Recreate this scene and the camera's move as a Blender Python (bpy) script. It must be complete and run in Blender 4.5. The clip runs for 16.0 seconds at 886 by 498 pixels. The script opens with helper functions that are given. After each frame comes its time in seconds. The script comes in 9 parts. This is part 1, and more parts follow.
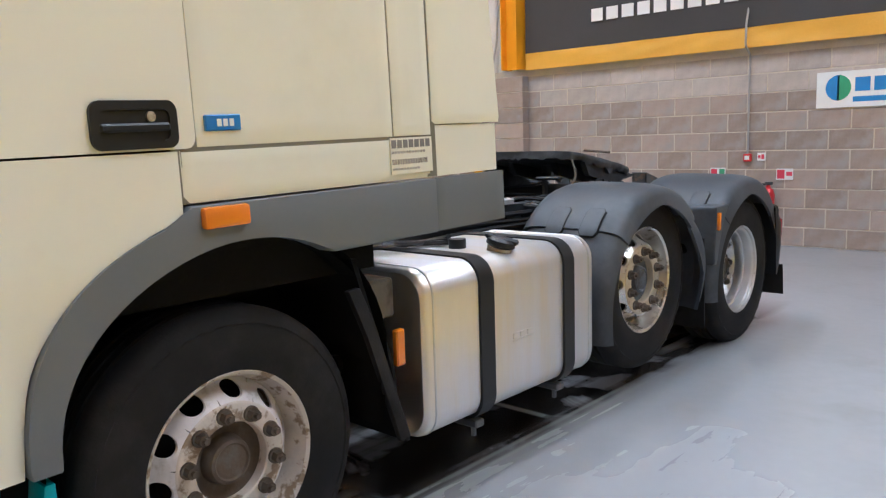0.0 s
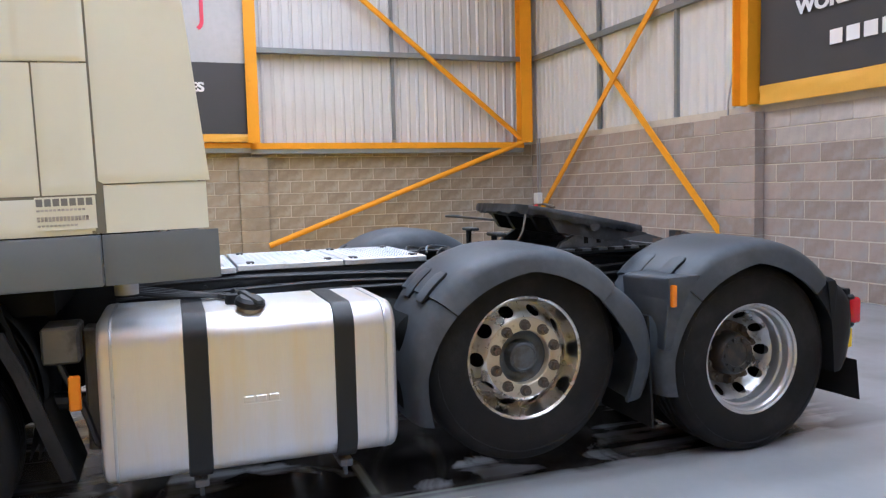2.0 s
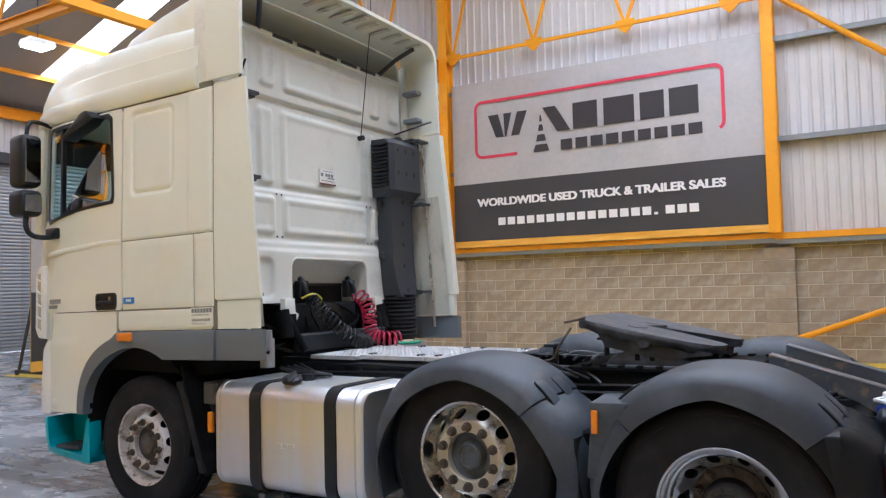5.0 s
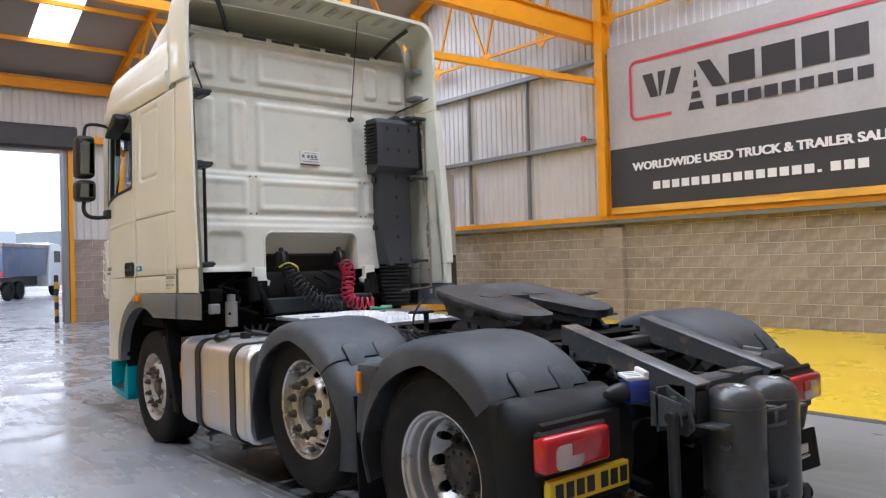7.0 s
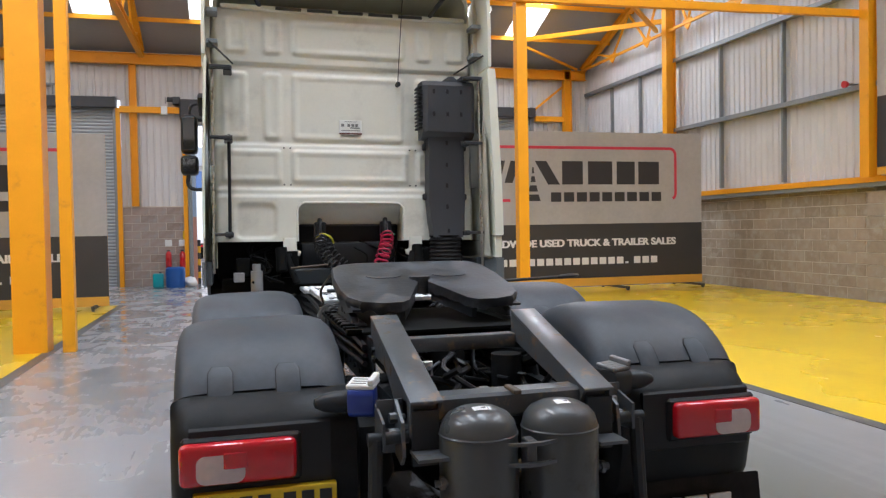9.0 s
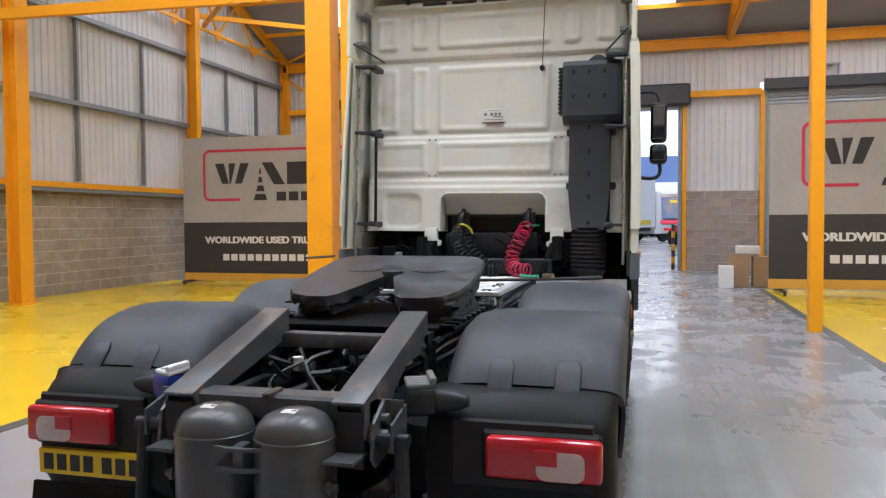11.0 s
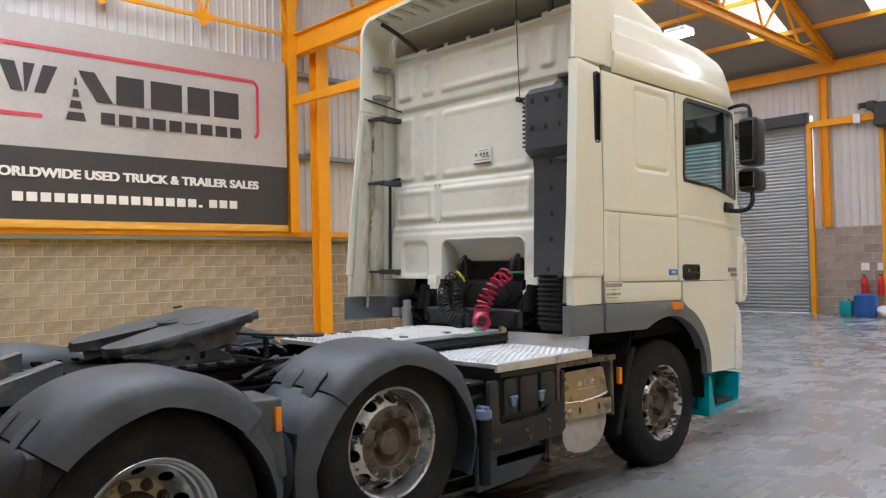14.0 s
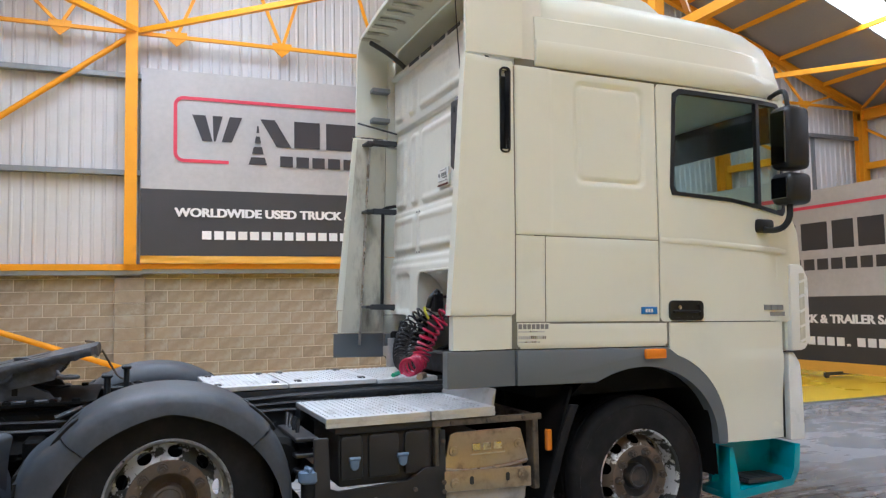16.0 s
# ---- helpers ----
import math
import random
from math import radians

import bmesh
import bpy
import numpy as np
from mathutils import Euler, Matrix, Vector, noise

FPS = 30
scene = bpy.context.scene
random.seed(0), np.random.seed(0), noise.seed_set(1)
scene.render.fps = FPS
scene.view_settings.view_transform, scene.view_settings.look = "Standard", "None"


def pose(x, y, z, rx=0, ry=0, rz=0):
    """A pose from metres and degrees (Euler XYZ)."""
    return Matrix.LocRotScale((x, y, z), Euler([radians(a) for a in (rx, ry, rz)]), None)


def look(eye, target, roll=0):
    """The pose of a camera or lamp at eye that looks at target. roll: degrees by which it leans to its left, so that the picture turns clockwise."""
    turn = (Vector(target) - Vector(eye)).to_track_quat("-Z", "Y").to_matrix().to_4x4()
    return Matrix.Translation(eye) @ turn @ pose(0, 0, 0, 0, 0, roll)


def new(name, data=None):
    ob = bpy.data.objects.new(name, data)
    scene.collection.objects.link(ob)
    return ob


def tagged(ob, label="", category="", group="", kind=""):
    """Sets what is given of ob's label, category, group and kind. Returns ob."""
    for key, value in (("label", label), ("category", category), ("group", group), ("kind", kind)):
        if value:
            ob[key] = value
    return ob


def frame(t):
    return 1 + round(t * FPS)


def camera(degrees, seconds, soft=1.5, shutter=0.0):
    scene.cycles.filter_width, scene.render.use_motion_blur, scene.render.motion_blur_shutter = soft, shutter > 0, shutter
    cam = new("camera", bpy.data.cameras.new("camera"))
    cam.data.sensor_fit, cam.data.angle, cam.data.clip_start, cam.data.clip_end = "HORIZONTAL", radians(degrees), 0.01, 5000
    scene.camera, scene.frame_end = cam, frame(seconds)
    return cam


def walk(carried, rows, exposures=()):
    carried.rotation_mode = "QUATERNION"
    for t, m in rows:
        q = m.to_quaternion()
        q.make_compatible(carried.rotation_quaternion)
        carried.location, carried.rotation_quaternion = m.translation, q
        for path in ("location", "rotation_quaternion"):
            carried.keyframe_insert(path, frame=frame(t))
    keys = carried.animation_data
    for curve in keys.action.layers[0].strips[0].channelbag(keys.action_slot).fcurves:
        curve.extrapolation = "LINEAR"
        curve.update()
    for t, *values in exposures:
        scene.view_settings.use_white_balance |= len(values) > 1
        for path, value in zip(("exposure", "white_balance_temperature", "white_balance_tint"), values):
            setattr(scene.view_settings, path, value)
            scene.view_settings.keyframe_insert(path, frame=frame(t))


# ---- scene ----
cam = camera(59.9, 16.0, 1.3)
EXPOSURES = [(0.0, 0.25, 5470.0, 10.0), (1.5, 0.24, 5250.0, 12.0), (2.5, 0.18, 5200.0, 13.0), (3.5, 0.18, 5230.0, 14.0), (4.5, 0.02, 5290.0, 13.0), (7.0, -0.04, 5530.0, 12.0), (9.5, -0.06, 5720.0, 10.0), (12.5, 0.09, 5720.0, 11.0), (13.5, 0.05, 5800.0, 11.0), (14.5, 0.02, 5750.0, 10.0), (16.0, 0.04, 5330.0, 10.0)]
PATH = [
    (0, (-3.134, 1.183, 1.453), (-1.805, -0.285, 1.173), -1.8),
    (0.5, (-3.389, 0.589, 1.448), (-1.882, -0.7, 1.19), -2.0),
    (1, (-3.77, -0.006, 1.452), (-2.114, -1.103, 1.218), -2.1),
    (1.5, (-4.072, -0.589, 1.434), (-2.297, -1.485, 1.218), -2.0),
    (2, (-4.432, -1.164, 1.463), (-2.553, -1.83, 1.306), -1.4),
    (2.5, (-4.677, -1.749, 1.458), (-2.712, -2.107, 1.352), -1.3),
    (3, (-4.873, -2.356, 1.491), (-2.873, -2.364, 1.441), -1.8),
    (3.5, (-4.979, -2.98, 1.504), (-3.005, -2.658, 1.509), -2.0),
    (4, (-5.026, -3.613, 1.546), (-3.12, -3.008, 1.601), -1.6),
    (4.5, (-5.023, -4.243, 1.557), (-3.212, -3.399, 1.656), -1.1),
    (4.7, (-4.946, -4.486, 1.571), (-3.175, -3.561, 1.673), -1.2),
    (6.8, (-3.642, -6.833, 1.515), (-2.321, -5.331, 1.541), -1.7),
    (7, (-3.433, -6.964, 1.533), (-2.164, -5.419, 1.559), -1.6),
    (7.5, (-2.87, -7.292, 1.544), (-1.75, -5.635, 1.546), -1.5),
    (8, (-2.244, -7.449, 1.538), (-1.277, -5.699, 1.503), -1.4),
    (8.5, (-1.601, -7.637, 1.543), (-0.826, -5.795, 1.473), -1.2),
    (9, (-0.966, -7.67, 1.549), (-0.439, -5.741, 1.5), -1.0),
    (9.5, (-0.331, -7.718, 1.602), (-0.099, -5.732, 1.622), -0.9),
    (10, (0.274, -7.658, 1.579), (0.256, -5.658, 1.608), -0.9),
    (10.2, (0.484, -7.64, 1.59), (0.376, -5.643, 1.597), -0.6),
    (12.3, (2.961, -6.91, 1.532), (1.842, -5.26, 1.371), -2.1),
    (12.5, (3.184, -6.787, 1.532), (2.002, -5.18, 1.387), -2.1),
    (13, (3.696, -6.43, 1.562), (2.397, -4.912, 1.478), -2.0),
    (13.5, (4.071, -5.955, 1.585), (2.702, -4.496, 1.572), -1.6),
    (14, (4.405, -5.412, 1.588), (2.951, -4.038, 1.631), -1.3),
    (14.5, (4.626, -4.802, 1.592), (3.074, -3.543, 1.681), -1.8),
    (15, (4.834, -4.204, 1.58), (3.183, -3.082, 1.705), -1.9),
    (15.5, (4.991, -3.582, 1.568), (3.239, -2.628, 1.704), -1.6),
    (16, (5.167, -2.94, 1.566), (3.321, -2.185, 1.706), -1.1),
]
walk(cam, [(t, look(eye, target, roll)) for t, eye, target, roll in PATH], exposures=EXPOSURES)
SKYLIGHT_W = 310.0

# ---------------------------------------------------------------- light
world = bpy.data.worlds.new("sky")
scene.world = world
world.use_nodes = True
wn = world.node_tree.nodes
wbg = wn["Background"]
wsky = wn.new("ShaderNodeTexSky")
wsky.sky_type = "NISHITA"
wsky.sun_disc = False
wsky.sun_elevation = radians(40)
wsky.sun_rotation = radians(205)
wsky.air_density, wsky.dust_density = 1.4, 3.0
world.node_tree.links.new(wsky.outputs[0], wbg.inputs["Color"])
wbg.inputs["Strength"].default_value = 0.12


def lamp(name, kind, m, energy, color=(1, 1, 1), size=1.0, size_y=None, label="", category="lamp"):
    data = bpy.data.lights.new(name, kind)
    data.energy, data.color = energy, color
    if kind == "AREA":
        data.shape, data.size, data.size_y = "RECTANGLE", size, size_y or size
    ob = new(name, data)
    ob.matrix_world = m
    return ob


sun = lamp("sun", "SUN", pose(0, 0, 30, 50, 0, -25), 2.7, (1.0, 0.97, 0.93))
sun.data.angle = radians(14)

# roof geometry, shared by roof, skylights and lamps
N_Y, S_Y, E_X, W_X = 17.1, -8.85, 11.17, -11.07
RIDGE_Y, EAVE_Z, SLOPE = 4.2, 7.05, 0.36


def roof_z(y):
    return EAVE_Z + SLOPE * (13.0 - abs(y - RIDGE_Y))


SKYLIGHT_X = (-7.65, -4.55, -1.5, 1.55, 4.9, 8.0)
# the second y span is unseen, added and placed to light the walls
SKYLIGHT_Y = ((10.0, 15.55), (-5.6, 0.2))
for kx in SKYLIGHT_X:
    for y0, y1 in SKYLIGHT_Y:
        ym = (y0 + y1) / 2
        tilt = math.degrees(math.atan(SLOPE)) * (1 if ym > RIDGE_Y else -1)
        lamp("skylight_daylight", "AREA", pose(kx, ym, roof_z(ym) + 0.02, -tilt, 0, 0), SKYLIGHT_W * ((1.25 if kx > 7.0 else 0.65 if kx < -7.0 else 0.2) if ym > RIDGE_Y else 0.97), (0.93, 0.97, 1.0), 0.98, (y1 - y0) * 1.04)

# ---------------------------------------------------------------- materials


def mat(name, base, rough=0.5, metal=0.0, var=0.12, scale=5.0, fine=60.0, bump=0.05, bscale=90.0, dirt=None, amount=0.5,
        dscale=3.0, soft=0.12, coat=0.0, rvar=0.1, piece=0.0, stretch=(1, 1, 1), spec=0.5, droughness=0.8, dmetal=None):
    """A painted, plastic, metal or mineral surface: base colour varied at two scales, stains of a second colour, fine relief."""
    m = bpy.data.materials.new(name)
    m.use_nodes = True
    nt = m.node_tree
    n, ln = nt.nodes, nt.links
    p = n["Principled BSDF"]
    tc = n.new("ShaderNodeTexCoord")
    mp = n.new("ShaderNodeMapping")
    mp.inputs["Scale"].default_value = stretch
    ln.new(tc.outputs["Object"], mp.inputs["Vector"])

    def tex(s, detail=3.0, rough_=0.55):
        t = n.new("ShaderNodeTexNoise")
        t.inputs["Scale"].default_value, t.inputs["Detail"].default_value, t.inputs["Roughness"].default_value = s, detail, rough_
        ln.new(mp.outputs[0], t.inputs["Vector"])
        return t.outputs["Fac"]

    def math_(op, a, b):
        k = n.new("ShaderNodeMath")
        k.operation = op
        for i, v in enumerate((a, b)):
            if isinstance(v, (int, float)):
                k.inputs[i].default_value = v
            else:
                ln.new(v, k.inputs[i])
        return k.outputs[0]

    coarse, grain = tex(scale), tex(fine, 2.0)
    tone = math_("ADD", math_("MULTIPLY", coarse, 0.7), math_("MULTIPLY", grain, 0.3))
    if piece:
        oi = n.new("ShaderNodeObjectInfo")
        geo = n.new("ShaderNodeNewGeometry")
        rnd = math_("FRACT", math_("ADD", oi.outputs["Random"], geo.outputs["Random Per Island"]), 0)
        tone = math_("ADD", tone, math_("MULTIPLY", math_("SUBTRACT", rnd, 0.5), piece))
    gain = math_("ADD", math_("MULTIPLY", math_("SUBTRACT", tone, 0.5), var * 4), 1.0)
    scl = n.new("ShaderNodeVectorMath")
    scl.operation = "SCALE"
    scl.inputs[0].default_value = base
    ln.new(gain, scl.inputs["Scale"])
    color = scl.outputs[0]
    rough_out = math_("ADD", math_("MULTIPLY", math_("SUBTRACT", coarse, 0.5), rvar * 2), rough)
    if dirt:
        mask = n.new("ShaderNodeMapRange")
        mask.interpolation_type = "SMOOTHSTEP"
        centre = 0.72 - 0.44 * amount
        mask.inputs["From Min"].default_value, mask.inputs["From Max"].default_value = centre - soft, centre + soft
        ln.new(tex(dscale, 5.0, 0.65), mask.inputs["Value"])
        mix = n.new("ShaderNodeMix")
        mix.data_type = "RGBA"
        ln.new(mask.outputs[0], mix.inputs["Factor"])
        ln.new(color, mix.inputs["A"])
        mix.inputs["B"].default_value = (*dirt, 1)
        color = mix.outputs["Result"]
        mr = n.new("ShaderNodeMix")
        ln.new(mask.outputs[0], mr.inputs["Factor"])
        ln.new(rough_out, mr.inputs["A"])
        mr.inputs["B"].default_value = droughness
        rough_out = mr.outputs["Result"]
        if dmetal is not None:
            mm = n.new("ShaderNodeMix")
            ln.new(mask.outputs[0], mm.inputs["Factor"])
            mm.inputs["A"].default_value, mm.inputs["B"].default_value = metal, dmetal
            ln.new(mm.outputs["Result"], p.inputs["Metallic"])
    ln.new(color, p.inputs["Base Color"])
    ln.new(rough_out, p.inputs["Roughness"])
    p.inputs["Metallic"].default_value = metal
    p.inputs["Specular IOR Level"].default_value = spec
    p.inputs["Coat Weight"].default_value = coat
    p.inputs["Coat Roughness"].default_value = 0.06
    if bump:
        b = n.new("ShaderNodeBump")
        b.inputs["Strength"].default_value, b.inputs["Distance"].default_value = bump, 0.004
        ln.new(tex(bscale, 2.0), b.inputs["Height"])
        ln.new(b.outputs[0], p.inputs["Normal"])
    return m


def glass(name, tint=(0.75, 0.85, 0.85), rough=0.0):
    m = bpy.data.materials.new(name)
    m.use_nodes = True
    p = m.node_tree.nodes["Principled BSDF"]
    p.inputs["Base Color"].default_value = (*tint, 1)
    p.inputs["Roughness"].default_value = rough
    p.inputs["Transmission Weight"].default_value = 1.0
    p.inputs["IOR"].default_value = 1.25
    return m


def glow(name, color, strength):
    m = bpy.data.materials.new(name)
    m.use_nodes = True
    p = m.node_tree.nodes["Principled BSDF"]
    p.inputs["Base Color"].default_value = (0.8, 0.8, 0.8, 1)
    p.inputs["Emission Color"].default_value = (*color, 1)
    p.inputs["Emission Strength"].default_value = strength
    return m


def floor_paint(name, base, wet, stain, gloss, amount):
    """Painted concrete: rolled coat, tyre dirt, and wet film that darkens it and makes it shine."""
    m = mat(name, base, gloss, 0, 0.07, 0.35, 12.0, 0.03, 25.0, stain, amount, 0.55, 0.16, rvar=0.09, droughness=0.2)
    nt = m.node_tree
    n, ln = nt.nodes, nt.links
    p = n["Principled BSDF"]
    tc = n.new("ShaderNodeTexCoord")
    wave = n.new("ShaderNodeTexNoise")
    wave.inputs["Scale"].default_value, wave.inputs["Detail"].default_value, wave.inputs["Distortion"].default_value = 0.75, 6.0, 0.6
    ln.new(tc.outputs["Object"], wave.inputs["Vector"])
    mask = n.new("ShaderNodeMapRange")
    mask.inputs["From Min"].default_value, mask.inputs["From Max"].default_value = 0.57, 0.60
    ln.new(wave.outputs["Fac"], mask.inputs["Value"])
    area = n.new("ShaderNodeSeparateXYZ")
    ln.new(tc.outputs["Object"], area.inputs[0])
    near = n.new("ShaderNodeMapRange")
    near.inputs["From Min"].default_value, near.inputs["From Max"].default_value = -2.5, 1.5
    ln.new(area.outputs["Y"], near.inputs["Value"])
    k = n.new("ShaderNodeMath")
    k.operation = "MULTIPLY"
    ln.new(mask.outputs[0], k.inputs[0])
    ln.new(near.outputs[0], k.inputs[1])
    k2 = n.new("ShaderNodeMath")
    k2.operation = "MULTIPLY"
    ln.new(k.outputs[0], k2.inputs[0])
    k2.inputs[1].default_value = wet
    if wet:
        grime = n.new("ShaderNodeTexNoise")
        grime.inputs["Scale"].default_value, grime.inputs["Detail"].default_value, grime.inputs["Distortion"].default_value = 1.6, 6.0, 0.8
        ln.new(tc.outputs["Object"], grime.inputs["Vector"])

        def band(axis, a, b, c, d):
            """One between b and c along an axis, fading out towards a and d."""
            lo, hi = n.new("ShaderNodeMapRange"), n.new("ShaderNodeMapRange")
            lo.inputs["From Min"].default_value, lo.inputs["From Max"].default_value = a, b
            hi.inputs["From Min"].default_value, hi.inputs["From Max"].default_value = d, c
            out = n.new("ShaderNodeMath")
            out.operation = "MULTIPLY"
            for i, r in enumerate((lo, hi)):
                ln.new(area.outputs[axis], r.inputs["Value"])
                ln.new(r.outputs[0], out.inputs[i])
            return out.outputs[0]

        def mul(u, v):
            out = n.new("ShaderNodeMath")
            out.operation = "MULTIPLY"
            ln.new(u, out.inputs[0])
            ln.new(v, out.inputs[1])
            return out.outputs[0]

        # drips and tyre tracks drawn out along the way the lorries drive
        tracks = n.new("ShaderNodeMapping")
        tracks.inputs["Scale"].default_value = (9.0, 0.22, 1.0)
        ln.new(tc.outputs["Object"], tracks.inputs["Vector"])
        lines = n.new("ShaderNodeTexNoise")
        lines.inputs["Scale"].default_value, lines.inputs["Detail"].default_value = 1.0, 5.0
        ln.new(tracks.outputs[0], lines.inputs["Vector"])
        both = n.new("ShaderNodeMath")
        both.operation = "ADD"
        ln.new(lines.outputs["Fac"], both.inputs[0])
        ln.new(grime.outputs["Fac"], both.inputs[1])
        def ramp(value, a, b, lo=0.0, hi=1.0):
            r = n.new("ShaderNodeMapRange")
            r.inputs["From Min"].default_value, r.inputs["From Max"].default_value = a, b
            r.inputs["To Min"].default_value, r.inputs["To Max"].default_value = lo, hi
            ln.new(value, r.inputs["Value"])
            return r.outputs[0]

        def lay(mask_, colour, rough_):
            """A film of its own colour and gloss over what lies below, where the mask says."""
            for socket, value in (("Base Color", colour), ("Roughness", rough_)):
                if value is None:
                    continue
                old = p.inputs[socket].links[0].from_socket
                mix = n.new("ShaderNodeMix")
                if socket == "Base Color":
                    mix.data_type = "RGBA"
                    mix.inputs["B"].default_value = (*value, 1)
                elif isinstance(value, float):
                    mix.inputs["B"].default_value = value
                else:
                    ln.new(value, mix.inputs["B"])
                ln.new(mask_, mix.inputs["Factor"])
                ln.new(old, mix.inputs["A"])
                ln.new(mix.outputs["Result"], p.inputs[socket])

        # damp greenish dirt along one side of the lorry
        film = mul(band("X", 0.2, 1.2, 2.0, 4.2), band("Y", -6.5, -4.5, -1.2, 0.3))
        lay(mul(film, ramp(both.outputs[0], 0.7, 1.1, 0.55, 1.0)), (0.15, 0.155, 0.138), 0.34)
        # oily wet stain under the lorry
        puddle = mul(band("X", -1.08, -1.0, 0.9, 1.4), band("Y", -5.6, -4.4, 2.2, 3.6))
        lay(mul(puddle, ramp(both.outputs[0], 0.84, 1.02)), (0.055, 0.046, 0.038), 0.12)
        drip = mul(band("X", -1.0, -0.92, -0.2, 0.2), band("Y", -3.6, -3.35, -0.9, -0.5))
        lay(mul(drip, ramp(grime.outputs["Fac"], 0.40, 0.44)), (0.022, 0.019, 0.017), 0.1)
        # pale scrape lines where something was dragged
        for x, y0, y1 in ((-1.06, -2.75, -0.6), (-1.0, -2.6, -0.4), (-1.12, -2.4, -1.2)):
            scrape = mul(band("X", x - 0.02, x - 0.006, x + 0.006, x + 0.02), band("Y", y0 - 0.3, y0, y1, y1 + 0.3))
            lay(mul(scrape, ramp(lines.outputs["Fac"], 0.35, 0.6, 0.25, 0.8)), (0.33, 0.36, 0.33), 0.3)
        cross = mul(band("X", -0.95, -0.9, -0.5, -0.4), band("Y", -2.07, -2.05, -2.02, -2.0))
        lay(cross, (0.30, 0.33, 0.30), 0.3)
        # water pushed about with a squeegee near the open door
        drag = n.new("ShaderNodeMapping")
        drag.inputs["Scale"].default_value, drag.inputs["Rotation"].default_value = (11.0, 1.1, 1.0), (0, 0, radians(7))
        ln.new(tc.outputs["Object"], drag.inputs["Vector"])
        swirl = n.new("ShaderNodeTexNoise")
        swirl.inputs["Scale"].default_value, swirl.inputs["Detail"].default_value, swirl.inputs["Distortion"].default_value = 1.0, 5.0, 0.9
        ln.new(drag.outputs[0], swirl.inputs["Vector"])
        swept = n.new("ShaderNodeMath")
        swept.operation = "ADD"
        ln.new(mul(swirl.outputs["Fac"], ramp(wave.outputs["Fac"], 0.35, 0.62, 1.0, 0.6)), swept.inputs[0])
        ln.new(ramp(grime.outputs["Fac"], 0.38, 0.62, 0.0, 0.5), swept.inputs[1])
        lay(near.outputs[0], None, ramp(swept.outputs[0], 0.35, 0.8, 0.08, 0.36))
        lay(mul(near.outputs[0], ramp(swept.outputs[0], 0.3, 0.7, 0.3, 0.0)), (base[0] * 0.75, base[1] * 0.75, base[2] * 0.77), None)
    for socket, value in (("Base Color", (base[0] * 0.80, base[1] * 0.78, base[2] * 0.77, 1)), ("Roughness", 0.06)):
        old = p.inputs[socket].links[0].from_socket
        mix = n.new("ShaderNodeMix")
        if socket == "Base Color":
            mix.data_type = "RGBA"
        a, b = ("A", "B")
        ln.new(k2.outputs[0], mix.inputs["Factor"])
        ln.new(old, mix.inputs[a])
        mix.inputs[b].default_value = value
        ln.new(mix.outputs["Result"], p.inputs[socket])
    return m


M = {}
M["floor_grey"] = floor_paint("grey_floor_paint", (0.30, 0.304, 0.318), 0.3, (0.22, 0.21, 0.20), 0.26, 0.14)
M["floor_yellow"] = floor_paint("yellow_floor_paint", (0.82, 0.54, 0.012), 0.0, (0.74, 0.48, 0.02), 0.27, 0.06)
M["floor_line"] = mat("dark_floor_line", (0.09, 0.085, 0.08), 0.45, var=0.15, dirt=(0.2, 0.19, 0.16), amount=0.2)
M["block"] = mat("concrete_block", (0.305, 0.25, 0.192), 0.92, var=0.2, scale=7, fine=70, bump=0.6, bscale=130, dirt=(0.38, 0.34, 0.28), amount=0.3, dscale=4, piece=0.32, droughness=0.95)
M["block_pale"] = mat("pale_concrete_block", (0.45, 0.395, 0.36), 0.92, var=0.18, scale=7, fine=70, bump=0.6, bscale=130, piece=0.35)
M["block_grey"] = mat("grey_concrete_block", (0.335, 0.267, 0.23), 0.92, var=0.2, scale=7, fine=70, bump=0.6, bscale=130, dirt=(0.34, 0.31, 0.29), amount=0.3, dscale=4, piece=0.42, droughness=0.95)
M["mortar"] = mat("mortar", (0.56, 0.495, 0.41), 0.95, var=0.15, bump=0.5, bscale=200)
M["cladding"] = mat("white_steel_cladding", (0.62, 0.605, 0.60), 0.55, var=0.05, scale=1.2, fine=20, bump=0.02, dirt=(0.57, 0.55, 0.52), amount=0.25, dscale=0.8, soft=0.3, droughness=0.7)
M["rail_grey"] = mat("galvanised_rail", (0.25, 0.26, 0.265), 0.5, 0.4, 0.12, 8)
M["orange"] = mat("orange_steel_paint", (0.80, 0.34, 0.004), 0.48, spec=0.3, var=0.06, scale=3, fine=40, bump=0.05, dirt=(0.6, 0.25, 0.02), amount=0.05, dscale=4, droughness=0.6)
M["roof_under"] = mat("roof_lining", (0.30, 0.29, 0.285), 0.8, var=0.08, scale=0.8, fine=14)
M["skylight"] = glow("skylight_sheet", (1.0, 0.985, 0.96), 2.1)
M["lamp_glow"] = glow("lamp_diffuser", (1.0, 0.99, 0.97), 22.0)
M["shutter"] = mat("shutter_steel", (0.42, 0.44, 0.455), 0.45, 0.35, 0.08, 2, dirt=(0.3, 0.3, 0.3), amount=0.15)
M["silver_print"] = mat("silver_print", (0.44, 0.425, 0.42), 0.6, var=0.16, scale=0.7, fine=9, bump=0.03)
M["black_print"] = mat("charcoal_print", (0.045, 0.043, 0.045), 0.55, var=0.15, scale=2)
M["letter_black"] = mat("black_ink", (0.038, 0.034, 0.037), 0.6, var=0.1)
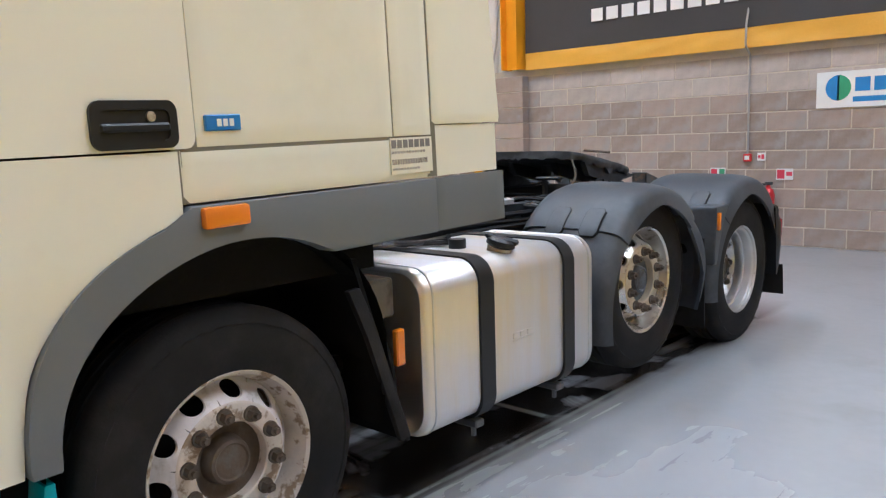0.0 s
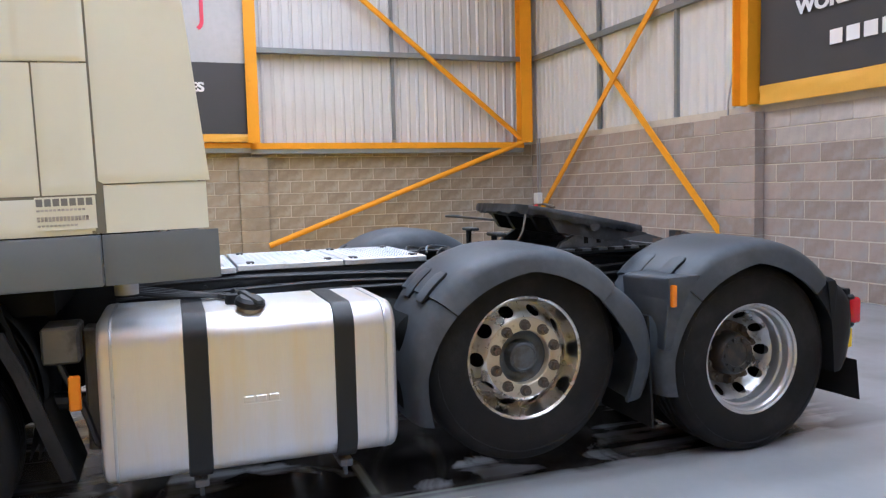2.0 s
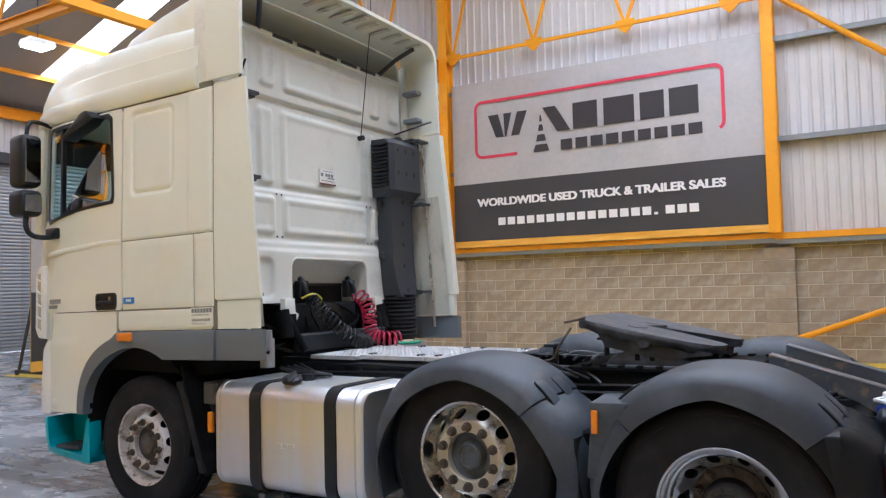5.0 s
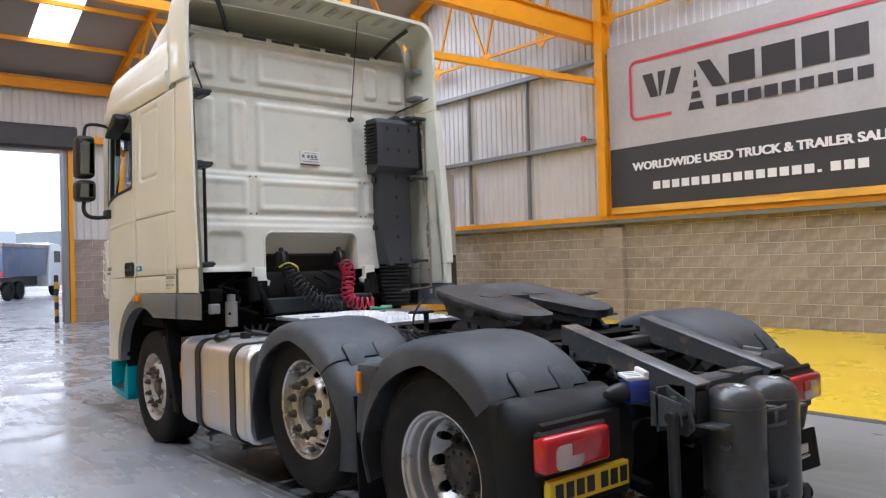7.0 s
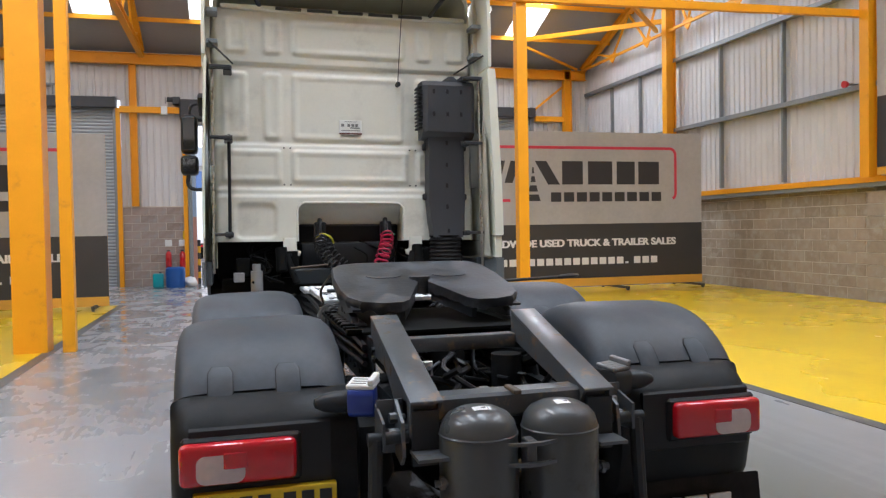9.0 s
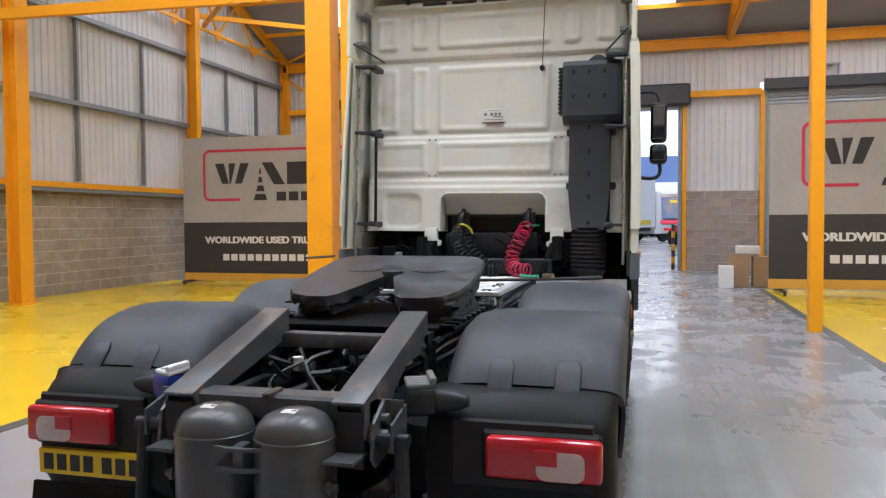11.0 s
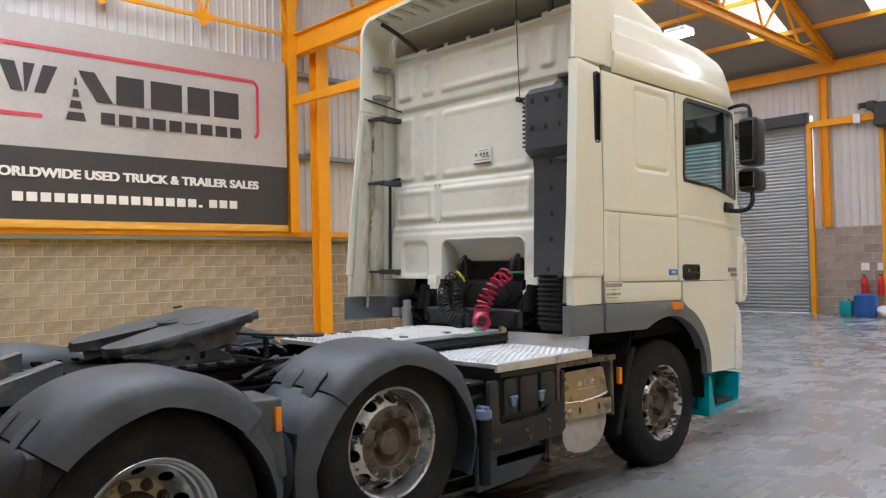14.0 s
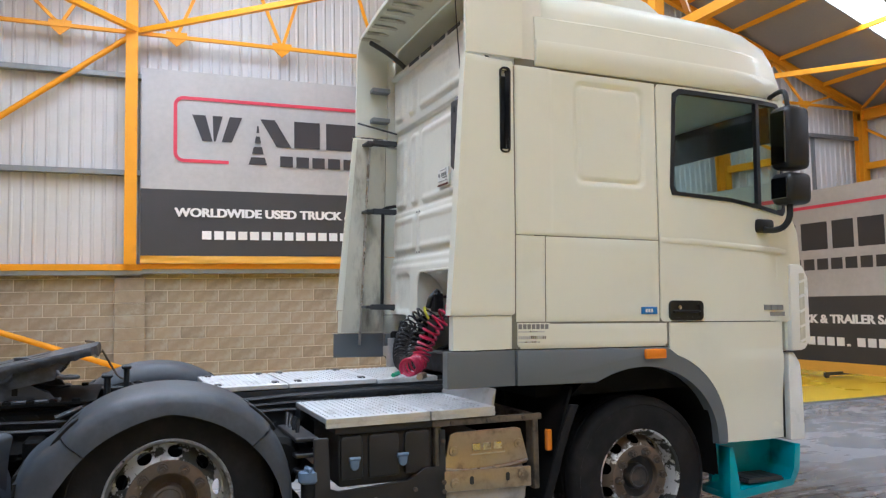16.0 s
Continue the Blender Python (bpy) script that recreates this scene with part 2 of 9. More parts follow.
M["letter_white"] = mat("white_ink", (0.80, 0.79, 0.79), 0.6, var=0.04)
M["red_ink"] = mat("red_ink", (0.62, 0.045, 0.085), 0.55, var=0.08)
M["orange_print"] = mat("orange_print", (0.74, 0.40, 0.05), 0.5, var=0.1, scale=2)
M["plywood"] = mat("plywood", (0.55, 0.33, 0.10), 0.7, var=0.15, stretch=(0.3, 1, 4))
M["conduit"] = mat("grey_conduit", (0.36, 0.36, 0.36), 0.45, 0.3)
M["white_plastic"] = mat("white_plastic", (0.78, 0.78, 0.77), 0.4, var=0.05)
M["red_plastic"] = mat("red_enamel", (0.55, 0.02, 0.025), 0.3, var=0.08, coat=0.3)
M["blue_plastic"] = mat("blue_plastic", (0.02, 0.10, 0.36), 0.4, var=0.1)
M["green_sign"] = mat("green_sign_print", (0.05, 0.32, 0.16), 0.5)
M["dark_steel"] = mat("dark_steel", (0.05, 0.05, 0.052), 0.5, 0.3, 0.2)
M["tarmac"] = mat("wet_tarmac", (0.27, 0.26, 0.27), 0.35, var=0.2, scale=0.6, fine=30, dirt=(0.38, 0.37, 0.38), amount=0.45, dscale=0.3, droughness=0.2)

# ---------------------------------------------------------------- mesh helpers


def box(bm, x0, x1, y0, y1, z0, z1, bev=0.0, seg=1, m=None):
    r = bmesh.ops.create_cube(bm, size=1.0)
    vs = r["verts"]
    for v in vs:
        v.co = Vector((x0 + (v.co.x + 0.5) * (x1 - x0), y0 + (v.co.y + 0.5) * (y1 - y0), z0 + (v.co.z + 0.5) * (z1 - z0)))
    if bev:
        es = list({e for v in vs for e in v.link_edges})
        r2 = bmesh.ops.bevel(bm, geom=es, offset=bev, segments=seg, affect="EDGES", profile=0.5)
        vs = list({v for f in r2["faces"] for v in f.verts} | {v for v in vs if v.is_valid})
    if m is not None:
        for v in vs:
            v.co = m @ v.co
    return vs


def frame_of(d):
    d = Vector(d).normalized()
    a = Vector((0, 0, 1)) if abs(d.z) < 0.9 else Vector((1, 0, 0))
    u = d.cross(a).normalized()
    return u, d.cross(u).normalized()


def loft(bm, rings, closed=True, cap=True):
    """Quads between rings of points; closed: each ring is a loop; cap: fills the first and the last ring."""
    vv = [[bm.verts.new(p) for p in ring] for ring in rings]
    k = len(vv[0])
    for a, b in zip(vv, vv[1:]):
        for i in range(k if closed else k - 1):
            j = (i + 1) % k
            bm.faces.new((a[i], a[j], b[j], b[i]))
    if cap and closed:
        bm.faces.new(list(reversed(vv[0])))
        bm.faces.new(vv[-1])
    return vv


def cyl(bm, p0, p1, r, seg=16, r2=None, cap=True):
    p0, p1 = Vector(p0), Vector(p1)
    u, w = frame_of(p1 - p0)
    ring = lambda p, rr: [p + rr * (math.cos(2 * math.pi * i / seg) * u + math.sin(2 * math.pi * i / seg) * w) for i in range(seg)]
    return loft(bm, [ring(p0, r), ring(p1, r if r2 is None else r2)], True, cap)


def tube(bm, pts, r, seg=8):
    """A round bar along a line of points."""
    pts = [Vector(p) for p in pts]
    rings, u = [], None
    for i, p in enumerate(pts):
        d = (pts[min(i + 1, len(pts) - 1)] - pts[max(i - 1, 0)]).normalized()
        if u is None:
            u, w = frame_of(d)
        else:
            u = (u - d * u.dot(d)).normalized()
            w = d.cross(u).normalized()
        rings.append([p + r * (math.cos(2 * math.pi * k / seg) * u + math.sin(2 * math.pi * k / seg) * w) for k in range(seg)])
    return loft(bm, rings)


def smooth_path(pts, n=6):
    """Catmull-Rom points through the given ones."""
    pts = [Vector(p) for p in pts]
    out = []
    for i in range(len(pts) - 1):
        a, b, c, d = pts[max(i - 1, 0)], pts[i], pts[i + 1], pts[min(i + 2, len(pts) - 1)]
        for k in range(n):
            t = k / n
            out.append(0.5 * ((2 * b) + (c - a) * t + (2 * a - 5 * b + 4 * c - d) * t * t + (3 * b - a - 3 * c + d) * t ** 3))
    return out + [pts[-1]]


def prism(bm, poly, axis, d0, d1, bev=0.0):
    """A polygon drawn in the plane across the axis (x: (y, z), y: (x, z), z: (x, y)), thickened from d0 to d1."""
    def put(a, b, d):
        return {"x": (d, a, b), "y": (a, d, b), "z": (a, b, d)}[axis]
    n0 = len(bm.verts)
    r = loft(bm, [[put(a, b, d0) for a, b in poly], [put(a, b, d1) for a, b in poly]])
    bm.verts.ensure_lookup_table()
    if bev:
        es = list({e for ring in r for v in ring for e in v.link_edges})
        bmesh.ops.bevel(bm, geom=es, offset=bev, segments=2, affect="EDGES", profile=0.5)
    return r


def lathe(bm, prof, origin=(0, 0, 0), axis="x", seg=48, sign=1):
    """Profile of (radius, height) turned round an axis through origin."""
    o = Vector(origin)
    rings = []
    for r, h in prof:
        ring = []
        for i in range(seg):
            a = 2 * math.pi * i / seg
            c, s = r * math.cos(a), r * math.sin(a)
            ring.append(o + Vector({"x": (sign * h, c, s), "y": (c, sign * h, s), "z": (c, s, sign * h)}[axis]))
        rings.append(ring)
    return loft(bm, rings, True, False)


def rrect(x0, x1, y0, y1, r, n=5):
    """Points of a rectangle with rounded corners, anticlockwise."""
    out = []
    for cx, cy, a0 in ((x1 - r, y1 - r, 0), (x0 + r, y1 - r, 90), (x0 + r, y0 + r, 180), (x1 - r, y0 + r, 270)):
        for k in range(n + 1):
            a = radians(a0 + 90 * k / n)
            out.append((cx + r * math.cos(a), cy + r * math.sin(a)))
    return out


def resample(loop, n):
    """n points, evenly spaced along a closed line, that begin where the line crosses to the right of its centre."""
    pts = [Vector((a, b)) for a, b in loop]
    lens = [(pts[(i + 1) % len(pts)] - pts[i]).length for i in range(len(pts))]
    total, out, i, acc = sum(lens), [], 0, 0.0
    for k in range(n):
        s = total * k / n
        while acc + lens[i] < s:
            acc += lens[i]
            i += 1
        f = (s - acc) / max(lens[i], 1e-9)
        out.append(tuple(pts[i].lerp(pts[(i + 1) % len(pts)], f)))
    return out


def holed(bm, outer, inner, axis, d0, d1, n=64):
    """A plate with one opening, from two closed lines (both anticlockwise), thickened from d0 to d1."""
    cx, cy = sum(p[0] for p in inner) / len(inner), sum(p[1] for p in inner) / len(inner)

    def by_angle(loop):
        ang = lambda p: math.atan2(p[1] - cy, p[0] - cx)
        dense = resample(loop, 720)
        rows = sorted((ang(p), p) for p in dense)
        return rows

    corners = sorted(math.atan2(p[1] - cy, p[0] - cx) for p in outer)
    angles = sorted(set([-math.pi + 2 * math.pi * (k + 0.5) / n for k in range(n)] + corners))

    def pick(loop):
        rows = by_angle(loop)
        out = []
        for a in angles:
            out.append(min(rows, key=lambda r: abs((r[0] - a + math.pi) % (2 * math.pi) - math.pi))[1])
        return out

    o, i = pick(outer), pick(inner)
    put = {"x": lambda a, b, d: (d, a, b), "y": lambda a, b, d: (a, d, b), "z": lambda a, b, d: (a, b, d)}[axis]
    rings = [[put(*p, d) for p in loop] for loop, d in ((o, d0), (o, d1), (i, d1), (i, d0))]
    vv = loft(bm, rings + [rings[0]], True, False)
    bmesh.ops.remove_doubles(bm, verts=bm.verts, dist=1e-5)


def obj(name, bm, material, parent=None, label="", smooth=35.0, bevel=0.0):
    """Links a bmesh as one mesh object."""
    bmesh.ops.recalc_face_normals(bm, faces=bm.faces)
    me = bpy.data.meshes.new(name)
    bm.to_mesh(me)
    bm.free()
    return link(name, me, material, parent, label, smooth)


def link(name, me, material, parent=None, label="", smooth=35.0):
    if material is not None and not me.materials:
        me.materials.append(material)
    if smooth:
        me.shade_smooth()
        me.set_sharp_from_angle(angle=radians(smooth))
    ob = new(name, me)
    if parent is not None:
        ob.parent = parent
    if label:
        ob["label"] = label
    return ob


def part(name, bm, material, parent, label="", smooth=35.0):
    return obj(name, bm, material, parent, label, smooth)


def one(name, material, parent, fn, *args, label="", smooth=35.0, **kw):
    """A part made by one call of a mesh helper."""
    bm = bmesh.new()
    fn(bm, *args, **kw)
    return obj(name, bm, material, parent, label, smooth)


def thing(name, m, label, category, group="", kind=""):
    e = new(name)
    e.empty_display_size = 0.2
    e.matrix_world = m
    return tagged(e, label, category, group, kind)


def lettering(name, text, size, m, material, parent, width=None):
    """Words in the built-in font as a thin mesh, scaled to a width."""
    cu = bpy.data.curves.new(name, "FONT")
    cu.body, cu.size, cu.extrude, cu.align_x, cu.align_y = text, size, 0.001, "CENTER", "CENTER"
    cu.offset = size * 0.028
    tmp = bpy.data.objects.new(name, cu)
    me = bpy.data.meshes.new_from_object(tmp)
    bpy.data.objects.remove(tmp)
    xs = [v.co.x for v in me.vertices]
    sx = width / (max(xs) - min(xs)) if width else 1.0
    for v in me.vertices:
        v.co.x *= sx
    bm = bmesh.new()
    for k in (-1, 0, 1):
        bm.from_mesh(me)
        bm.verts.ensure_lookup_table()
        for v in bm.verts[-len(me.vertices):]:
            v.co.x += k * size * 0.03
            v.co.z += (k + 1) * 0.0004
    bpy.data.meshes.remove(me)
    bm.verts.index_update()
    bm.verts.ensure_lookup_table()
    # letters as islands, gathered into words by the gaps between them
    seen, islands = set(), []
    for v in bm.verts:
        if v.index in seen:
            continue
        stack, isl = [v], []
        seen.add(v.index)
        while stack:
            a = stack.pop()
            isl.append(a)
            for e in a.link_edges:
                b = e.other_vert(a)
                if b.index not in seen:
                    seen.add(b.index)
                    stack.append(b)
        islands.append((min(q.co.x for q in isl), max(q.co.x for q in isl), isl))
    islands.sort(key=lambda q: q[0])
    words, right = [], -1e9
    for x0, x1, isl in islands:
        if x0 - right > size * 0.16 * sx:
            words.append([])
        words[-1] += isl
        right = max(right, x1)
    for group in words:
        keep = {v.index for v in group}
        order = {k: i for i, k in enumerate(sorted(keep))}
        w = bpy.data.meshes.new(name)
        w.from_pydata([bm.verts[k].co[:] for k in sorted(keep)], [], [[order[v.index] for v in f.verts] for f in bm.faces if f.verts[0].index in keep])
        link(name, w, material, parent, "", 0).matrix_basis = m
    bm.free()


# ---------------------------------------------------------------- ground and floors
bm = bmesh.new()
box(bm, -400, 400, N_Y + 0.2, 600, -0.4, -0.02)
tagged(obj("ground", bm, M["tarmac"], smooth=0), "wet grey tarmac yard outside the open door", "yard", kind="structure")
bm = bmesh.new()
box(bm, W_X - 0.3, E_X + 0.3, S_Y - 0.4, N_Y + 0.2, -0.3, 0.0)
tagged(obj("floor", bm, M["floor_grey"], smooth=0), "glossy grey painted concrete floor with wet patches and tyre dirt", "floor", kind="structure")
for nm, x0, x1 in (("floor_east", 3.83, E_X - 0.02), ("floor_west", W_X + 0.02, -3.45)):
    bm = bmesh.new()
    box(bm, x0, x1, -6.6, 10.7, -0.05, 0.004)
    tagged(obj(nm, bm, M["floor_yellow"], smooth=0), "glossy yellow painted floor bay with dark border", "floor", kind="structure")
    bm = bmesh.new()
    e = 3.76 if x0 > 0 else -3.38
    box(bm, e - 0.07, e + 0.07, -6.6, 10.7, -0.05, 0.005)
    box(bm, min(x0, x1), max(x0, x1), -6.74, -6.6, -0.05, 0.005)
    tagged(obj("floor_line", bm, M["floor_line"], smooth=0), "dark painted line along the yellow bay", "floor line", kind="structure")

# ---------------------------------------------------------------- walls
COURSE, LEN = 0.24, 0.49


def wall_slab(name, x0, x1, y0, y1, z0, z1, material, label):
    bm = bmesh.new()
    box(bm, x0, x1, y0, y1, z0, z1)
    return tagged(obj(name, bm, material, smooth=0), label, "wall", kind="structure")


def cladding(name, a0, a1, fixed, axis, top, z0, label, inward):
    """Ribbed steel sheeting over the blockwork, up to the roof line given by top(a)."""
    bm = bmesh.new()
    cols, a = [], a0
    while a < a1 - 1e-6:
        for da, d in ((0.0, 0.0), (0.10, 0.0), (0.125, 0.028), (0.155, 0.028), (0.18, 0.0)):
            if a + da < a1:
                cols.append((a + da, d))
        a += 0.2
    cols.append((a1, 0.0))
    front = [[], []]
    for a, d in cols:
        f = fixed - inward * d
        for k, z in ((0, z0), (1, top(a))):
            front[k].append((f, a, z) if axis == "x" else (a, f, z))
    loft(bm, front, False, False)
    back = [[((fixed + inward * 0.05) if axis == "x" else p[0], p[1] if axis == "x" else (fixed + inward * 0.05), p[2]) for p in row] for row in front]
    loft(bm, back, False, False)
    return tagged(obj(name, bm, M["cladding"], smooth=0), label, "wall", kind="structure")


wall_e = wall_slab("wall_east", E_X + 0.006, E_X + 0.25, S_Y - 0.3, N_Y + 0.2, 0, 2.42, M["mortar"], "concrete block dado wall with pale mortar joints")
wall_w = wall_slab("wall_west", W_X - 0.25, W_X - 0.006, S_Y - 0.3, N_Y + 0.2, 0, 2.42, M["mortar"], "concrete block dado wall with pale mortar joints")
wall_s = wall_slab("wall_south", W_X, E_X, S_Y - 0.3, S_Y - 0.006, 0, 2.5, M["mortar"], "grey concrete block wall, pale upper courses")
wall_n = thing("wall_north", pose(0, 0, 0), "block piers and white sheeting round three roller doors", "wall", kind="structure")
for x0, x1 in ((W_X, -8.97), (-4.12, -2.18), (2.24, 4.53), (9.13, E_X)):
    one("pier", M["mortar"], wall_n, box, x0, x1, N_Y + 0.01, N_Y + 0.24, 0, 2.42, smooth=0)
for x0, x1, z0 in ((W_X, -8.97, 2.42), (-8.97, -4.12, 5.62), (-4.12, -2.18, 2.42), (-2.18, 2.24, 4.95), (2.24, 4.53, 2.42), (4.53, 9.13, 5.62), (9.13, E_X, 2.42)):
    bm = bmesh.new()
    a, row0, row1 = x0, [], []
    while a < x1:
        for da, d in ((0.0, 0.0), (0.10, 0.0), (0.125, 0.028), (0.155, 0.028), (0.18, 0.0)):
            if a + da < x1:
                row0.append((a + da, N_Y - d + 0.05, z0))
                row1.append((a + da, N_Y - d + 0.05, 7.05))
        a += 0.2
    row0.append((x1, N_Y + 0.05, z0))
    row1.append((x1, N_Y + 0.05, 7.05))
    loft(bm, [row0, row1], False, False)
    box(bm, x0, x1, N_Y + 0.1, N_Y + 0.2, z0, 7.05)
    part("sheeting", bm, M["cladding"], wall_n, "white ribbed steel sheeting", smooth=0)
cladding("wall_east_sheeting", S_Y - 0.1, N_Y + 0.1, E_X + 0.02, "x", lambda a: roof_z(a), 2.42, "white ribbed steel sheeting above the block wall", 1)
cladding("wall_west_sheeting", S_Y - 0.1, N_Y + 0.1, W_X - 0.02, "x", lambda a: roof_z(a), 2.42, "white ribbed steel sheeting above the block wall", -1)
cladding("wall_south_sheeting", W_X, E_X, S_Y - 0.02, "y", lambda a: 7.05, 2.5, "white ribbed steel sheeting above the block wall", -1)

# ---------------------------------------------------------------- roof
bm = bmesh.new()
for side, (y0, y1) in enumerate(((RIDGE_Y, N_Y + 0.3), (S_Y - 0.4, RIDGE_Y))):
    ys = sorted({y0, y1, *SKYLIGHT_Y[side]})
    xs = sorted({W_X - 0.3, E_X + 0.3, *[x + d for x in SKYLIGHT_X for d in (-0.5, 0.5)]})
    for xa, xb in zip(xs, xs[1:]):
        for ya, yb in zip(ys, ys[1:]):
            if any(abs((xa + xb) / 2 - s) < 0.45 for s in SKYLIGHT_X) and SKYLIGHT_Y[side][0] < (ya + yb) / 2 < SKYLIGHT_Y[side][1]:
                continue
            for dz in (0.0, 0.12):
                bm.faces.new([bm.verts.new((x, y, roof_z(y) + dz)) for x, y in ((xa, ya), (xb, ya), (xb, yb), (xa, yb))])
tagged(obj("ceiling", bm, M["roof_under"], smooth=0), "grey lined pitched roof with translucent skylight sheets", "roof", kind="structure")
for kx in SKYLIGHT_X:
    for y0, y1 in SKYLIGHT_Y:
        bm = bmesh.new()
        for dz in (0.06, 0.08):
            bm.faces.new([bm.verts.new((x, y, roof_z(y) + dz)) for x, y in ((kx - 0.51, y0), (kx + 0.51, y0), (kx + 0.51, y1), (kx - 0.51, y1))])
        tagged(obj("skylight", bm, M["skylight"], smooth=0), "translucent white skylight sheet, seen in one roof slope and added unseen in the other", "skylight", "skylights", "structure")


def bar(bm, p0, p1, w, h):
    """A rectangular steel bar between two points, w across and h upright."""
    p0, p1 = Vector(p0), Vector(p1)
    d = (p1 - p0).normalized()
    side = d.cross(Vector((0, 0, 1)))
    side = side.normalized() if side.length > 0.02 else Vector((1, 0, 0))
    up = side.cross(d).normalized()
    ring = lambda p: [p + side * a * w / 2 + up * b * h / 2 for a, b in ((-1, -1), (1, -1), (1, 1), (-1, 1))]
    loft(bm, [ring(p0), ring(p1)])


def ibeam(bm, p0, p1, w, h, t=0.02):
    """A steel I section between two points: two flanges and a web."""
    p0, p1 = Vector(p0), Vector(p1)
    d = (p1 - p0).normalized()
    side = d.cross(Vector((0, 0, 1)))
    side = side.normalized() if side.length > 0.02 else Vector((0, 1, 0))
    up = side.cross(d).normalized()
    for a, b, ww, hh in ((0, h / 2 - t / 2, w, t), (0, -h / 2 + t / 2, w, t), (0, 0, t, h - t)):
        ring = lambda p: [p + side * (a + s * ww / 2) + up * (b + u * hh / 2) for s, u in ((-1, -1), (1, -1), (1, 1), (-1, 1))]
        loft(bm, [ring(p0), ring(p1)])


def truss(x, label, heavy=False):
    """A lattice roof truss along y with its rafters, tie, webs and gusset plates."""
    t = thing("roof_truss", pose(x, 0, 0), label, "roof truss", "roof trusses")
    zt = 6.98
    for a, b in ((N_Y - 0.15, RIDGE_Y), (S_Y + 0.15, RIDGE_Y)):
        one("rafter", M["orange"], t, ibeam, (0, a, roof_z(a) - 0.16), (0, b, roof_z(b) - 0.16), 0.14, 0.22, smooth=0)
    if heavy:
        one("tie", M["orange"], t, ibeam, (0, S_Y + 0.15, zt - 0.06), (0, N_Y - 0.32, zt - 0.06), 0.16, 0.22, smooth=0)
    else:
        one("tie", M["orange"], t, bar, (0, S_Y + 0.15, zt), (0, N_Y - 0.15, zt), 0.07, 0.07, smooth=0)
    ys = [RIDGE_Y + k * 2.1 for k in range(-6, 7)]
    for k, y in enumerate(ys[:-1]):
        top = y + 1.05
        if S_Y + 0.6 < y < N_Y - 0.6 and roof_z(top) - zt > 0.5:
            one("web", M["orange"], t, bar, (0, y, zt), (0, top, roof_z(top) - 0.28), 0.05, 0.06, smooth=0)
            one("web", M["orange"], t, bar, (0, y + 2.1, zt), (0, top, roof_z(top) - 0.28), 0.05, 0.06, smooth=0)
        if S_Y + 0.6 < y < N_Y - 0.6 and not heavy:
            one("gusset", M["orange"], t, prism, [(y - 0.2, zt + 0.1), (y - 0.2, zt - 0.02), (y, zt - 0.2), (y + 0.2, zt - 0.02), (y + 0.2, zt + 0.1)], "x", -0.015, 0.015, smooth=0)
    return t


truss(E_X - 0.3, "orange painted steel lattice truss against the gable wall")
truss(W_X + 0.3, "orange painted steel lattice truss against the gable wall")
truss(-3.45, "orange painted steel lattice truss over the floor", True)
truss(3.62, "orange painted steel lattice truss over the floor", True)
for k in range(1, 8):
    for s in (-1, 1):
        y = RIDGE_Y + s * (12.9 - k * 1.62)
        bm = bmesh.new()
        bar(bm, (W_X, y, roof_z(y) - 0.06), (E_X, y, roof_z(y) - 0.06), 0.06, 0.12)
        tagged(obj("purlin", bm, M["orange"], smooth=0), "slim orange purlin under the roof lining", "purlin", "purlins", "structure")


def column(x, y, z0, z1, w, d, label, name="column"):
    t = thing(name, pose(x, y, 0), label, "steel column", "columns")
    one("shaft", M["orange"], t, ibeam, (0, 0, z0), (0, 0, z1), w, d, smooth=0)
    if z0 < 0.1:
        one("base_plate", M["orange"], t, box, -d / 2 - 0.05, d / 2 + 0.05, -w / 2 - 0.05, w / 2 + 0.05, 0.004, 0.025, smooth=0)
    return t


def beam(name, p0, p1, w, h, label, kind="steel beam", group="", round_=False):
    bm = bmesh.new()
    if round_:
        tube(bm, [p0, p1], w / 2, 14)
    elif h > 0.2:
        ibeam(bm, p0, p1, w, h)
    else:
        bar(bm, p0, p1, w, h)
    return tagged(obj(name, bm, M["orange"], smooth=35 if round_ else 0), label, kind, group)


for y in (-2.76, 4.4, 11.4):
    column(E_X - 0.32, y, 2.42, roof_z(y) - 0.2, 0.22, 0.3, "orange steel wall column standing on a block pier")
for y in (-2.93, 4.17, 11.3):
    column(W_X + 0.32, y, 2.42, roof_z(y) - 0.2, 0.22, 0.3, "orange steel wall column standing on a block pier")
column(W_X + 0.75, 4.68, 0.0, 7.0, 0.32, 0.3, "orange steel column reaching down to the floor")
for x, y in ((E_X - 0.28, S_Y + 0.3), (W_X + 0.28, S_Y + 0.3), (E_X - 0.9, N_Y - 0.2), (W_X + 0.28, N_Y - 0.2)):
    column(x, y, 2.42 if y < 0 else 0.0, 7.0, 0.26, 0.26, "orange steel corner column")
column(4.2, S_Y + 0.16, 2.5, 7.05, 0.25, 0.3, "orange steel wall column over the block pier")
column(-3.74, N_Y - 0.12, 2.42, 6.7, 0.2, 0.2, "orange steel door post column")
for x in (-4.18, 4.58, -2.32, 2.38):
    bm = bmesh.new()
    box(bm, x - 0.06, x + 0.06, N_Y - 0.12, N_Y + 0.01, 0.0, 5.35)
    tagged(obj("door_post", bm, M["orange"], smooth=0), "orange painted roller door post", "door post", "door posts")
beam("eaves_beam", (W_X + 0.2, N_Y - 0.2, 6.8), (E_X - 0.2, N_Y - 0.2, 6.8), 0.2, 0.32, "orange eaves beam across the door wall")
beam("eaves_beam", (W_X + 0.2, S_Y + 0.1, 6.9), (E_X - 0.2, S_Y + 0.1, 6.9), 0.2, 0.3, "orange eaves beam over the rear wall")
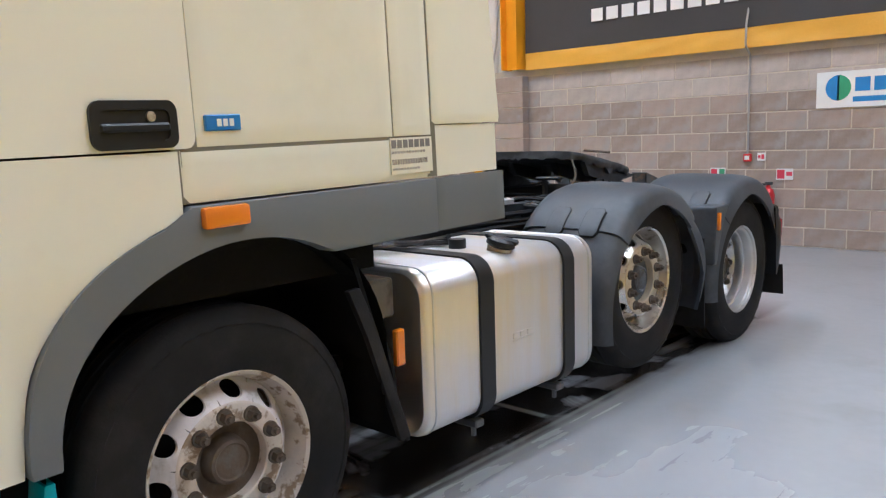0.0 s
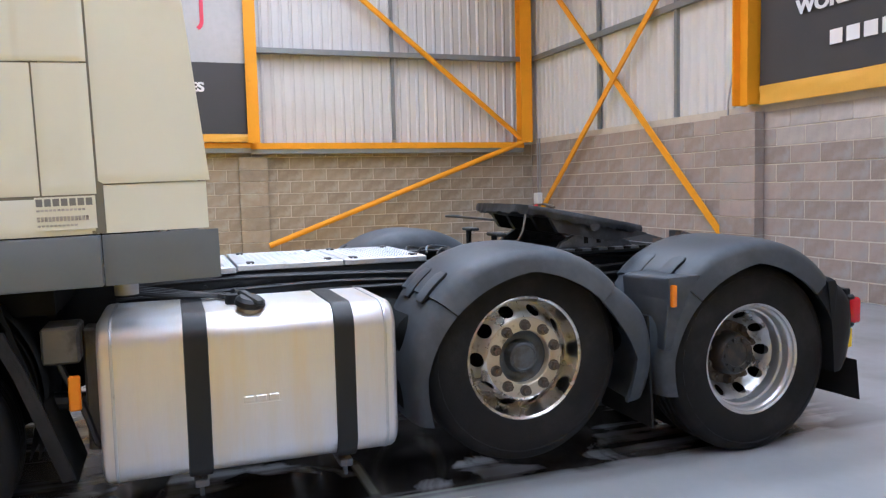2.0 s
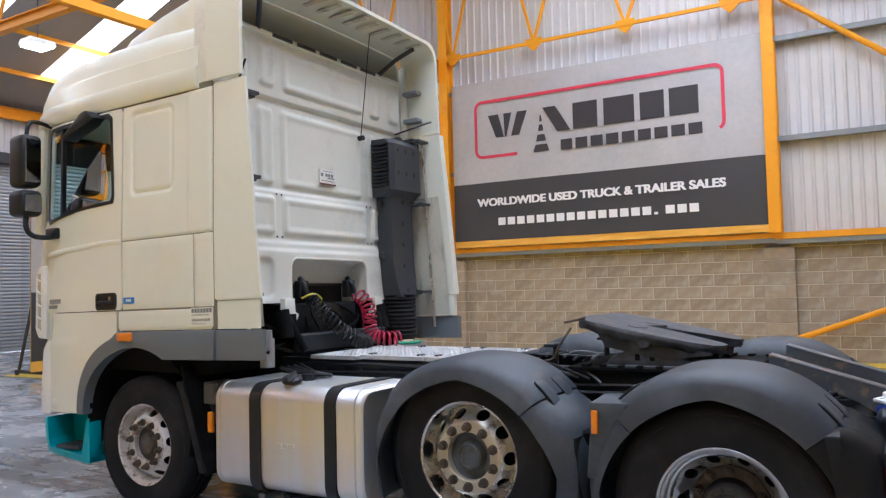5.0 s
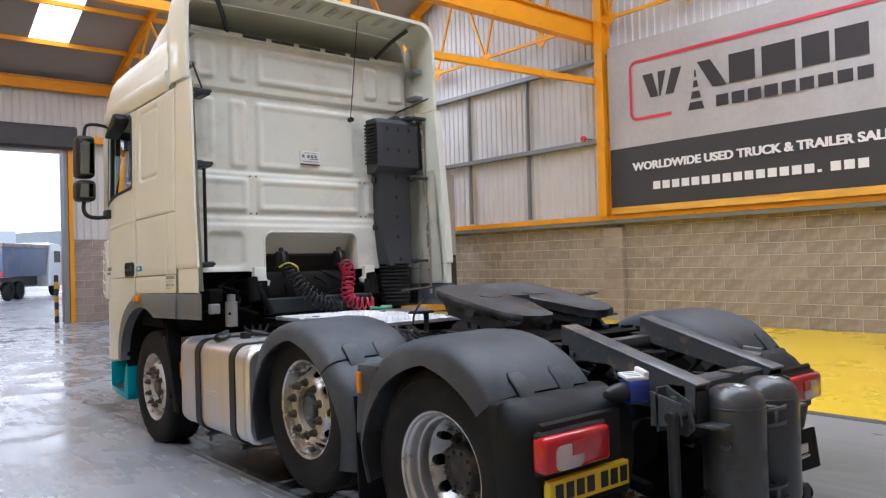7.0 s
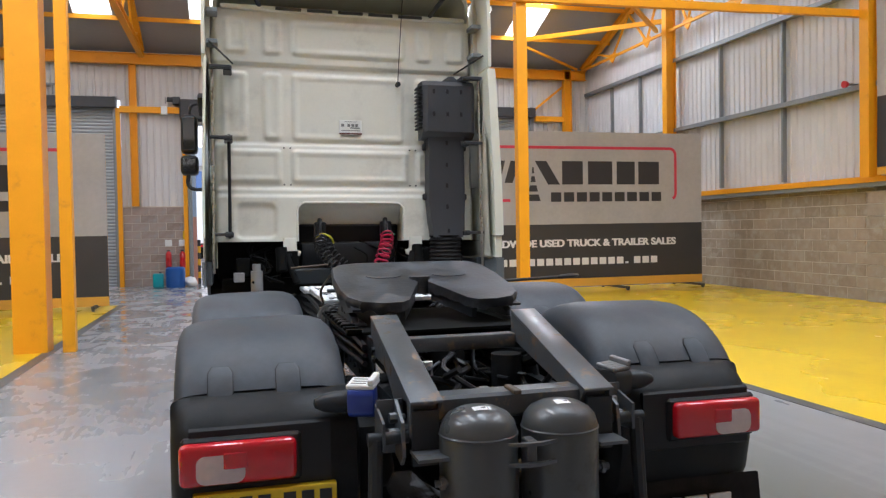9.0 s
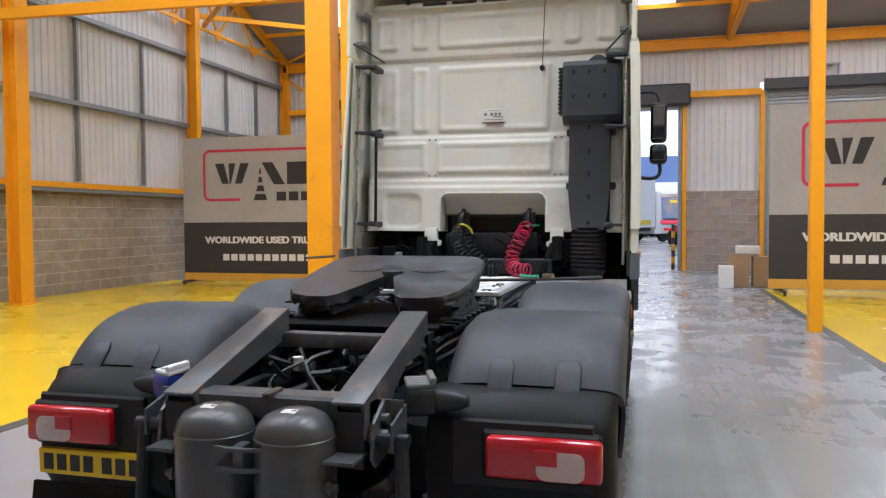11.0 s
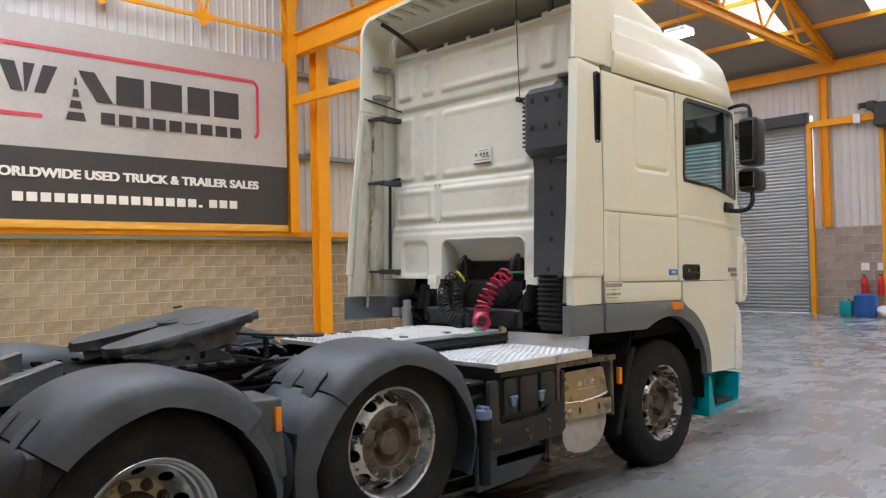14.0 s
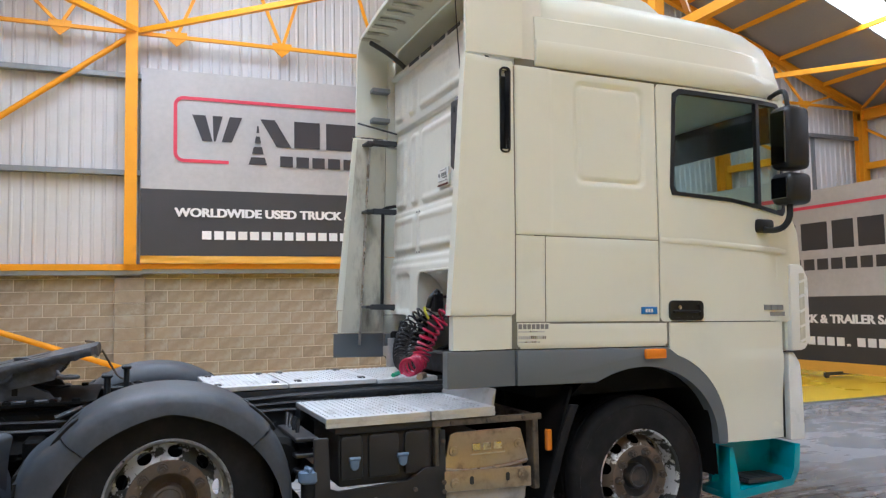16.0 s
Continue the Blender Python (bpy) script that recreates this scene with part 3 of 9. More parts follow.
for a, b in ((9.1, 10.4), (-4.12, -2.32), (-10.8, -9.0), (2.4, 4.55)):
    beam("wall_rail", (a, N_Y - 0.15, 5.3), (b, N_Y - 0.15, 5.3), 0.14, 0.18, "short orange rail beside a roller door", "rail")
for a, b in ((10.3, 8.95), (-10.9, -9.25)):
    beam("door_brace", (a, N_Y - 0.15, 6.55), (b, N_Y - 0.15, 5.5), 0.07, 0.07, "thin orange diagonal brace over the shutter", "brace")
beam("main_beam", (W_X + 0.3, 4.3, 6.72), (-3.6, 4.3, 6.72), 0.22, 0.5, "heavy orange beam between wall and middle column")
beam("main_beam", (3.6, 4.3, 6.72), (E_X - 0.3, 4.6, 6.72), 0.22, 0.5, "heavy orange beam between wall and middle post")
beam("tie_bar", (W_X + 0.3, 4.2, 5.42), (-3.7, 3.95, 5.2), 0.12, 0.19, "thin orange tie bar across the hall", "tie bar")
beam("tie_bar", (-3.1, 3.85, 5.2), (3.6, 3.95, 5.25), 0.12, 0.13, "thin orange tie bar across the hall", "tie bar")
beam("tie_bar", (3.6, 3.95, 5.25), (E_X - 0.35, 4.6, 5.58), 0.12, 0.13, "thin orange tie bar across the hall", "tie bar")
for s in (-1, 1):
    xx = s * 10.6
    beam("wind_brace", (s * 10.82, 11.55, 7.28), (s * 7.5, 14.5, 7.28), 0.09, 0.13, "flat orange wind brace under the roof", "brace")
    beam("wind_brace", (s * 7.5, 14.5, 7.24), (xx, N_Y - 0.3, 7.0), 0.07, 0.07, "flat orange wind brace under the roof", "brace")
    beam("wind_brace", (xx, 11.6, 7.0), (s * 4.0, 4.4, 7.0), 0.09, 0.1, "flat orange wind brace under the roof", "brace")
    beam("wind_brace", (s * 10.7, -2.8, 7.0), (s * 4.0, 4.2, 7.0), 0.09, 0.1, "flat orange wind brace under the roof", "brace")
    beam("wind_brace", (s * 10.7, -2.8, 7.0), (s * 4.0, -8.7, 7.0), 0.09, 0.1, "flat orange wind brace under the roof", "brace")
    wx = (E_X - 0.22) if s > 0 else (W_X + 0.22)
    beam("wall_brace", (wx, S_Y + 0.35, 2.5), (wx, -3.0, 6.9), 0.11, 0.11, "round orange wall brace in the end bay", "brace", "", True)
    beam("wall_brace", (wx, S_Y + 0.35, 2.42), (wx, -3.0, 0.42), 0.11, 0.11, "round orange wall brace in the end bay", "brace", "", True)
    for y0, y1, z0, z1 in ((S_Y + 0.3, -2.72, 2.31, 2.43), (-2.72, 4.4, 2.335, 2.44), (4.4, N_Y - 0.2, 2.33, 2.45)):
        bm = bmesh.new()
        box(bm, min(wx - s * 0.02, wx + s * 0.2), max(wx - s * 0.02, wx + s * 0.2), y0, y1, z0, z1)
        tagged(obj("sill_rail", bm, M["orange"], smooth=0), "orange steel rail along the top of the block wall", "rail", "sill rails")
        bm = bmesh.new()
        box(bm, min(wx, wx + s * 0.2), max(wx, wx + s * 0.2), y0, y1, z0 - 0.09, z0 - 0.002)
        tagged(obj("flashing", bm, M["rail_grey"], smooth=0), "grey steel flashing under the orange rail", "flashing", "flashings", "structure")
    for z in (4.22, 6.15):
        bm = bmesh.new()
        box(bm, min(wx + s * 0.02, wx + s * 0.19), max(wx + s * 0.02, wx + s * 0.19), S_Y + 0.1, N_Y - 0.1, z - 0.05, z + 0.05)
        tagged(obj("sheeting_rail", bm, M["rail_grey"], smooth=0), "grey galvanised sheeting rail on the wall", "rail", "sheeting rails")
    for y in (-5.65, 7.1, 9.4, 13.4, 15.2):
        bm = bmesh.new()
        box(bm, min(wx + s * 0.1, wx + s * 0.2), max(wx + s * 0.1, wx + s * 0.2), y - 0.03, y + 0.03, 2.5, 6.15)
        tagged(obj("sheeting_post", bm, M["rail_grey"], smooth=0), "slim grey upright between sheeting rails", "rail", "sheeting rails")
for p0, p1 in (((4.4, S_Y + 0.12, 0.37), (E_X - 0.3, S_Y + 0.12, 6.35)), ((E_X - 0.1, S_Y + 0.17, 0.39), (4.7, S_Y + 0.17, 5.68))):
    beam("cross_brace", p0, p1, 0.03, 0.11, "flat orange cross brace on the rear wall", "brace", "cross braces")
for z in (4.22,):
    bm = bmesh.new()
    box(bm, 4.5, E_X - 0.2, S_Y + 0.01, S_Y + 0.1, z - 0.05, z + 0.05)
    tagged(obj("sheeting_rail", bm, M["rail_grey"], smooth=0), "grey galvanised sheeting rail on the wall", "rail", "sheeting rails")
for x in (5.9, 8.22):
    bm = bmesh.new()
    box(bm, x - 0.035, x + 0.035, S_Y + 0.01, S_Y + 0.07, 2.5, 7.0)
    tagged(obj("sheeting_post", bm, M["rail_grey"], smooth=0), "slim grey upright between sheeting rails", "rail", "sheeting rails")

# middle columns
bm = bmesh.new()
box(bm, -3.80, -3.38, 3.6, 3.95, 0.0, 7.0, 0.006)
tagged(obj("box_column", bm, M["orange"]), "broad orange box column beside the grey aisle", "steel column")
bm = bmesh.new()
box(bm, -3.19, -3.03, 3.55, 3.7, 0.0, 6.98, 0.006)
tagged(obj("post", bm, M["orange"]), "square orange post beside the broad column", "steel column", "posts")
bm = bmesh.new()
box(bm, 3.5, 3.68, 3.98, 4.14, 0.0, 6.98, 0.006)
tagged(obj("post", bm, M["orange"]), "square orange post at the edge of the yellow floor", "steel column", "posts")

# ---------------------------------------------------------------- roller doors


def roller(name, x0, x1, z1, label):
    t = thing(name, pose(0, 0, 0), label, "roller door", kind="structure")
    z = 0.02
    bm0 = bmesh.new()
    prism(bm0, [(N_Y + 0.06, 0.0), (N_Y + 0.03, 0.02), (N_Y + 0.02, 0.05), (N_Y + 0.03, 0.08), (N_Y + 0.06, 0.1), (N_Y + 0.08, 0.1), (N_Y + 0.08, 0.0)], "x", x0, x1)
    bmesh.ops.recalc_face_normals(bm0, faces=bm0.faces)
    me = bpy.data.meshes.new("slat")
    bm0.to_mesh(me)
    bm0.free()
    while z < z1:
        s = link("slat", me, M["shutter"], t, "", 30)
        s.location.z = z
        z += 0.1
    one("hood", M["dark_steel"], t, box, x0 - 0.1, x1 + 0.1, N_Y - 0.28, N_Y + 0.1, z1, z1 + 0.3, smooth=0)
    for x in (x0 - 0.05, x1 + 0.05):
        one("guide", M["rail_grey"], t, box, x - 0.06, x + 0.06, N_Y - 0.06, N_Y + 0.09, 0, z1 + 0.35, smooth=0)
    return t


roller("door_1", -8.82, -4.32, 5.35, "closed grey steel roller shutter with dark hood")
roller("door_2", 4.73, 8.98, 5.35, "closed grey steel roller shutter with dark hood")
door = thing("door_3", pose(0, 0, 0), "open roller door with dark raised curtain roll", "roller door", kind="structure")
one("hood", M["dark_steel"], door, box, -2.42, 2.53, N_Y - 0.4, N_Y - 0.01, 4.98, 5.62, smooth=0, bev=0.05)
one("bottom_rail", M["shutter"], door, box, -2.12, 2.2, N_Y - 0.1, N_Y - 0.02, 4.86, 4.98, smooth=0)
for x in (-2.19, 2.25):
    one("guide", M["rail_grey"], door, box, x - 0.05, x + 0.05, N_Y - 0.1, N_Y + 0.24, 0, 4.98, smooth=0)
M["hazard_yellow"] = mat("hazard_yellow", (0.75, 0.42, 0.02), 0.5)
for x in (-2.0, 2.08):
    t = thing("bollard", pose(x, N_Y + 0.5, 0), "black and orange striped guard post by the door", "bollard", "bollards")
    for k in range(7):
        one("band", M["hazard_yellow"] if k % 2 else M["dark_steel"], t, cyl, (0, 0, -0.02 + k * 0.2), (0, 0, 0.18 + k * 0.2), 0.06, 14)

# ---------------------------------------------------------------- banners


def graphic(t, w, h, orange, backing, deep=0.12):
    """The printed face: silver field over a charcoal band, red outline, blocks for the name, one line of words.
    Local x runs to the reader's right, z up, and the face looks along -y."""
    k = w / 6.9
    nx, nz = 40, 24
    wave = lambda x, z: 0.012 * math.sin(1.7 * x + 0.9 * z) * math.sin(0.8 * z + 0.5) if not backing else 0.0
    split = 1.33 * k
    for z0, z1, name, m in ((split, h, "silver_field", "silver_print"), (0.0, split, "charcoal_band", "black_print")):
        b = bmesh.new()
        rows = [[(w * i / nx, wave(w * i / nx, z0 + (z1 - z0) * j / nz), z0 + (z1 - z0) * j / nz) for i in range(nx + 1)] for j in range(nz + 1)]
        loft(b, rows, False, False)
        part(name, b, M[m], t, smooth=60)
    bm.free()
    off = -0.022
    if backing:
        one("back_board", M["plywood"], t, box, 0, w, 0.012, 0.03, -0.02, h, smooth=0)
        off = -0.006
    else:
        one("back_sheet", M["black_print"], t, box, 0, w, 0.03, 0.034, 0, h, smooth=0)
        for z in (0.06, h - 0.1):
            one("fixing_rail", M["rail_grey"], t, box, 0.05, w - 0.05, 0.034, deep, z, z + 0.05, smooth=0)
    if orange:
        b = bmesh.new()
        fold = lambda x, q: -0.004 + (0.012 * math.sin(2.3 * x + 4 * q) * math.sin(0.9 * x + 1.0) + 0.006 * math.sin(7.1 * x - 9 * q)) * (0.3 + q) * (0.0 if backing else 1.0)
        loft(b, [[(w * i / 60, fold(w * i / 60, q), -orange + (orange - 0.003) * q) for i in range(61)] for q in (0, 0.2, 0.4, 0.6, 0.8, 1.0)], False, False)
        loft(b, [[(w * i / 60, 0.03, -orange + (orange - 0.003) * q) for i in range(61)] for q in (0, 1)], False, False)
        part("orange_strip", b, M["orange_print"], t, smooth=60)

    def flat(name, poly, m):
        b = bmesh.new()
        prism(b, [(a * k, c * k) for a, c in poly], "y", off, off + 0.003)
        return part(name, b, M[m], t, smooth=0)

    # red outline with rounded corners, open at its lower right
    path = [(1.68, 1.92), (0.8, 1.92)] + [(0.8 + 0.16 * math.cos(radians(a)), 2.08 + 0.16 * math.sin(radians(a))) for a in range(270, 179, -15)]
    path += [(0.64 + 0.16 + 0.16 * math.cos(radians(a)), 3.04 + 0.16 * math.sin(radians(a))) for a in range(180, 89, -15)]
    path += [(5.99 + 0.16 * math.cos(radians(a)), 3.04 + 0.16 * math.sin(radians(a))) for a in range(90, -1, -15)]
    path += [(6.15, 2.08)] + [(5.99 + 0.16 * math.cos(radians(a)), 2.08 + 0.16 * math.sin(radians(a))) for a in range(0, -61, -15)]
    b = bmesh.new()
    rows = []
    for i, p in enumerate(path):
        q0, q1 = Vector(path[max(i - 1, 0)]), Vector(path[min(i + 1, len(path) - 1)])
        d = (q1 - q0).normalized()
        nrm = Vector((-d.y, d.x)) * 0.035
        rows.append([((p[0] + s * nrm.x) * k, off, (p[1] + s * nrm.y) * k) for s in (-1, 1)])
    loft(b, rows, False, False)
    part("red_outline", b, M["red_ink"], t, smooth=0)
    # name blocks: plain shapes only
    flat("name_block", [(0.96, 2.87), (1.22, 2.87), (1.36, 2.34), (1.16, 2.34)], "letter_black")
    flat("name_block", [(1.36, 2.87), (1.56, 2.87), (1.42, 2.34), (1.38, 2.34)], "letter_black")
    flat("name_block", [(1.70, 2.87), (1.95, 2.87), (1.74, 2.34), (1.54, 2.34)], "letter_black")
    flat("name_block", [(2.32, 2.87), (2.62, 2.87), (2.97, 2.30), (2.66, 2.30)], "letter_black")
    for x0, x1, _ in ((3.03, 3.58, 0), (3.72, 4.38, 0), (4.50, 5.00, 0), (5.10, 5.68, 0)):
        flat("name_block", [(x0, 2.3), (x1, 2.3), (x1, 2.87), (x0, 2.87)], "letter_black")
    for z0, z1, a0, a1 in ((1.90, 2.06, 0.19, 0.14), (2.13, 2.28, 0.12, 0.085), (2.36, 2.50, 0.065, 0.04), (2.57, 2.72, 0.03, 0.015)):
        flat("road_mark", [(2.27 - a0, z0), (2.27 + a0, z0), (2.27 + a1, z1), (2.27 - a1, z1)], "letter_black")
    for i in range(9):
        x0 = 2.73 + i * 0.342
        flat("name_block", [(x0, 1.88), (x0 + 0.27, 1.88), (x0 + 0.27, 2.11), (x0, 2.11)], "letter_black")
    lettering("word", "WORLDWIDE USED TRUCK & TRAILER SALES", 0.24 * k, pose(3.39 * k, off - 0.002, 0.86 * k, 90, 0, 0), M["letter_white"], t, 5.5 * k)
    for i in range(19):
        if i == 15:
            flat("address_block", [(1.16 + i * 0.237, 0.33), (1.24 + i * 0.237, 0.33), (1.24 + i * 0.237, 0.38), (1.16 + i * 0.237, 0.38)], "letter_white")
            continue
        x0 = 1.16 + i * 0.237
        flat("address_block", [(x0, 0.33), (x0 + 0.18, 0.33), (x0 + 0.18, 0.5), (x0, 0.5)], "letter_white")


b1 = thing("banner", pose(E_X - 0.33, 4.24, 2.6, 0, 0, -90), "large silver and charcoal wall banner with red outline", "banner", "banners")
graphic(b1, 6.9, 3.69, 0.15, False, 0.34)
b2 = thing("banner", pose(W_X + 0.34, -2.75, 2.59, 0, 0, 90), "large silver and charcoal wall banner with red outline", "banner", "banners")
graphic(b2, 6.8, 3.7, 0.15, False, 0.35)
b3 = thing("banner", pose(4.0, S_Y + 0.12, 2.73, 0, 0, 180), "large charcoal and silver banner with orange lower strip", "banner", "banners")
graphic(b3, 7.0, 3.76, 0.25, False)


def board(x0, x1, y, z0, z1, label):
    t = thing("display_board", pose(x0, y, z0 + 0.2), label, "display board", "display boards")
    graphic(t, x1 - x0, z1 - z0 - 0.2, 0.2, True)
    w = x1 - x0
    for x in (0.25, w * 0.36, w * 0.66, w - 0.25):
        one("upright", M["dark_steel"], t, box, x - 0.03, x + 0.03, 0.04, 0.1, -z0 - 0.12, z1 - z0 - 0.3, smooth=0)
        one("strut", M["dark_steel"], t, bar, (x, 0.1, 1.9), (x, 0.85, -z0 - 0.12), 0.04, 0.05, smooth=0)
        one("foot", M["dark_steel"], t, box, x - 0.03, x + 0.03, -0.45, 0.95, -z0 - 0.15, -z0 - 0.09, smooth=0)
        for yy in (-0.4, 0.9):
            one("castor", M["dark_steel"], t, cyl, (x - 0.02, yy, -z0 - 0.145), (x + 0.02, yy, -z0 - 0.145), 0.05, 14)
    return t


board(3.75, 10.6, 9.55, 0.12, 3.88, "free-standing printed board on wheeled steel feet")
board(-10.1, -3.5, 9.75, 0.08, 3.68, "free-standing printed board on wheeled steel feet")

# ---------------------------------------------------------------- truck materials
M["cream"] = mat("cream_paint", (0.735, 0.735, 0.625), 0.32, var=0.012, scale=2, fine=30, bump=0.0, coat=0.22, rvar=0.04, dirt=(0.66, 0.65, 0.52), amount=0.04, dscale=1.6, soft=0.2, droughness=0.4)
M["cream_dull"] = mat("dull_cream_paint", (0.745, 0.735, 0.645), 0.42, var=0.05, scale=3, fine=40, bump=0.02, dirt=(0.48, 0.46, 0.40), amount=0.10, dscale=3.0, soft=0.2, droughness=0.7)
M["cream_inner"] = mat("darker_weathered_cream", (0.56, 0.54, 0.44), 0.55, var=0.08, scale=3, fine=50, dirt=(0.26, 0.24, 0.19), amount=0.3, dscale=5, droughness=0.8, stretch=(1, 1, 0.35))
M["sill"] = mat("grey_sill_plastic", (0.125, 0.14, 0.15), 0.42, var=0.06, scale=4, bump=0.08, bscale=300, rvar=0.08)
M["guard"] = mat("blue_grey_guard_plastic", (0.040, 0.046, 0.055), 0.48, spec=0.4, var=0.16, scale=3, fine=40, bump=0.12, bscale=260, dirt=(0.10, 0.11, 0.125), amount=0.26, dscale=2.5, soft=0.25, droughness=0.65)
M["black_plastic"] = mat("black_plastic", (0.009, 0.0095, 0.0105), 0.45, spec=0.4, var=0.15, scale=5, bump=0.08, bscale=220)
M["snorkel"] = mat("dark_intake_plastic", (0.036, 0.038, 0.043), 0.5, var=0.12, scale=5, bump=0.1, bscale=200)
M["rubber"] = mat("tyre_rubber", (0.0095, 0.009, 0.009), 0.75, spec=0.25, var=0.2, scale=6, fine=50, bump=0.25, bscale=120, dirt=(0.03, 0.027, 0.025), amount=0.22, dscale=3.5, soft=0.2, droughness=0.85)
M["chassis"] = mat("chassis_grey_paint", (0.022, 0.026, 0.030), 0.45, spec=0.35, var=0.15, scale=5, bump=0.05, dirt=(0.05, 0.042, 0.034), amount=0.25, dscale=5, droughness=0.8)
M["ramp"] = mat("worn_ramp_paint", (0.092, 0.10, 0.108), 0.34, 0.2, 0.25, 5, dirt=(0.22, 0.165, 0.125), amount=0.25, dscale=11, soft=0.05, droughness=0.75)
M["greasy"] = mat("greasy_black_iron", (0.026, 0.028, 0.032), 0.42, 0.1, 0.3, 4, fine=30, bump=0.45, bscale=35, dirt=(0.085, 0.09, 0.10), amount=0.42, dscale=4.5, droughness=0.6)
# base set near black, which puts recess shade into the grime colour
M["grime"] = mat("grimy_shaded_underbody", (0.005, 0.0048, 0.0044), 0.8, 0.0, 0.3, 6, bump=0.3, bscale=60, dirt=(0.014, 0.012, 0.011), amount=0.2, dscale=6, droughness=0.9, spec=0.15)
# the yellow patches paint the floor's reflection into the metal
M["alu"] = mat("brushed_aluminium_warm_sheen", (0.72, 0.72, 0.74), 0.42, 0.92, 0.05, 5.0, fine=60, bump=0.08, bscale=160, stretch=(1, 3.0, 0.3), dirt=(0.70, 0.60, 0.42), amount=0.27, dscale=1.6, soft=0.25, droughness=0.42, dmetal=0.85, rvar=0.08)
M["tread_alu"] = mat("tread_plate_aluminium", (0.60, 0.61, 0.62), 0.44, 0.7, 0.1, 5, bump=0.15, bscale=120, dirt=(0.42, 0.41, 0.39), amount=0.22, dscale=6, droughness=0.6)
M["chrome"] = mat("polished_steel", (0.60, 0.58, 0.54), 0.28, 1.0, 0.1, 4, bump=0.04, dirt=(0.20, 0.165, 0.115), amount=0.26, dscale=8, soft=0.08, droughness=0.6)
M["rim"] = mat("silver_wheel_paint", (0.50, 0.50, 0.50), 0.3, 0.85, 0.12, 6, bump=0.1, bscale=90, dirt=(0.12, 0.10, 0.08), amount=0.28, dscale=11, soft=0.07, droughness=0.8, dmetal=0.1)
M["rim_clean"] = mat("clean_silver_wheel_paint", (0.56, 0.57, 0.58), 0.34, 0.8, 0.06, 5, bump=0.05, bscale=90, dirt=(0.22, 0.17, 0.12), amount=0.1, dscale=9, soft=0.1, droughness=0.7)
M["rim_face"] = mat("dirty_wheel_face", (0.52, 0.45, 0.33), 0.45, 0.3, 0.12, 8, bump=0.2, bscale=80, dirt=(0.10, 0.072, 0.05), amount=0.22, dscale=12, soft=0.08, droughness=0.85, dmetal=0.1)
M["flaky"] = mat("flaking_chrome", (0.62, 0.62, 0.61), 0.34, 0.35, 0.1, 6, bump=0.15, bscale=50, dirt=(0.035, 0.037, 0.032), amount=0.5, dscale=8, soft=0.02, droughness=0.6, dmetal=0.1)
M["flaky_worn"] = mat("mostly_bare_brown_rim", (0.60, 0.59, 0.56), 0.34, 0.35, 0.1, 6, bump=0.2, bscale=50, dirt=(0.10, 0.075, 0.05), amount=0.6, dscale=9, soft=0.03, droughness=0.75, dmetal=0.15)
M["flaky_face"] = mat("brown_bolt_face", (0.135, 0.098, 0.068), 0.62, 0.2, 0.25, 9, bump=0.3, bscale=60, dirt=(0.50, 0.46, 0.40), amount=0.27, dscale=11, soft=0.025, droughness=0.5)
M["wheel_white"] = mat("white_wheel_paint", (0.62, 0.60, 0.61), 0.5, 0.05, 0.08, 5, bump=0.08, bscale=90, dirt=(0.33, 0.28, 0.23), amount=0.2, dscale=10, soft=0.12, droughness=0.7)
M["worn_white"] = mat("worn_white_bolt_face", (0.55, 0.50, 0.44), 0.6, 0.05, 0.12, 8, bump=0.25, bscale=60, dirt=(0.24, 0.18, 0.125), amount=0.36, dscale=14, soft=0.05, droughness=0.8)
M["hub_dark"] = mat("oily_dark_hub", (0.03, 0.028, 0.026), 0.5, 0.2, 0.25, 10, bump=0.3, bscale=60, dirt=(0.10, 0.075, 0.055), amount=0.3, dscale=12, droughness=0.8)
M["rust"] = mat("rusty_hub", (0.105, 0.078, 0.056), 0.7, 0.3, 0.3, 12, bump=0.4, bscale=60, dirt=(0.14, 0.125, 0.105), amount=0.3, dscale=14, droughness=0.85)
M["hub_grey"] = mat("grey_hub_paint", (0.085, 0.095, 0.105), 0.45, 0.2, 0.15, 8, dirt=(0.07, 0.06, 0.05), amount=0.35, dscale=10)
M["amber"] = mat("amber_lens", (0.72, 0.2, 0.008), 0.2, var=0.06, coat=0.5)
M["lens_red"] = mat("red_lens", (0.52, 0.008, 0.018), 0.14, var=0.08, scale=14, coat=0.6, bump=0.1, bscale=150)
M["lens_clear"] = mat("frosted_clear_lens", (0.62, 0.50, 0.48), 0.15, var=0.1, scale=20, coat=0.6)
M["teal"] = mat("teal_paint", (0.0, 0.32, 0.38), 0.32, var=0.05, coat=0.3, dirt=(0.02, 0.16, 0.18), amount=0.15, dscale=5)
M["white_paint"] = mat("white_paint", (0.78, 0.78, 0.74), 0.3, var=0.03, coat=0.3)
M["plate_yellow"] = mat("yellow_plate", (0.85, 0.60, 0.01), 0.35, var=0.04)
M["ink"] = mat("dark_ink", (0.02, 0.02, 0.02), 0.5)
M["grey_ink"] = mat("grey_ink", (0.2, 0.2, 0.19), 0.5)
M["blue_badge"] = mat("blue_badge", (0.02, 0.17, 0.48), 0.35, var=0.05)
M["hose_red"] = mat("red_hose", (0.42, 0.012, 0.055), 0.35, var=0.1, coat=0.2)
M["hose_black"] = mat("black_hose", (0.014, 0.014, 0.015), 0.4, var=0.1)
M["green"] = mat("green_coupling", (0.02, 0.30, 0.16), 0.4)
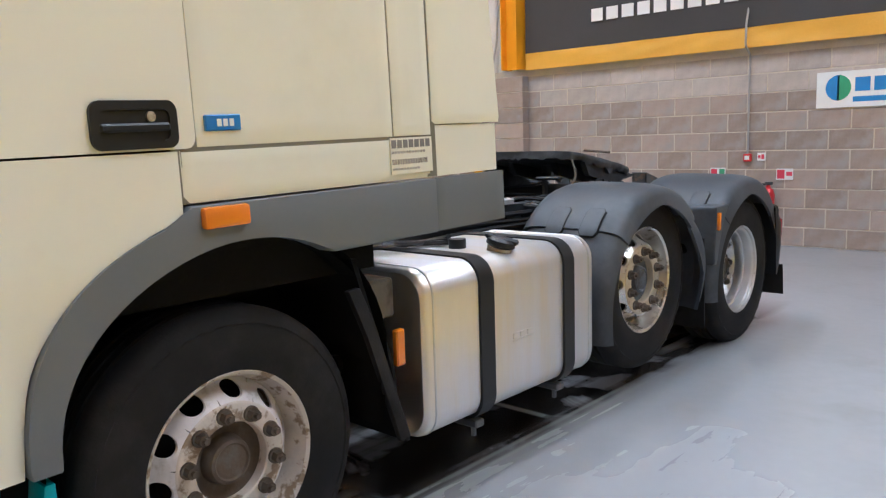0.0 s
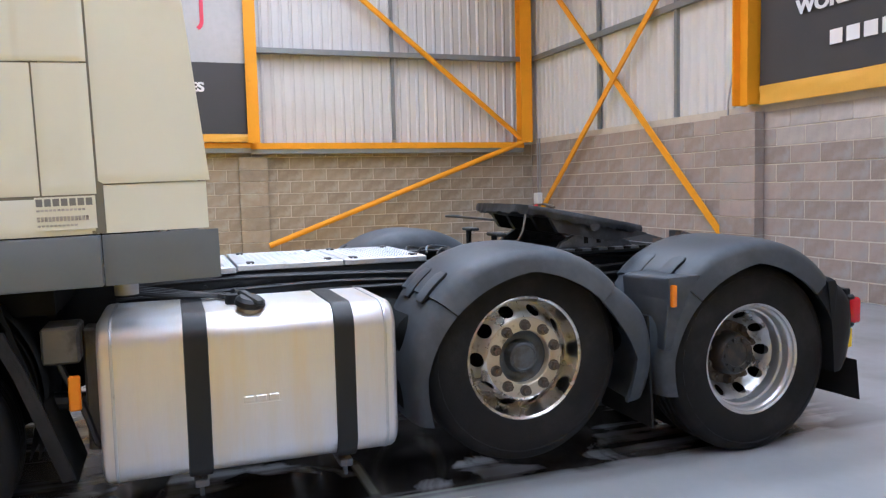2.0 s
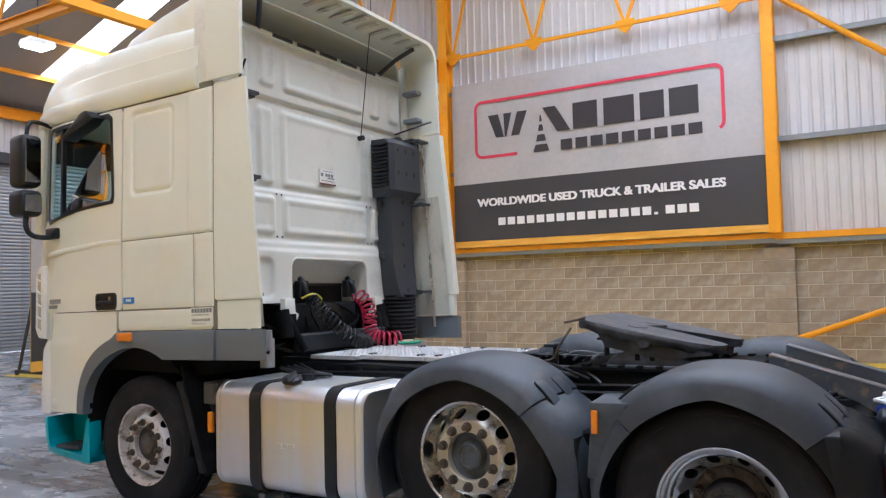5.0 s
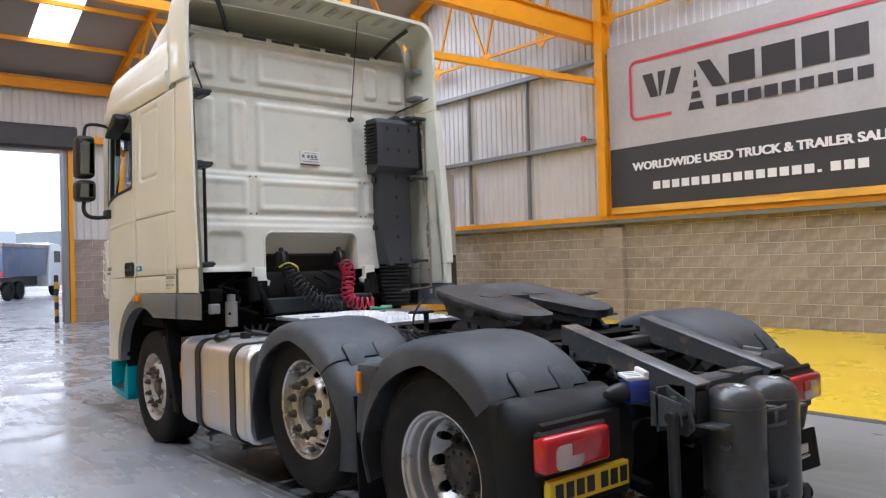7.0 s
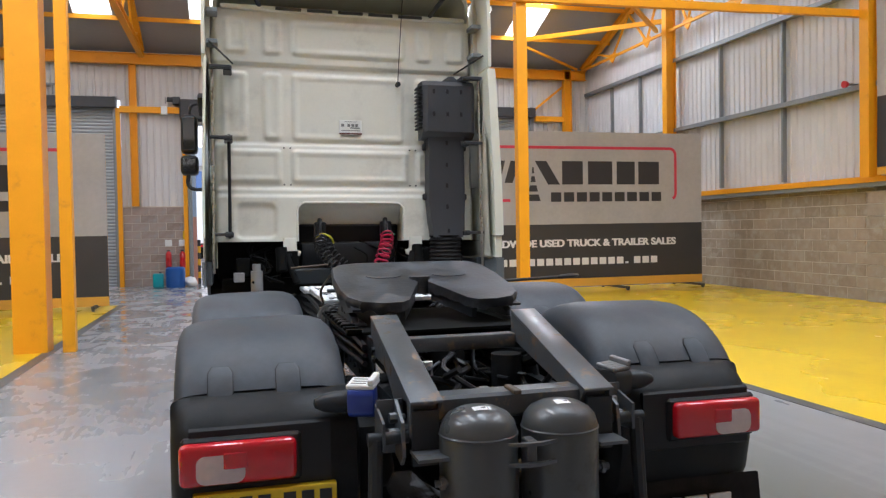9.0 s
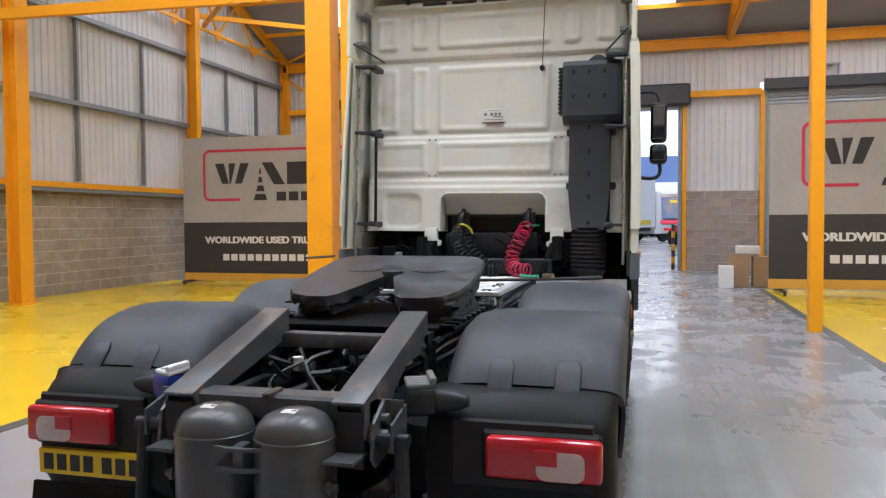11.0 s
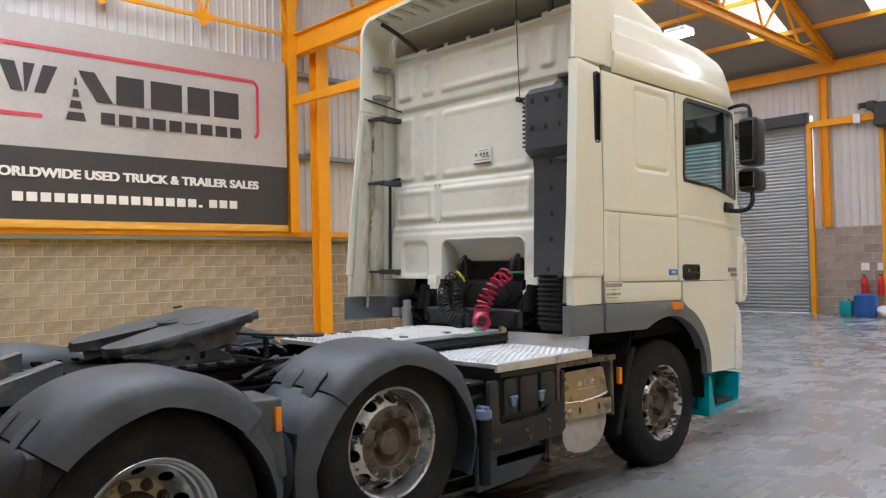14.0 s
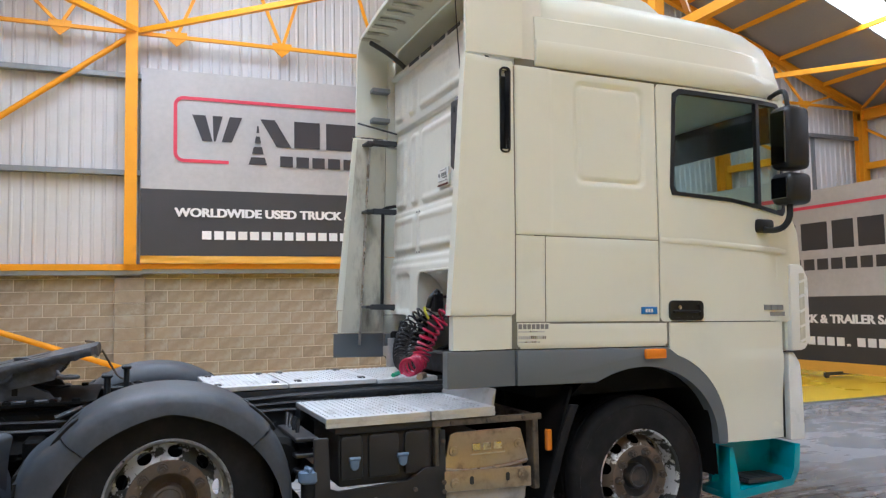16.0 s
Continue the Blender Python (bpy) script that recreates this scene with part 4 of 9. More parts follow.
M["yellow_hose"] = mat("yellow_hose", (0.55, 0.5, 0.02), 0.4)
M["blue_can"] = mat("blue_canister", (0.015, 0.04, 0.28), 0.35, var=0.1, coat=0.2)
M["dark_housing"] = mat("dark_tail_plastic", (0.0065, 0.007, 0.0078), 0.5, var=0.15, scale=4, bump=0.1, bscale=220, dirt=(0.022, 0.022, 0.022), amount=0.25, dscale=3, spec=0.25)
# darker than the cream, to draw the panel gaps as shaded lines
M["seal"] = mat("seam_shade", (0.17, 0.16, 0.12), 0.7, var=0.1)
M["window"] = glass("cab_window_glass", (0.62, 0.78, 0.76))
M["beige_plate"] = mat("yellowed_steel_plate", (0.44, 0.36, 0.24), 0.33, 0.8, 0.12, 4, dirt=(0.2, 0.16, 0.11), amount=0.25, dscale=5)
M["seat"] = mat("grey_seat_cloth", (0.05, 0.05, 0.055), 0.9, var=0.2)
# mirror metal is darkened to stand in for a dark reflection
M["mirror"] = mat("mirror_glass", (0.22, 0.23, 0.24), 0.04, 1.0, 0.0, bump=0.0, rvar=0.0)

truck = thing("tractor_unit", pose(0.034, 0, 0), "cream three-axle tractor unit with grey guards and bare coupling plate", "truck")
sides = ((-1, "left"), (1, "right"))


def sx(y, z):
    """Half width of the cab at a place on its side."""
    w = 1.24
    if y > 0.75:
        w -= 0.11 * ((y - 0.75) / 0.58) ** 2
    if z > 1.95:
        w -= 0.022 * (z - 1.95)
    return w


def side_grid(bm, s, y0, y1, z0, z1, relief=lambda y, z: 0.0, step=0.03, thick=0.02, rear=None, gap=None):
    """A pressed body panel on the cab side, with relief; rear: leans its rear edge, as a function of z."""
    ny, nz = max(2, int((y1 - y0) / step)), max(2, int((z1 - z0) / step))
    rows, back = [], []
    for j in range(nz + 1):
        z = z0 + (z1 - z0) * j / nz
        a0 = rear(z) if rear else y0
        ys = [a0 + (y1 - a0) * i / ny for i in range(ny + 1)]
        rows.append([(s * (sx(y, z) + relief(y, z)), y, z) for y in ys])
        back.append([(s * (sx(y, z) - thick), y, z) for y in ys])
    a, b = loft(bm, rows, False, False), loft(bm, back, False, False)
    if gap:
        cut = [f for f in bm.faces if gap[0] < f.calc_center_median().y < gap[1] and gap[2] < f.calc_center_median().z < gap[3]]
        bmesh.ops.delete(bm, geom=cut, context="FACES_ONLY")
    for p, q in (([r[0] for r in a], [r[0] for r in b]), ([r[-1] for r in a], [r[-1] for r in b]), (a[0], b[0]), (a[-1], b[-1])):
        for i in range(len(p) - 1):
            bm.faces.new((p[i], p[i + 1], q[i + 1], q[i]))


def ease(x):
    x = min(max(x, 0.0), 1.0)
    return x * x * (3 - 2 * x)


def pad(y, z, y0, y1, z0, z1, r, w):
    """One inside a rectangle with rounded corners, falling to nothing over the width w."""
    cx, cz, hx, hz = (y0 + y1) / 2, (z0 + z1) / 2, (y1 - y0) / 2, (z1 - z0) / 2
    qx, qz = abs(y - cx) - hx + r, abs(z - cz) - hz + r
    d = math.hypot(max(qx, 0), max(qz, 0)) + min(max(qx, qz), 0) - r
    return ease(-d / w)


def edge_round(y, z, y0, y1, z0, z1, w=0.012, d=0.006):
    """Panel edges that turn in by d."""
    e = min(y - y0, y1 - y, z - z0, z1 - z)
    return -d * (1 - ease(e / w))


def skin_prism(bm, s, poly, out, inn):
    """A flat cut-out that follows the cab side."""
    ring = lambda d: [(s * (sx(y, z) + d), y, z) for y, z in poly]
    loft(bm, [ring(inn), ring(out)])


ARCH_Y, ARCH_Z, ARCH_IN, ARCH_OUT = -0.085, 0.70, 0.645, 0.752


def arch(r, a0, a1, n=18):
    """Points of the wheel opening, which is wider at its shoulders than a circle."""
    t = (r - ARCH_IN) / (ARCH_OUT - ARCH_IN)
    ha, hb, e = 0.557 + 0.073 * t, 0.48 + 0.095 * t, 2 / (2 + 0.2 * t)
    power = lambda v: math.copysign(abs(v) ** e, v) if abs(v) > 1e-9 else 0.0
    angles = [radians(a0 + (a1 - a0) * k / n) for k in range(n + 1)]
    return [(ARCH_Y + ha * power(math.cos(a)), ARCH_Z + hb * power(math.sin(a))) for a in angles]


cab = truck

win = [(0.17, 2.255), (0.62, 2.235), (1.085, 2.17), (1.115, 2.2), (1.10, 2.87), (1.07, 2.91), (0.24, 2.915), (0.19, 2.88), (0.155, 2.30)]
FLARE = {-1: -0.012, 1: 0.045}
ARCH_LEAD = {-1: 0.03, 1: 0.0}
WING_END = {-1: 1.035, 1: 1.06}
STEP = {-1: (0.505, 1.13), 1: (0.605, 1.245)}
before = set(bpy.data.objects)
for s, side in sides:
    flare = FLARE[s]
    # door with its window
    bm = bmesh.new()
    holed(bm, rrect(0.05, 1.18, 1.45, 2.945, 0.03), win, "x", 0.0, -0.03)
    for v in bm.verts:
        y, z = v.co.y, v.co.z
        if y > 1.0:
            y = 1.0 + (y - 1.0) * (1.0 - 0.35 * max(0, z - 1.45) / 1.5)
        v.co = Vector((s * (sx(y, z) + v.co.x), y, z))
    dr = part("door", bm, M["cream"], cab, "cream cab door with a window", 30)
    bm = bmesh.new()
    big = [(0.62 + (y - 0.62) * 1.035, 2.55 + (z - 2.55) * 1.045) for y, z in win]
    small = [(0.62 + (y - 0.62) * 0.975, 2.55 + (z - 2.55) * 0.965) for y, z in win]
    holed(bm, big, small, "x", 0.006, -0.03, 96)
    for v in bm.verts:
        v.co = Vector((s * (sx(v.co.y, v.co.z) + v.co.x), v.co.y, v.co.z))
    part("window_seal", bm, M["black_plastic"], dr, "black rubber window seal")
    bm = bmesh.new()
    skin_prism(bm, s, win, -0.012, -0.016)
    g = part("window_pane", bm, M["window"], dr, "clear greenish side window")
    g.visible_shadow = False
    bm = bmesh.new()
    skin_prism(bm, s, [(0.855, 2.2), (0.885, 2.2), (0.895, 2.91), (0.865, 2.91)], 0.004, -0.03)
    part("window_bar", bm, M["black_plastic"], dr)
    # pressed crease along the door
    bm = bmesh.new()
    loft(bm, [[(s * (sx(y, 1.96) + d), y, 1.957 - 0.05 * max(0.0, y - 0.3) + dz) for y in (0.06, 0.3, 0.55, 0.8, 0.95, 1.12)] for d, dz in ((0.0, 0.014), (0.006, 0.0), (0.0, -0.022))], False, False)
    part("door_crease", bm, M["cream"], dr, "", 60)
    # handle
    bm = bmesh.new()
    holed(bm, rrect(0.11, 0.37, 1.455, 1.58, 0.03), rrect(0.135, 0.345, 1.475, 1.556, 0.018), "x", 0.008, -0.02)
    for v in bm.verts:
        v.co = Vector((s * (1.24 + v.co.x + 0.004), v.co.y, v.co.z))
    box(bm, *sorted((s * 1.235, s * 1.2435)), 0.12, 0.36, 1.465, 1.57)
    h = part("door_handle", bm, M["black_plastic"], dr, "black recessed door handle")
    bm = bmesh.new()
    box(bm, *sorted((s * 1.242, s * 1.258)), 0.135, 0.345, 1.500, 1.522, 0.006)
    part("handle_grip", bm, M["black_plastic"], dr)
    bm = bmesh.new()
    cyl(bm, (s * 1.24, 0.19, 1.538), (s * 1.25, 0.19, 1.538), 0.014, 14)
    part("lock_barrel", bm, M["chrome"], dr)
    # maker's word and model, as plain bars
    for k in range(3):
        bm = bmesh.new()
        y0 = 0.885 + 0.063 * k
        box(bm, *sorted((s * 1.22, s * (sx(y0, 1.53) + 0.006))), y0, y0 + 0.05, 1.52, 1.555)
        part("maker_bar", bm, M["grey_ink"], dr)
    bm = bmesh.new()
    box(bm, *sorted((s * 1.215, s * (sx(1.0, 1.49) + 0.006))), 0.885, 1.07, 1.482, 1.508)
    part("model_bar", bm, M["grey_ink"], dr)
    # sleeper side
    bm = bmesh.new()
    side_grid(bm, s, -0.905, 0.044, 1.953, 2.945, lambda y, z: edge_round(y, z, -0.905, 0.044, 1.953, 2.945) - 0.014 * pad(y, z, -0.52, -0.04, 2.265, 2.905, 0.06, 0.03) + 0.010 * pad(y, z, -0.49, -0.07, 2.295, 2.875, 0.05, 0.02) + (0.006 * ease((-0.66 - y) / 0.02)), 0.012)
    part("sleeper_side", bm, M["cream"], cab)
    bm = bmesh.new()
    side_grid(bm, s, -0.71, 0.044, 1.453, 1.947, lambda y, z: edge_round(y, z, -0.71, 0.044, 1.453, 1.947), 0.03)
    part("locker_door", bm, M["cream"], cab)
    bm = bmesh.new()
    side_grid(bm, s, -0.905, -0.717, 1.453, 1.948, lambda y, z: edge_round(y, z, -0.905, -0.717, 1.453, 1.948), 0.02)
    part("corner_panel", bm, M["cream"], cab)
    bm = bmesh.new()
    side_grid(bm, s, -0.905, 0.105, 1.299, 1.448, lambda y, z: edge_round(y, z, -0.905, 0.105, 1.299, 1.448) - 0.004, 0.02)
    part("lower_panel", bm, M["cream"], cab)
    # blue badge, supplier label as bars
    bm = bmesh.new()
    box(bm, *sorted((s * 1.235, s * 1.249)), -0.095, 0.02, 1.495, 1.54, 0.003)
    bd = part("badge", bm, M["blue_badge"], cab, "small blue badge")
    for k in range(3):
        bm = bmesh.new()
        box(bm, *sorted((s * 1.249, s * 1.2505)), -0.07 + 0.02 * k, -0.056 + 0.02 * k, 1.507, 1.528)
        part("badge_bar", bm, M["white_paint"], bd)
    bm = bmesh.new()
    box(bm, *sorted((s * 1.236, s * 1.2415)), -0.9, -0.69, 1.322, 1.447)
    lb = part("supplier_label", bm, M["cream"], cab, "pale label with grey print bars")
    for z0, z1, a, m, n in ((1.412, 1.440, 1.0, "grey_ink", 7), (1.393, 1.401, 0.85, "rim", 12), (1.355, 1.373, 0.9, "rim", 14), (1.335, 1.342, 0.7, "rim", 10)):
        for k in range(n):
            bm = bmesh.new()
            w = 0.2 * a / n
            box(bm, *sorted((s * 1.2415, s * 1.2425)), *sorted(((-0.795 + s * (-0.1 + w * k)), (-0.795 + s * (-0.1 + w * (k + 0.78))))), z0, z1)
            part("print_bar", bm, M[m], lb, smooth=0)
    # side deflector behind the cab
    rear = lambda z: (-1.235 - 0.095 * (2.97 - z) / 1.48) if s > 0 else (-1.20 - 0.125 * (2.97 - z) / 1.48)
    bm = bmesh.new()
    side_grid(bm, s, -1.34, -0.914, 1.49, 2.965, lambda y, z: flare * ease((-0.95 - y) / 0.35) + edge_round(-1.0, z, -2, 0, 1.49, 2.965) - 0.004 * (1 - ease((-0.914 - y) / 0.012)), 0.02, 0.03, rear, (-1.0, -0.945, 2.43, 2.91) if s > 0 else None)
    df = part("side_deflector", bm, M["cream"], cab, "cream side wind deflector")
    bm = bmesh.new()
    side_grid(bm, s, -1.31, -0.914, 1.299, 1.486, lambda y, z: -0.012 + flare * ease((-0.95 - y) / 0.35), 0.03, 0.025)
    part("deflector_foot", bm, M["cream"], cab)
    bm = bmesh.new()
    side_grid(bm, s, -1.345, -0.912, 1.095, 1.293, lambda y, z: edge_round(y, z, -1.345, -0.912, 1.095, 1.293) + flare * ease((-0.95 - y) / 0.35), 0.03, 0.03)
    part("deflector_skirt", bm, M["sill"], cab, "grey plastic skirt")
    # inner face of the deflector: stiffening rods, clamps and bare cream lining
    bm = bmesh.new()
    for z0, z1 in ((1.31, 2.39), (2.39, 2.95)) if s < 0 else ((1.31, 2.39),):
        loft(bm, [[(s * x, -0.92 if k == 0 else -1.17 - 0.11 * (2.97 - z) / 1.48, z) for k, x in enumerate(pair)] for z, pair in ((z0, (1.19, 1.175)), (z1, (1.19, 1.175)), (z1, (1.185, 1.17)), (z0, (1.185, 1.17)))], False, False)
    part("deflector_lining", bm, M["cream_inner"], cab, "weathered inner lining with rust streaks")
    bm = bmesh.new()
    tube(bm, [(s * 1.15, -1.14, 1.2), (s * 1.15, -1.07, 2.9)], 0.012)
    part("deflector_rod", bm, M["chrome"], cab)
    for z in (1.52, 2.32, 2.9):
        bm = bmesh.new()
        box(bm, *sorted((s * 1.0, s * 1.17)), -1.13, -1.05, z - 0.012, z + 0.012, 0.004)
        box(bm, *sorted((s * 0.99, s * 1.06)), -1.08, -0.87, z - 0.022, z + 0.022, 0.006)
        part("deflector_clamp", bm, M["dark_steel"], cab)
    bm = bmesh.new()
    tube(bm, smooth_path([(s * 1.02, -0.87, 1.5), (s * 1.02, -0.98, 1.53), (s * 1.02, -0.985, 1.6), (s * 1.02, -0.985, 2.25), (s * 1.02, -0.98, 2.34), (s * 1.02, -0.87, 2.37)], 4), 0.014, 10)
    part("grab_handle", bm, M["black_plastic"], cab)
    # grey sill and wheel arch
    low = math.degrees(math.asin((1.095 - ARCH_Z) / 0.48))
    poly = [(-0.905, 1.293), (-0.905, 1.095)] + arch(ARCH_IN, 180 - low, 0, 24) + [(0.47, 0.68), (0.545, 0.68)] + arch(ARCH_OUT, 0, 68, 20) + [(0.105, 1.276), (0.09, 1.293)]
    bm = bmesh.new()
    prism(bm, [(y, z) for y, z in poly], "x", s * 1.17, s * 1.252, 0.006)
    for v in bm.verts:
        v.co.y += ARCH_LEAD[s] * ease((v.co.y - 0.1) / 0.4)
    part("wheel_arch", bm, M["sill"], cab, "grey plastic sill and wheel arch")
    # front lower corner panel
    bm = bmesh.new()
    front, back = [], []
    for k in range(61):
        y = 0.115 + (WING_END[s] - 0.115) * k / 60
        u = (y - ARCH_Y) / 0.636
        z0 = ARCH_Z + 0.581 * (1 - u ** 2.2) ** (1 / 2.2) if u < 0.999 else 0.682
        z1 = 1.444 if y < 1.19 else 1.444 - (y - 1.19) * 5
        zs = [z0 + (z1 - z0) * j / 24 for j in range(25)]
        front.append([(s * (sx(y, z) + 0.001 - 0.02 * ease((1.2 - z) / 0.3) + 0.009 * ease((1.255 - z) / 0.02) * ease((y - 0.45) / 0.3)), y, z) for z in zs])
        back.append([(s * (sx(y, z) - 0.05), y, z) for z in zs])
    a, b = loft(bm, front, False, False), loft(bm, back, False, False)
    for p, q in (([r[0] for r in a], [r[0] for r in b]), ([r[-1] for r in a], [r[-1] for r in b]), (a[0], b[0]), (a[-1], b[-1])):
        for i in range(len(p) - 1):
            bm.faces.new((p[i], p[i + 1], q[i + 1], q[i]))
    for v in bm.verts:
        v.co.y += ARCH_LEAD[s] * ease((v.co.y - 0.1) / 0.4) * (1 - ease((v.co.y - 0.6) / 0.3))
    part("corner_wing", bm, M["cream"], cab)
    bm = bmesh.new()
    e = WING_END[s] - 0.02
    prism(bm, [(0.60, 0.75), (e - 0.05, 0.79), (e, 0.76), (e, 0.71), (0.60, 0.71)], "x", s * 1.18, s * (sx(e, 0.7) + 0.004), 0.008)
    part("wing_crease", bm, M["cream"], cab)
    # inner shell that shows in the seams, coloured dark to put shade into them
    bm = bmesh.new()
    for layer, (y0, y1, z0, z1) in enumerate(((-0.9, 0.10, 1.40, 1.50), (-0.02, 0.13, 1.30, 2.94), (-0.74, -0.69, 1.40, 1.99), (-0.72, 0.05, 1.92, 1.98), (-0.93, -0.88, 1.30, 2.94), (-0.9, 1.05, 2.92, 2.99))):
        side_grid(bm, s, y0, y1, z0, z1, lambda y, z: -0.008 - 0.0014 * layer, 0.3, 0.012 - 0.0014 * layer)
    part("inner_shell", bm, M["seal"], cab)["kind"] = "stuff"
    bm = bmesh.new()
    side_grid(bm, s, 1.02, 1.17, 1.44, 2.14, lambda y, z: -0.02, 0.05, 0.012)
    part("pillar_foot", bm, M["cream"], cab)
    # marker lamp
    bm = bmesh.new()
    box(bm, *sorted((s * 1.24, s * 1.275)), -0.085, 0.065, 1.225, 1.287, 0.01, 2)
    part("marker_lamp", bm, M["amber"], cab, "amber side marker lamp")
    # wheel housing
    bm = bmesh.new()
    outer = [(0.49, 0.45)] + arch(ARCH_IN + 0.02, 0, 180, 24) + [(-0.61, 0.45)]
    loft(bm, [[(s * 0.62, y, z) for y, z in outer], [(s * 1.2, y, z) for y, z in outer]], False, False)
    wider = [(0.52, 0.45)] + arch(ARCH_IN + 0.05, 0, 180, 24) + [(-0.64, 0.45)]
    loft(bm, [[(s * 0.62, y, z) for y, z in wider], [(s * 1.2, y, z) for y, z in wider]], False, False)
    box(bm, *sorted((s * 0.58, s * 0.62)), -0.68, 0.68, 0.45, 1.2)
    part("wheel_housing", bm, M["grime"], cab, "black dirty wheel housing, its recess darkened as if shaded")
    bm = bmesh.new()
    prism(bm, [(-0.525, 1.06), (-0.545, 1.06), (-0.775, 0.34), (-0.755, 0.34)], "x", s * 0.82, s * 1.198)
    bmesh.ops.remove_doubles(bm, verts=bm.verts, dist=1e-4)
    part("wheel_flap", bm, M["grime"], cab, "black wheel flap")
    bm = bmesh.new()
    prism(bm, [(-0.495, 0.955), (-0.55, 0.96), (-0.62, 0.80), (-0.77, 0.36), (-0.72, 0.35), (-0.575, 0.78)], "x", s * 1.185, s * 1.21, 0.004)
    part("flap_edge", bm, M["rubber"], cab)
    # entry step
    r0, r1 = STEP[s]
    bm = bmesh.new()
    prism(bm, [(r0, 0.355), (r0 + 0.07, 0.375), (r1 - 0.12, 0.40), (r1 - 0.075, 0.46), (r1 - 0.065, 0.63), (r1, 0.62), (r1 - 0.015, 0.45), (r1 - 0.09, 0.355), (r0 + 0.02, 0.302), (r0, 0.31)], "x", s * 0.93, s * 1.215, 0.006)
    box(bm, *sorted((s * 0.93, s * 0.96)), r0 + 0.06, r1 - 0.03, 0.37, 0.63)
    prism(bm, [(r0, 0.64), (r0 + 0.03, 0.64), (r0 + 0.075, 0.38), (r0 + 0.06, 0.315), (r0, 0.312)], "x", s * 1.11, s * 1.215, 0.006)
    for v in bm.verts:
        if abs(v.co.x) > 1.1:
            v.co.x -= s * (0.02 * ease((r0 + 0.1 - v.co.y) / 0.1) + 0.05 * ease((v.co.y - r1 + 0.25) / 0.25))
    st = part("entry_step", bm, M["teal"], cab, "teal painted entry step")
    for k in range(6):
        bm = bmesh.new()
        box(bm, *sorted((s * (0.98 + 0.034 * k), s * (1.0 + 0.034 * k))), r0 + 0.18, r1 - 0.18, 0.412, 0.424)
        part("step_tread", bm, M["dark_steel"], st)
    bm = bmesh.new()
    box(bm, *sorted((s * 0.975, s * 1.175)), r0 + 0.17, r1 - 0.17, 0.396, 0.412)
    part("step_grip", bm, M["dark_steel"], st)
    # corner vane with slots and lower lamp trim
    bm = bmesh.new()
    prism(bm, [(1.15, 1.245), (1.27, 1.25), (1.325, 1.32), (1.315, 1.74), (1.26, 1.83), (1.15, 1.83)], "x", s * 1.08, s * 1.205, 0.02)
    cv = part("corner_vane", bm, M["white_paint"], cab, "white corner air vane")
    # one darker cream strip, set proud, paints the shade of the slots
    bm = bmesh.new()
    box(bm, *sorted((s * 1.2, s * 1.208)), 1.225, 1.272, 1.3, 1.77, 0.003)
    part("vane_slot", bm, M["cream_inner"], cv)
    for k in range(5):
        bm = bmesh.new()
        prism(bm, [(1.222, 1.3 + k * 0.1), (1.276, 1.32 + k * 0.1), (1.276, 1.335 + k * 0.1), (1.222, 1.315 + k * 0.1)], "x", s * 1.203, s * 1.216)
        part("vane_rib", bm, M["white_paint"], cv)
    bm = bmesh.new()
    f = r1 + 0.015
    prism(bm, [(f - 0.10, 0.645), (f + 0.03, 0.645), (f + 0.035, 0.76), (f + 0.005, 0.80), (f + 0.02, 1.02), (f + 0.005, 1.16), (f - 0.05, 1.235), (f - 0.10, 1.235)], "x", s * 0.95, s * 1.165, 0.015)
    part("bumper_corner", bm, M["white_paint"], cab, "white bumper corner")
    # black block put in for the shade of the open gap behind the wing
    bm = bmesh.new()
    box(bm, *sorted((s * 0.95, s * 1.12)), WING_END[s] - 0.14, f - 0.08, 0.66, 1.24)
    part("wing_gap", bm, M["black_plastic"], cab)
    bm = bmesh.new()
    prism(bm, [(1.13, 1.245), (1.30, 1.25), (1.32, 1.5), (1.27, 2.05), (1.2, 2.2), (1.10, 2.2)], "x", s * 1.0, s * 1.17, 0.02)
    part("front_corner", bm, M["cream"], cab)
    # mirrors
    bm = bmesh.new()
    tube(bm, smooth_path([(s * 1.2, 0.9, 2.07), (s * 1.3, 0.88, 2.04), (s * 1.41, 0.88, 2.05), (s * 1.45, 0.9, 2.12), (s * 1.43, 0.92, 2.25)], 5), 0.02, 10)
    box(bm, *sorted((s * 1.2, s * 1.26)), 0.83, 0.97, 2.03, 2.12, 0.02, 2)
    mr = part("mirror_arm", bm, M["black_plastic"], cab, "black mirror arm")
    bm = bmesh.new()
    tube(bm, smooth_path([(s * 1.17, 1.02, 2.955), (s * 1.3, 0.98, 2.965), (s * 1.41, 0.93, 2.93), (s * 1.43, 0.93, 2.8)], 5), 0.016, 10)
    part("upper_arm", bm, M["black_plastic"], cab)
    for z0, z1, w in ((2.42, 2.83, 0.085), (2.195, 2.40, 0.09)):
        bm = bmesh.new()
        box(bm, *sorted((s * (1.43 - w), s * (1.43 + w))), 0.84, 1.04, z0, z1, 0.045, 3)
        part("mirror_housing", bm, M["black_plastic"], mr)
        bm = bmesh.new()
        box(bm, *sorted((s * (1.43 - w + 0.025), s * (1.43 + w - 0.025))), 0.832, 0.842, z0 + 0.035, z1 - 0.035, 0.004)
        part("mirror_glass", bm, M["mirror"], mr, "mirror glass darkened as if reflecting something dark")

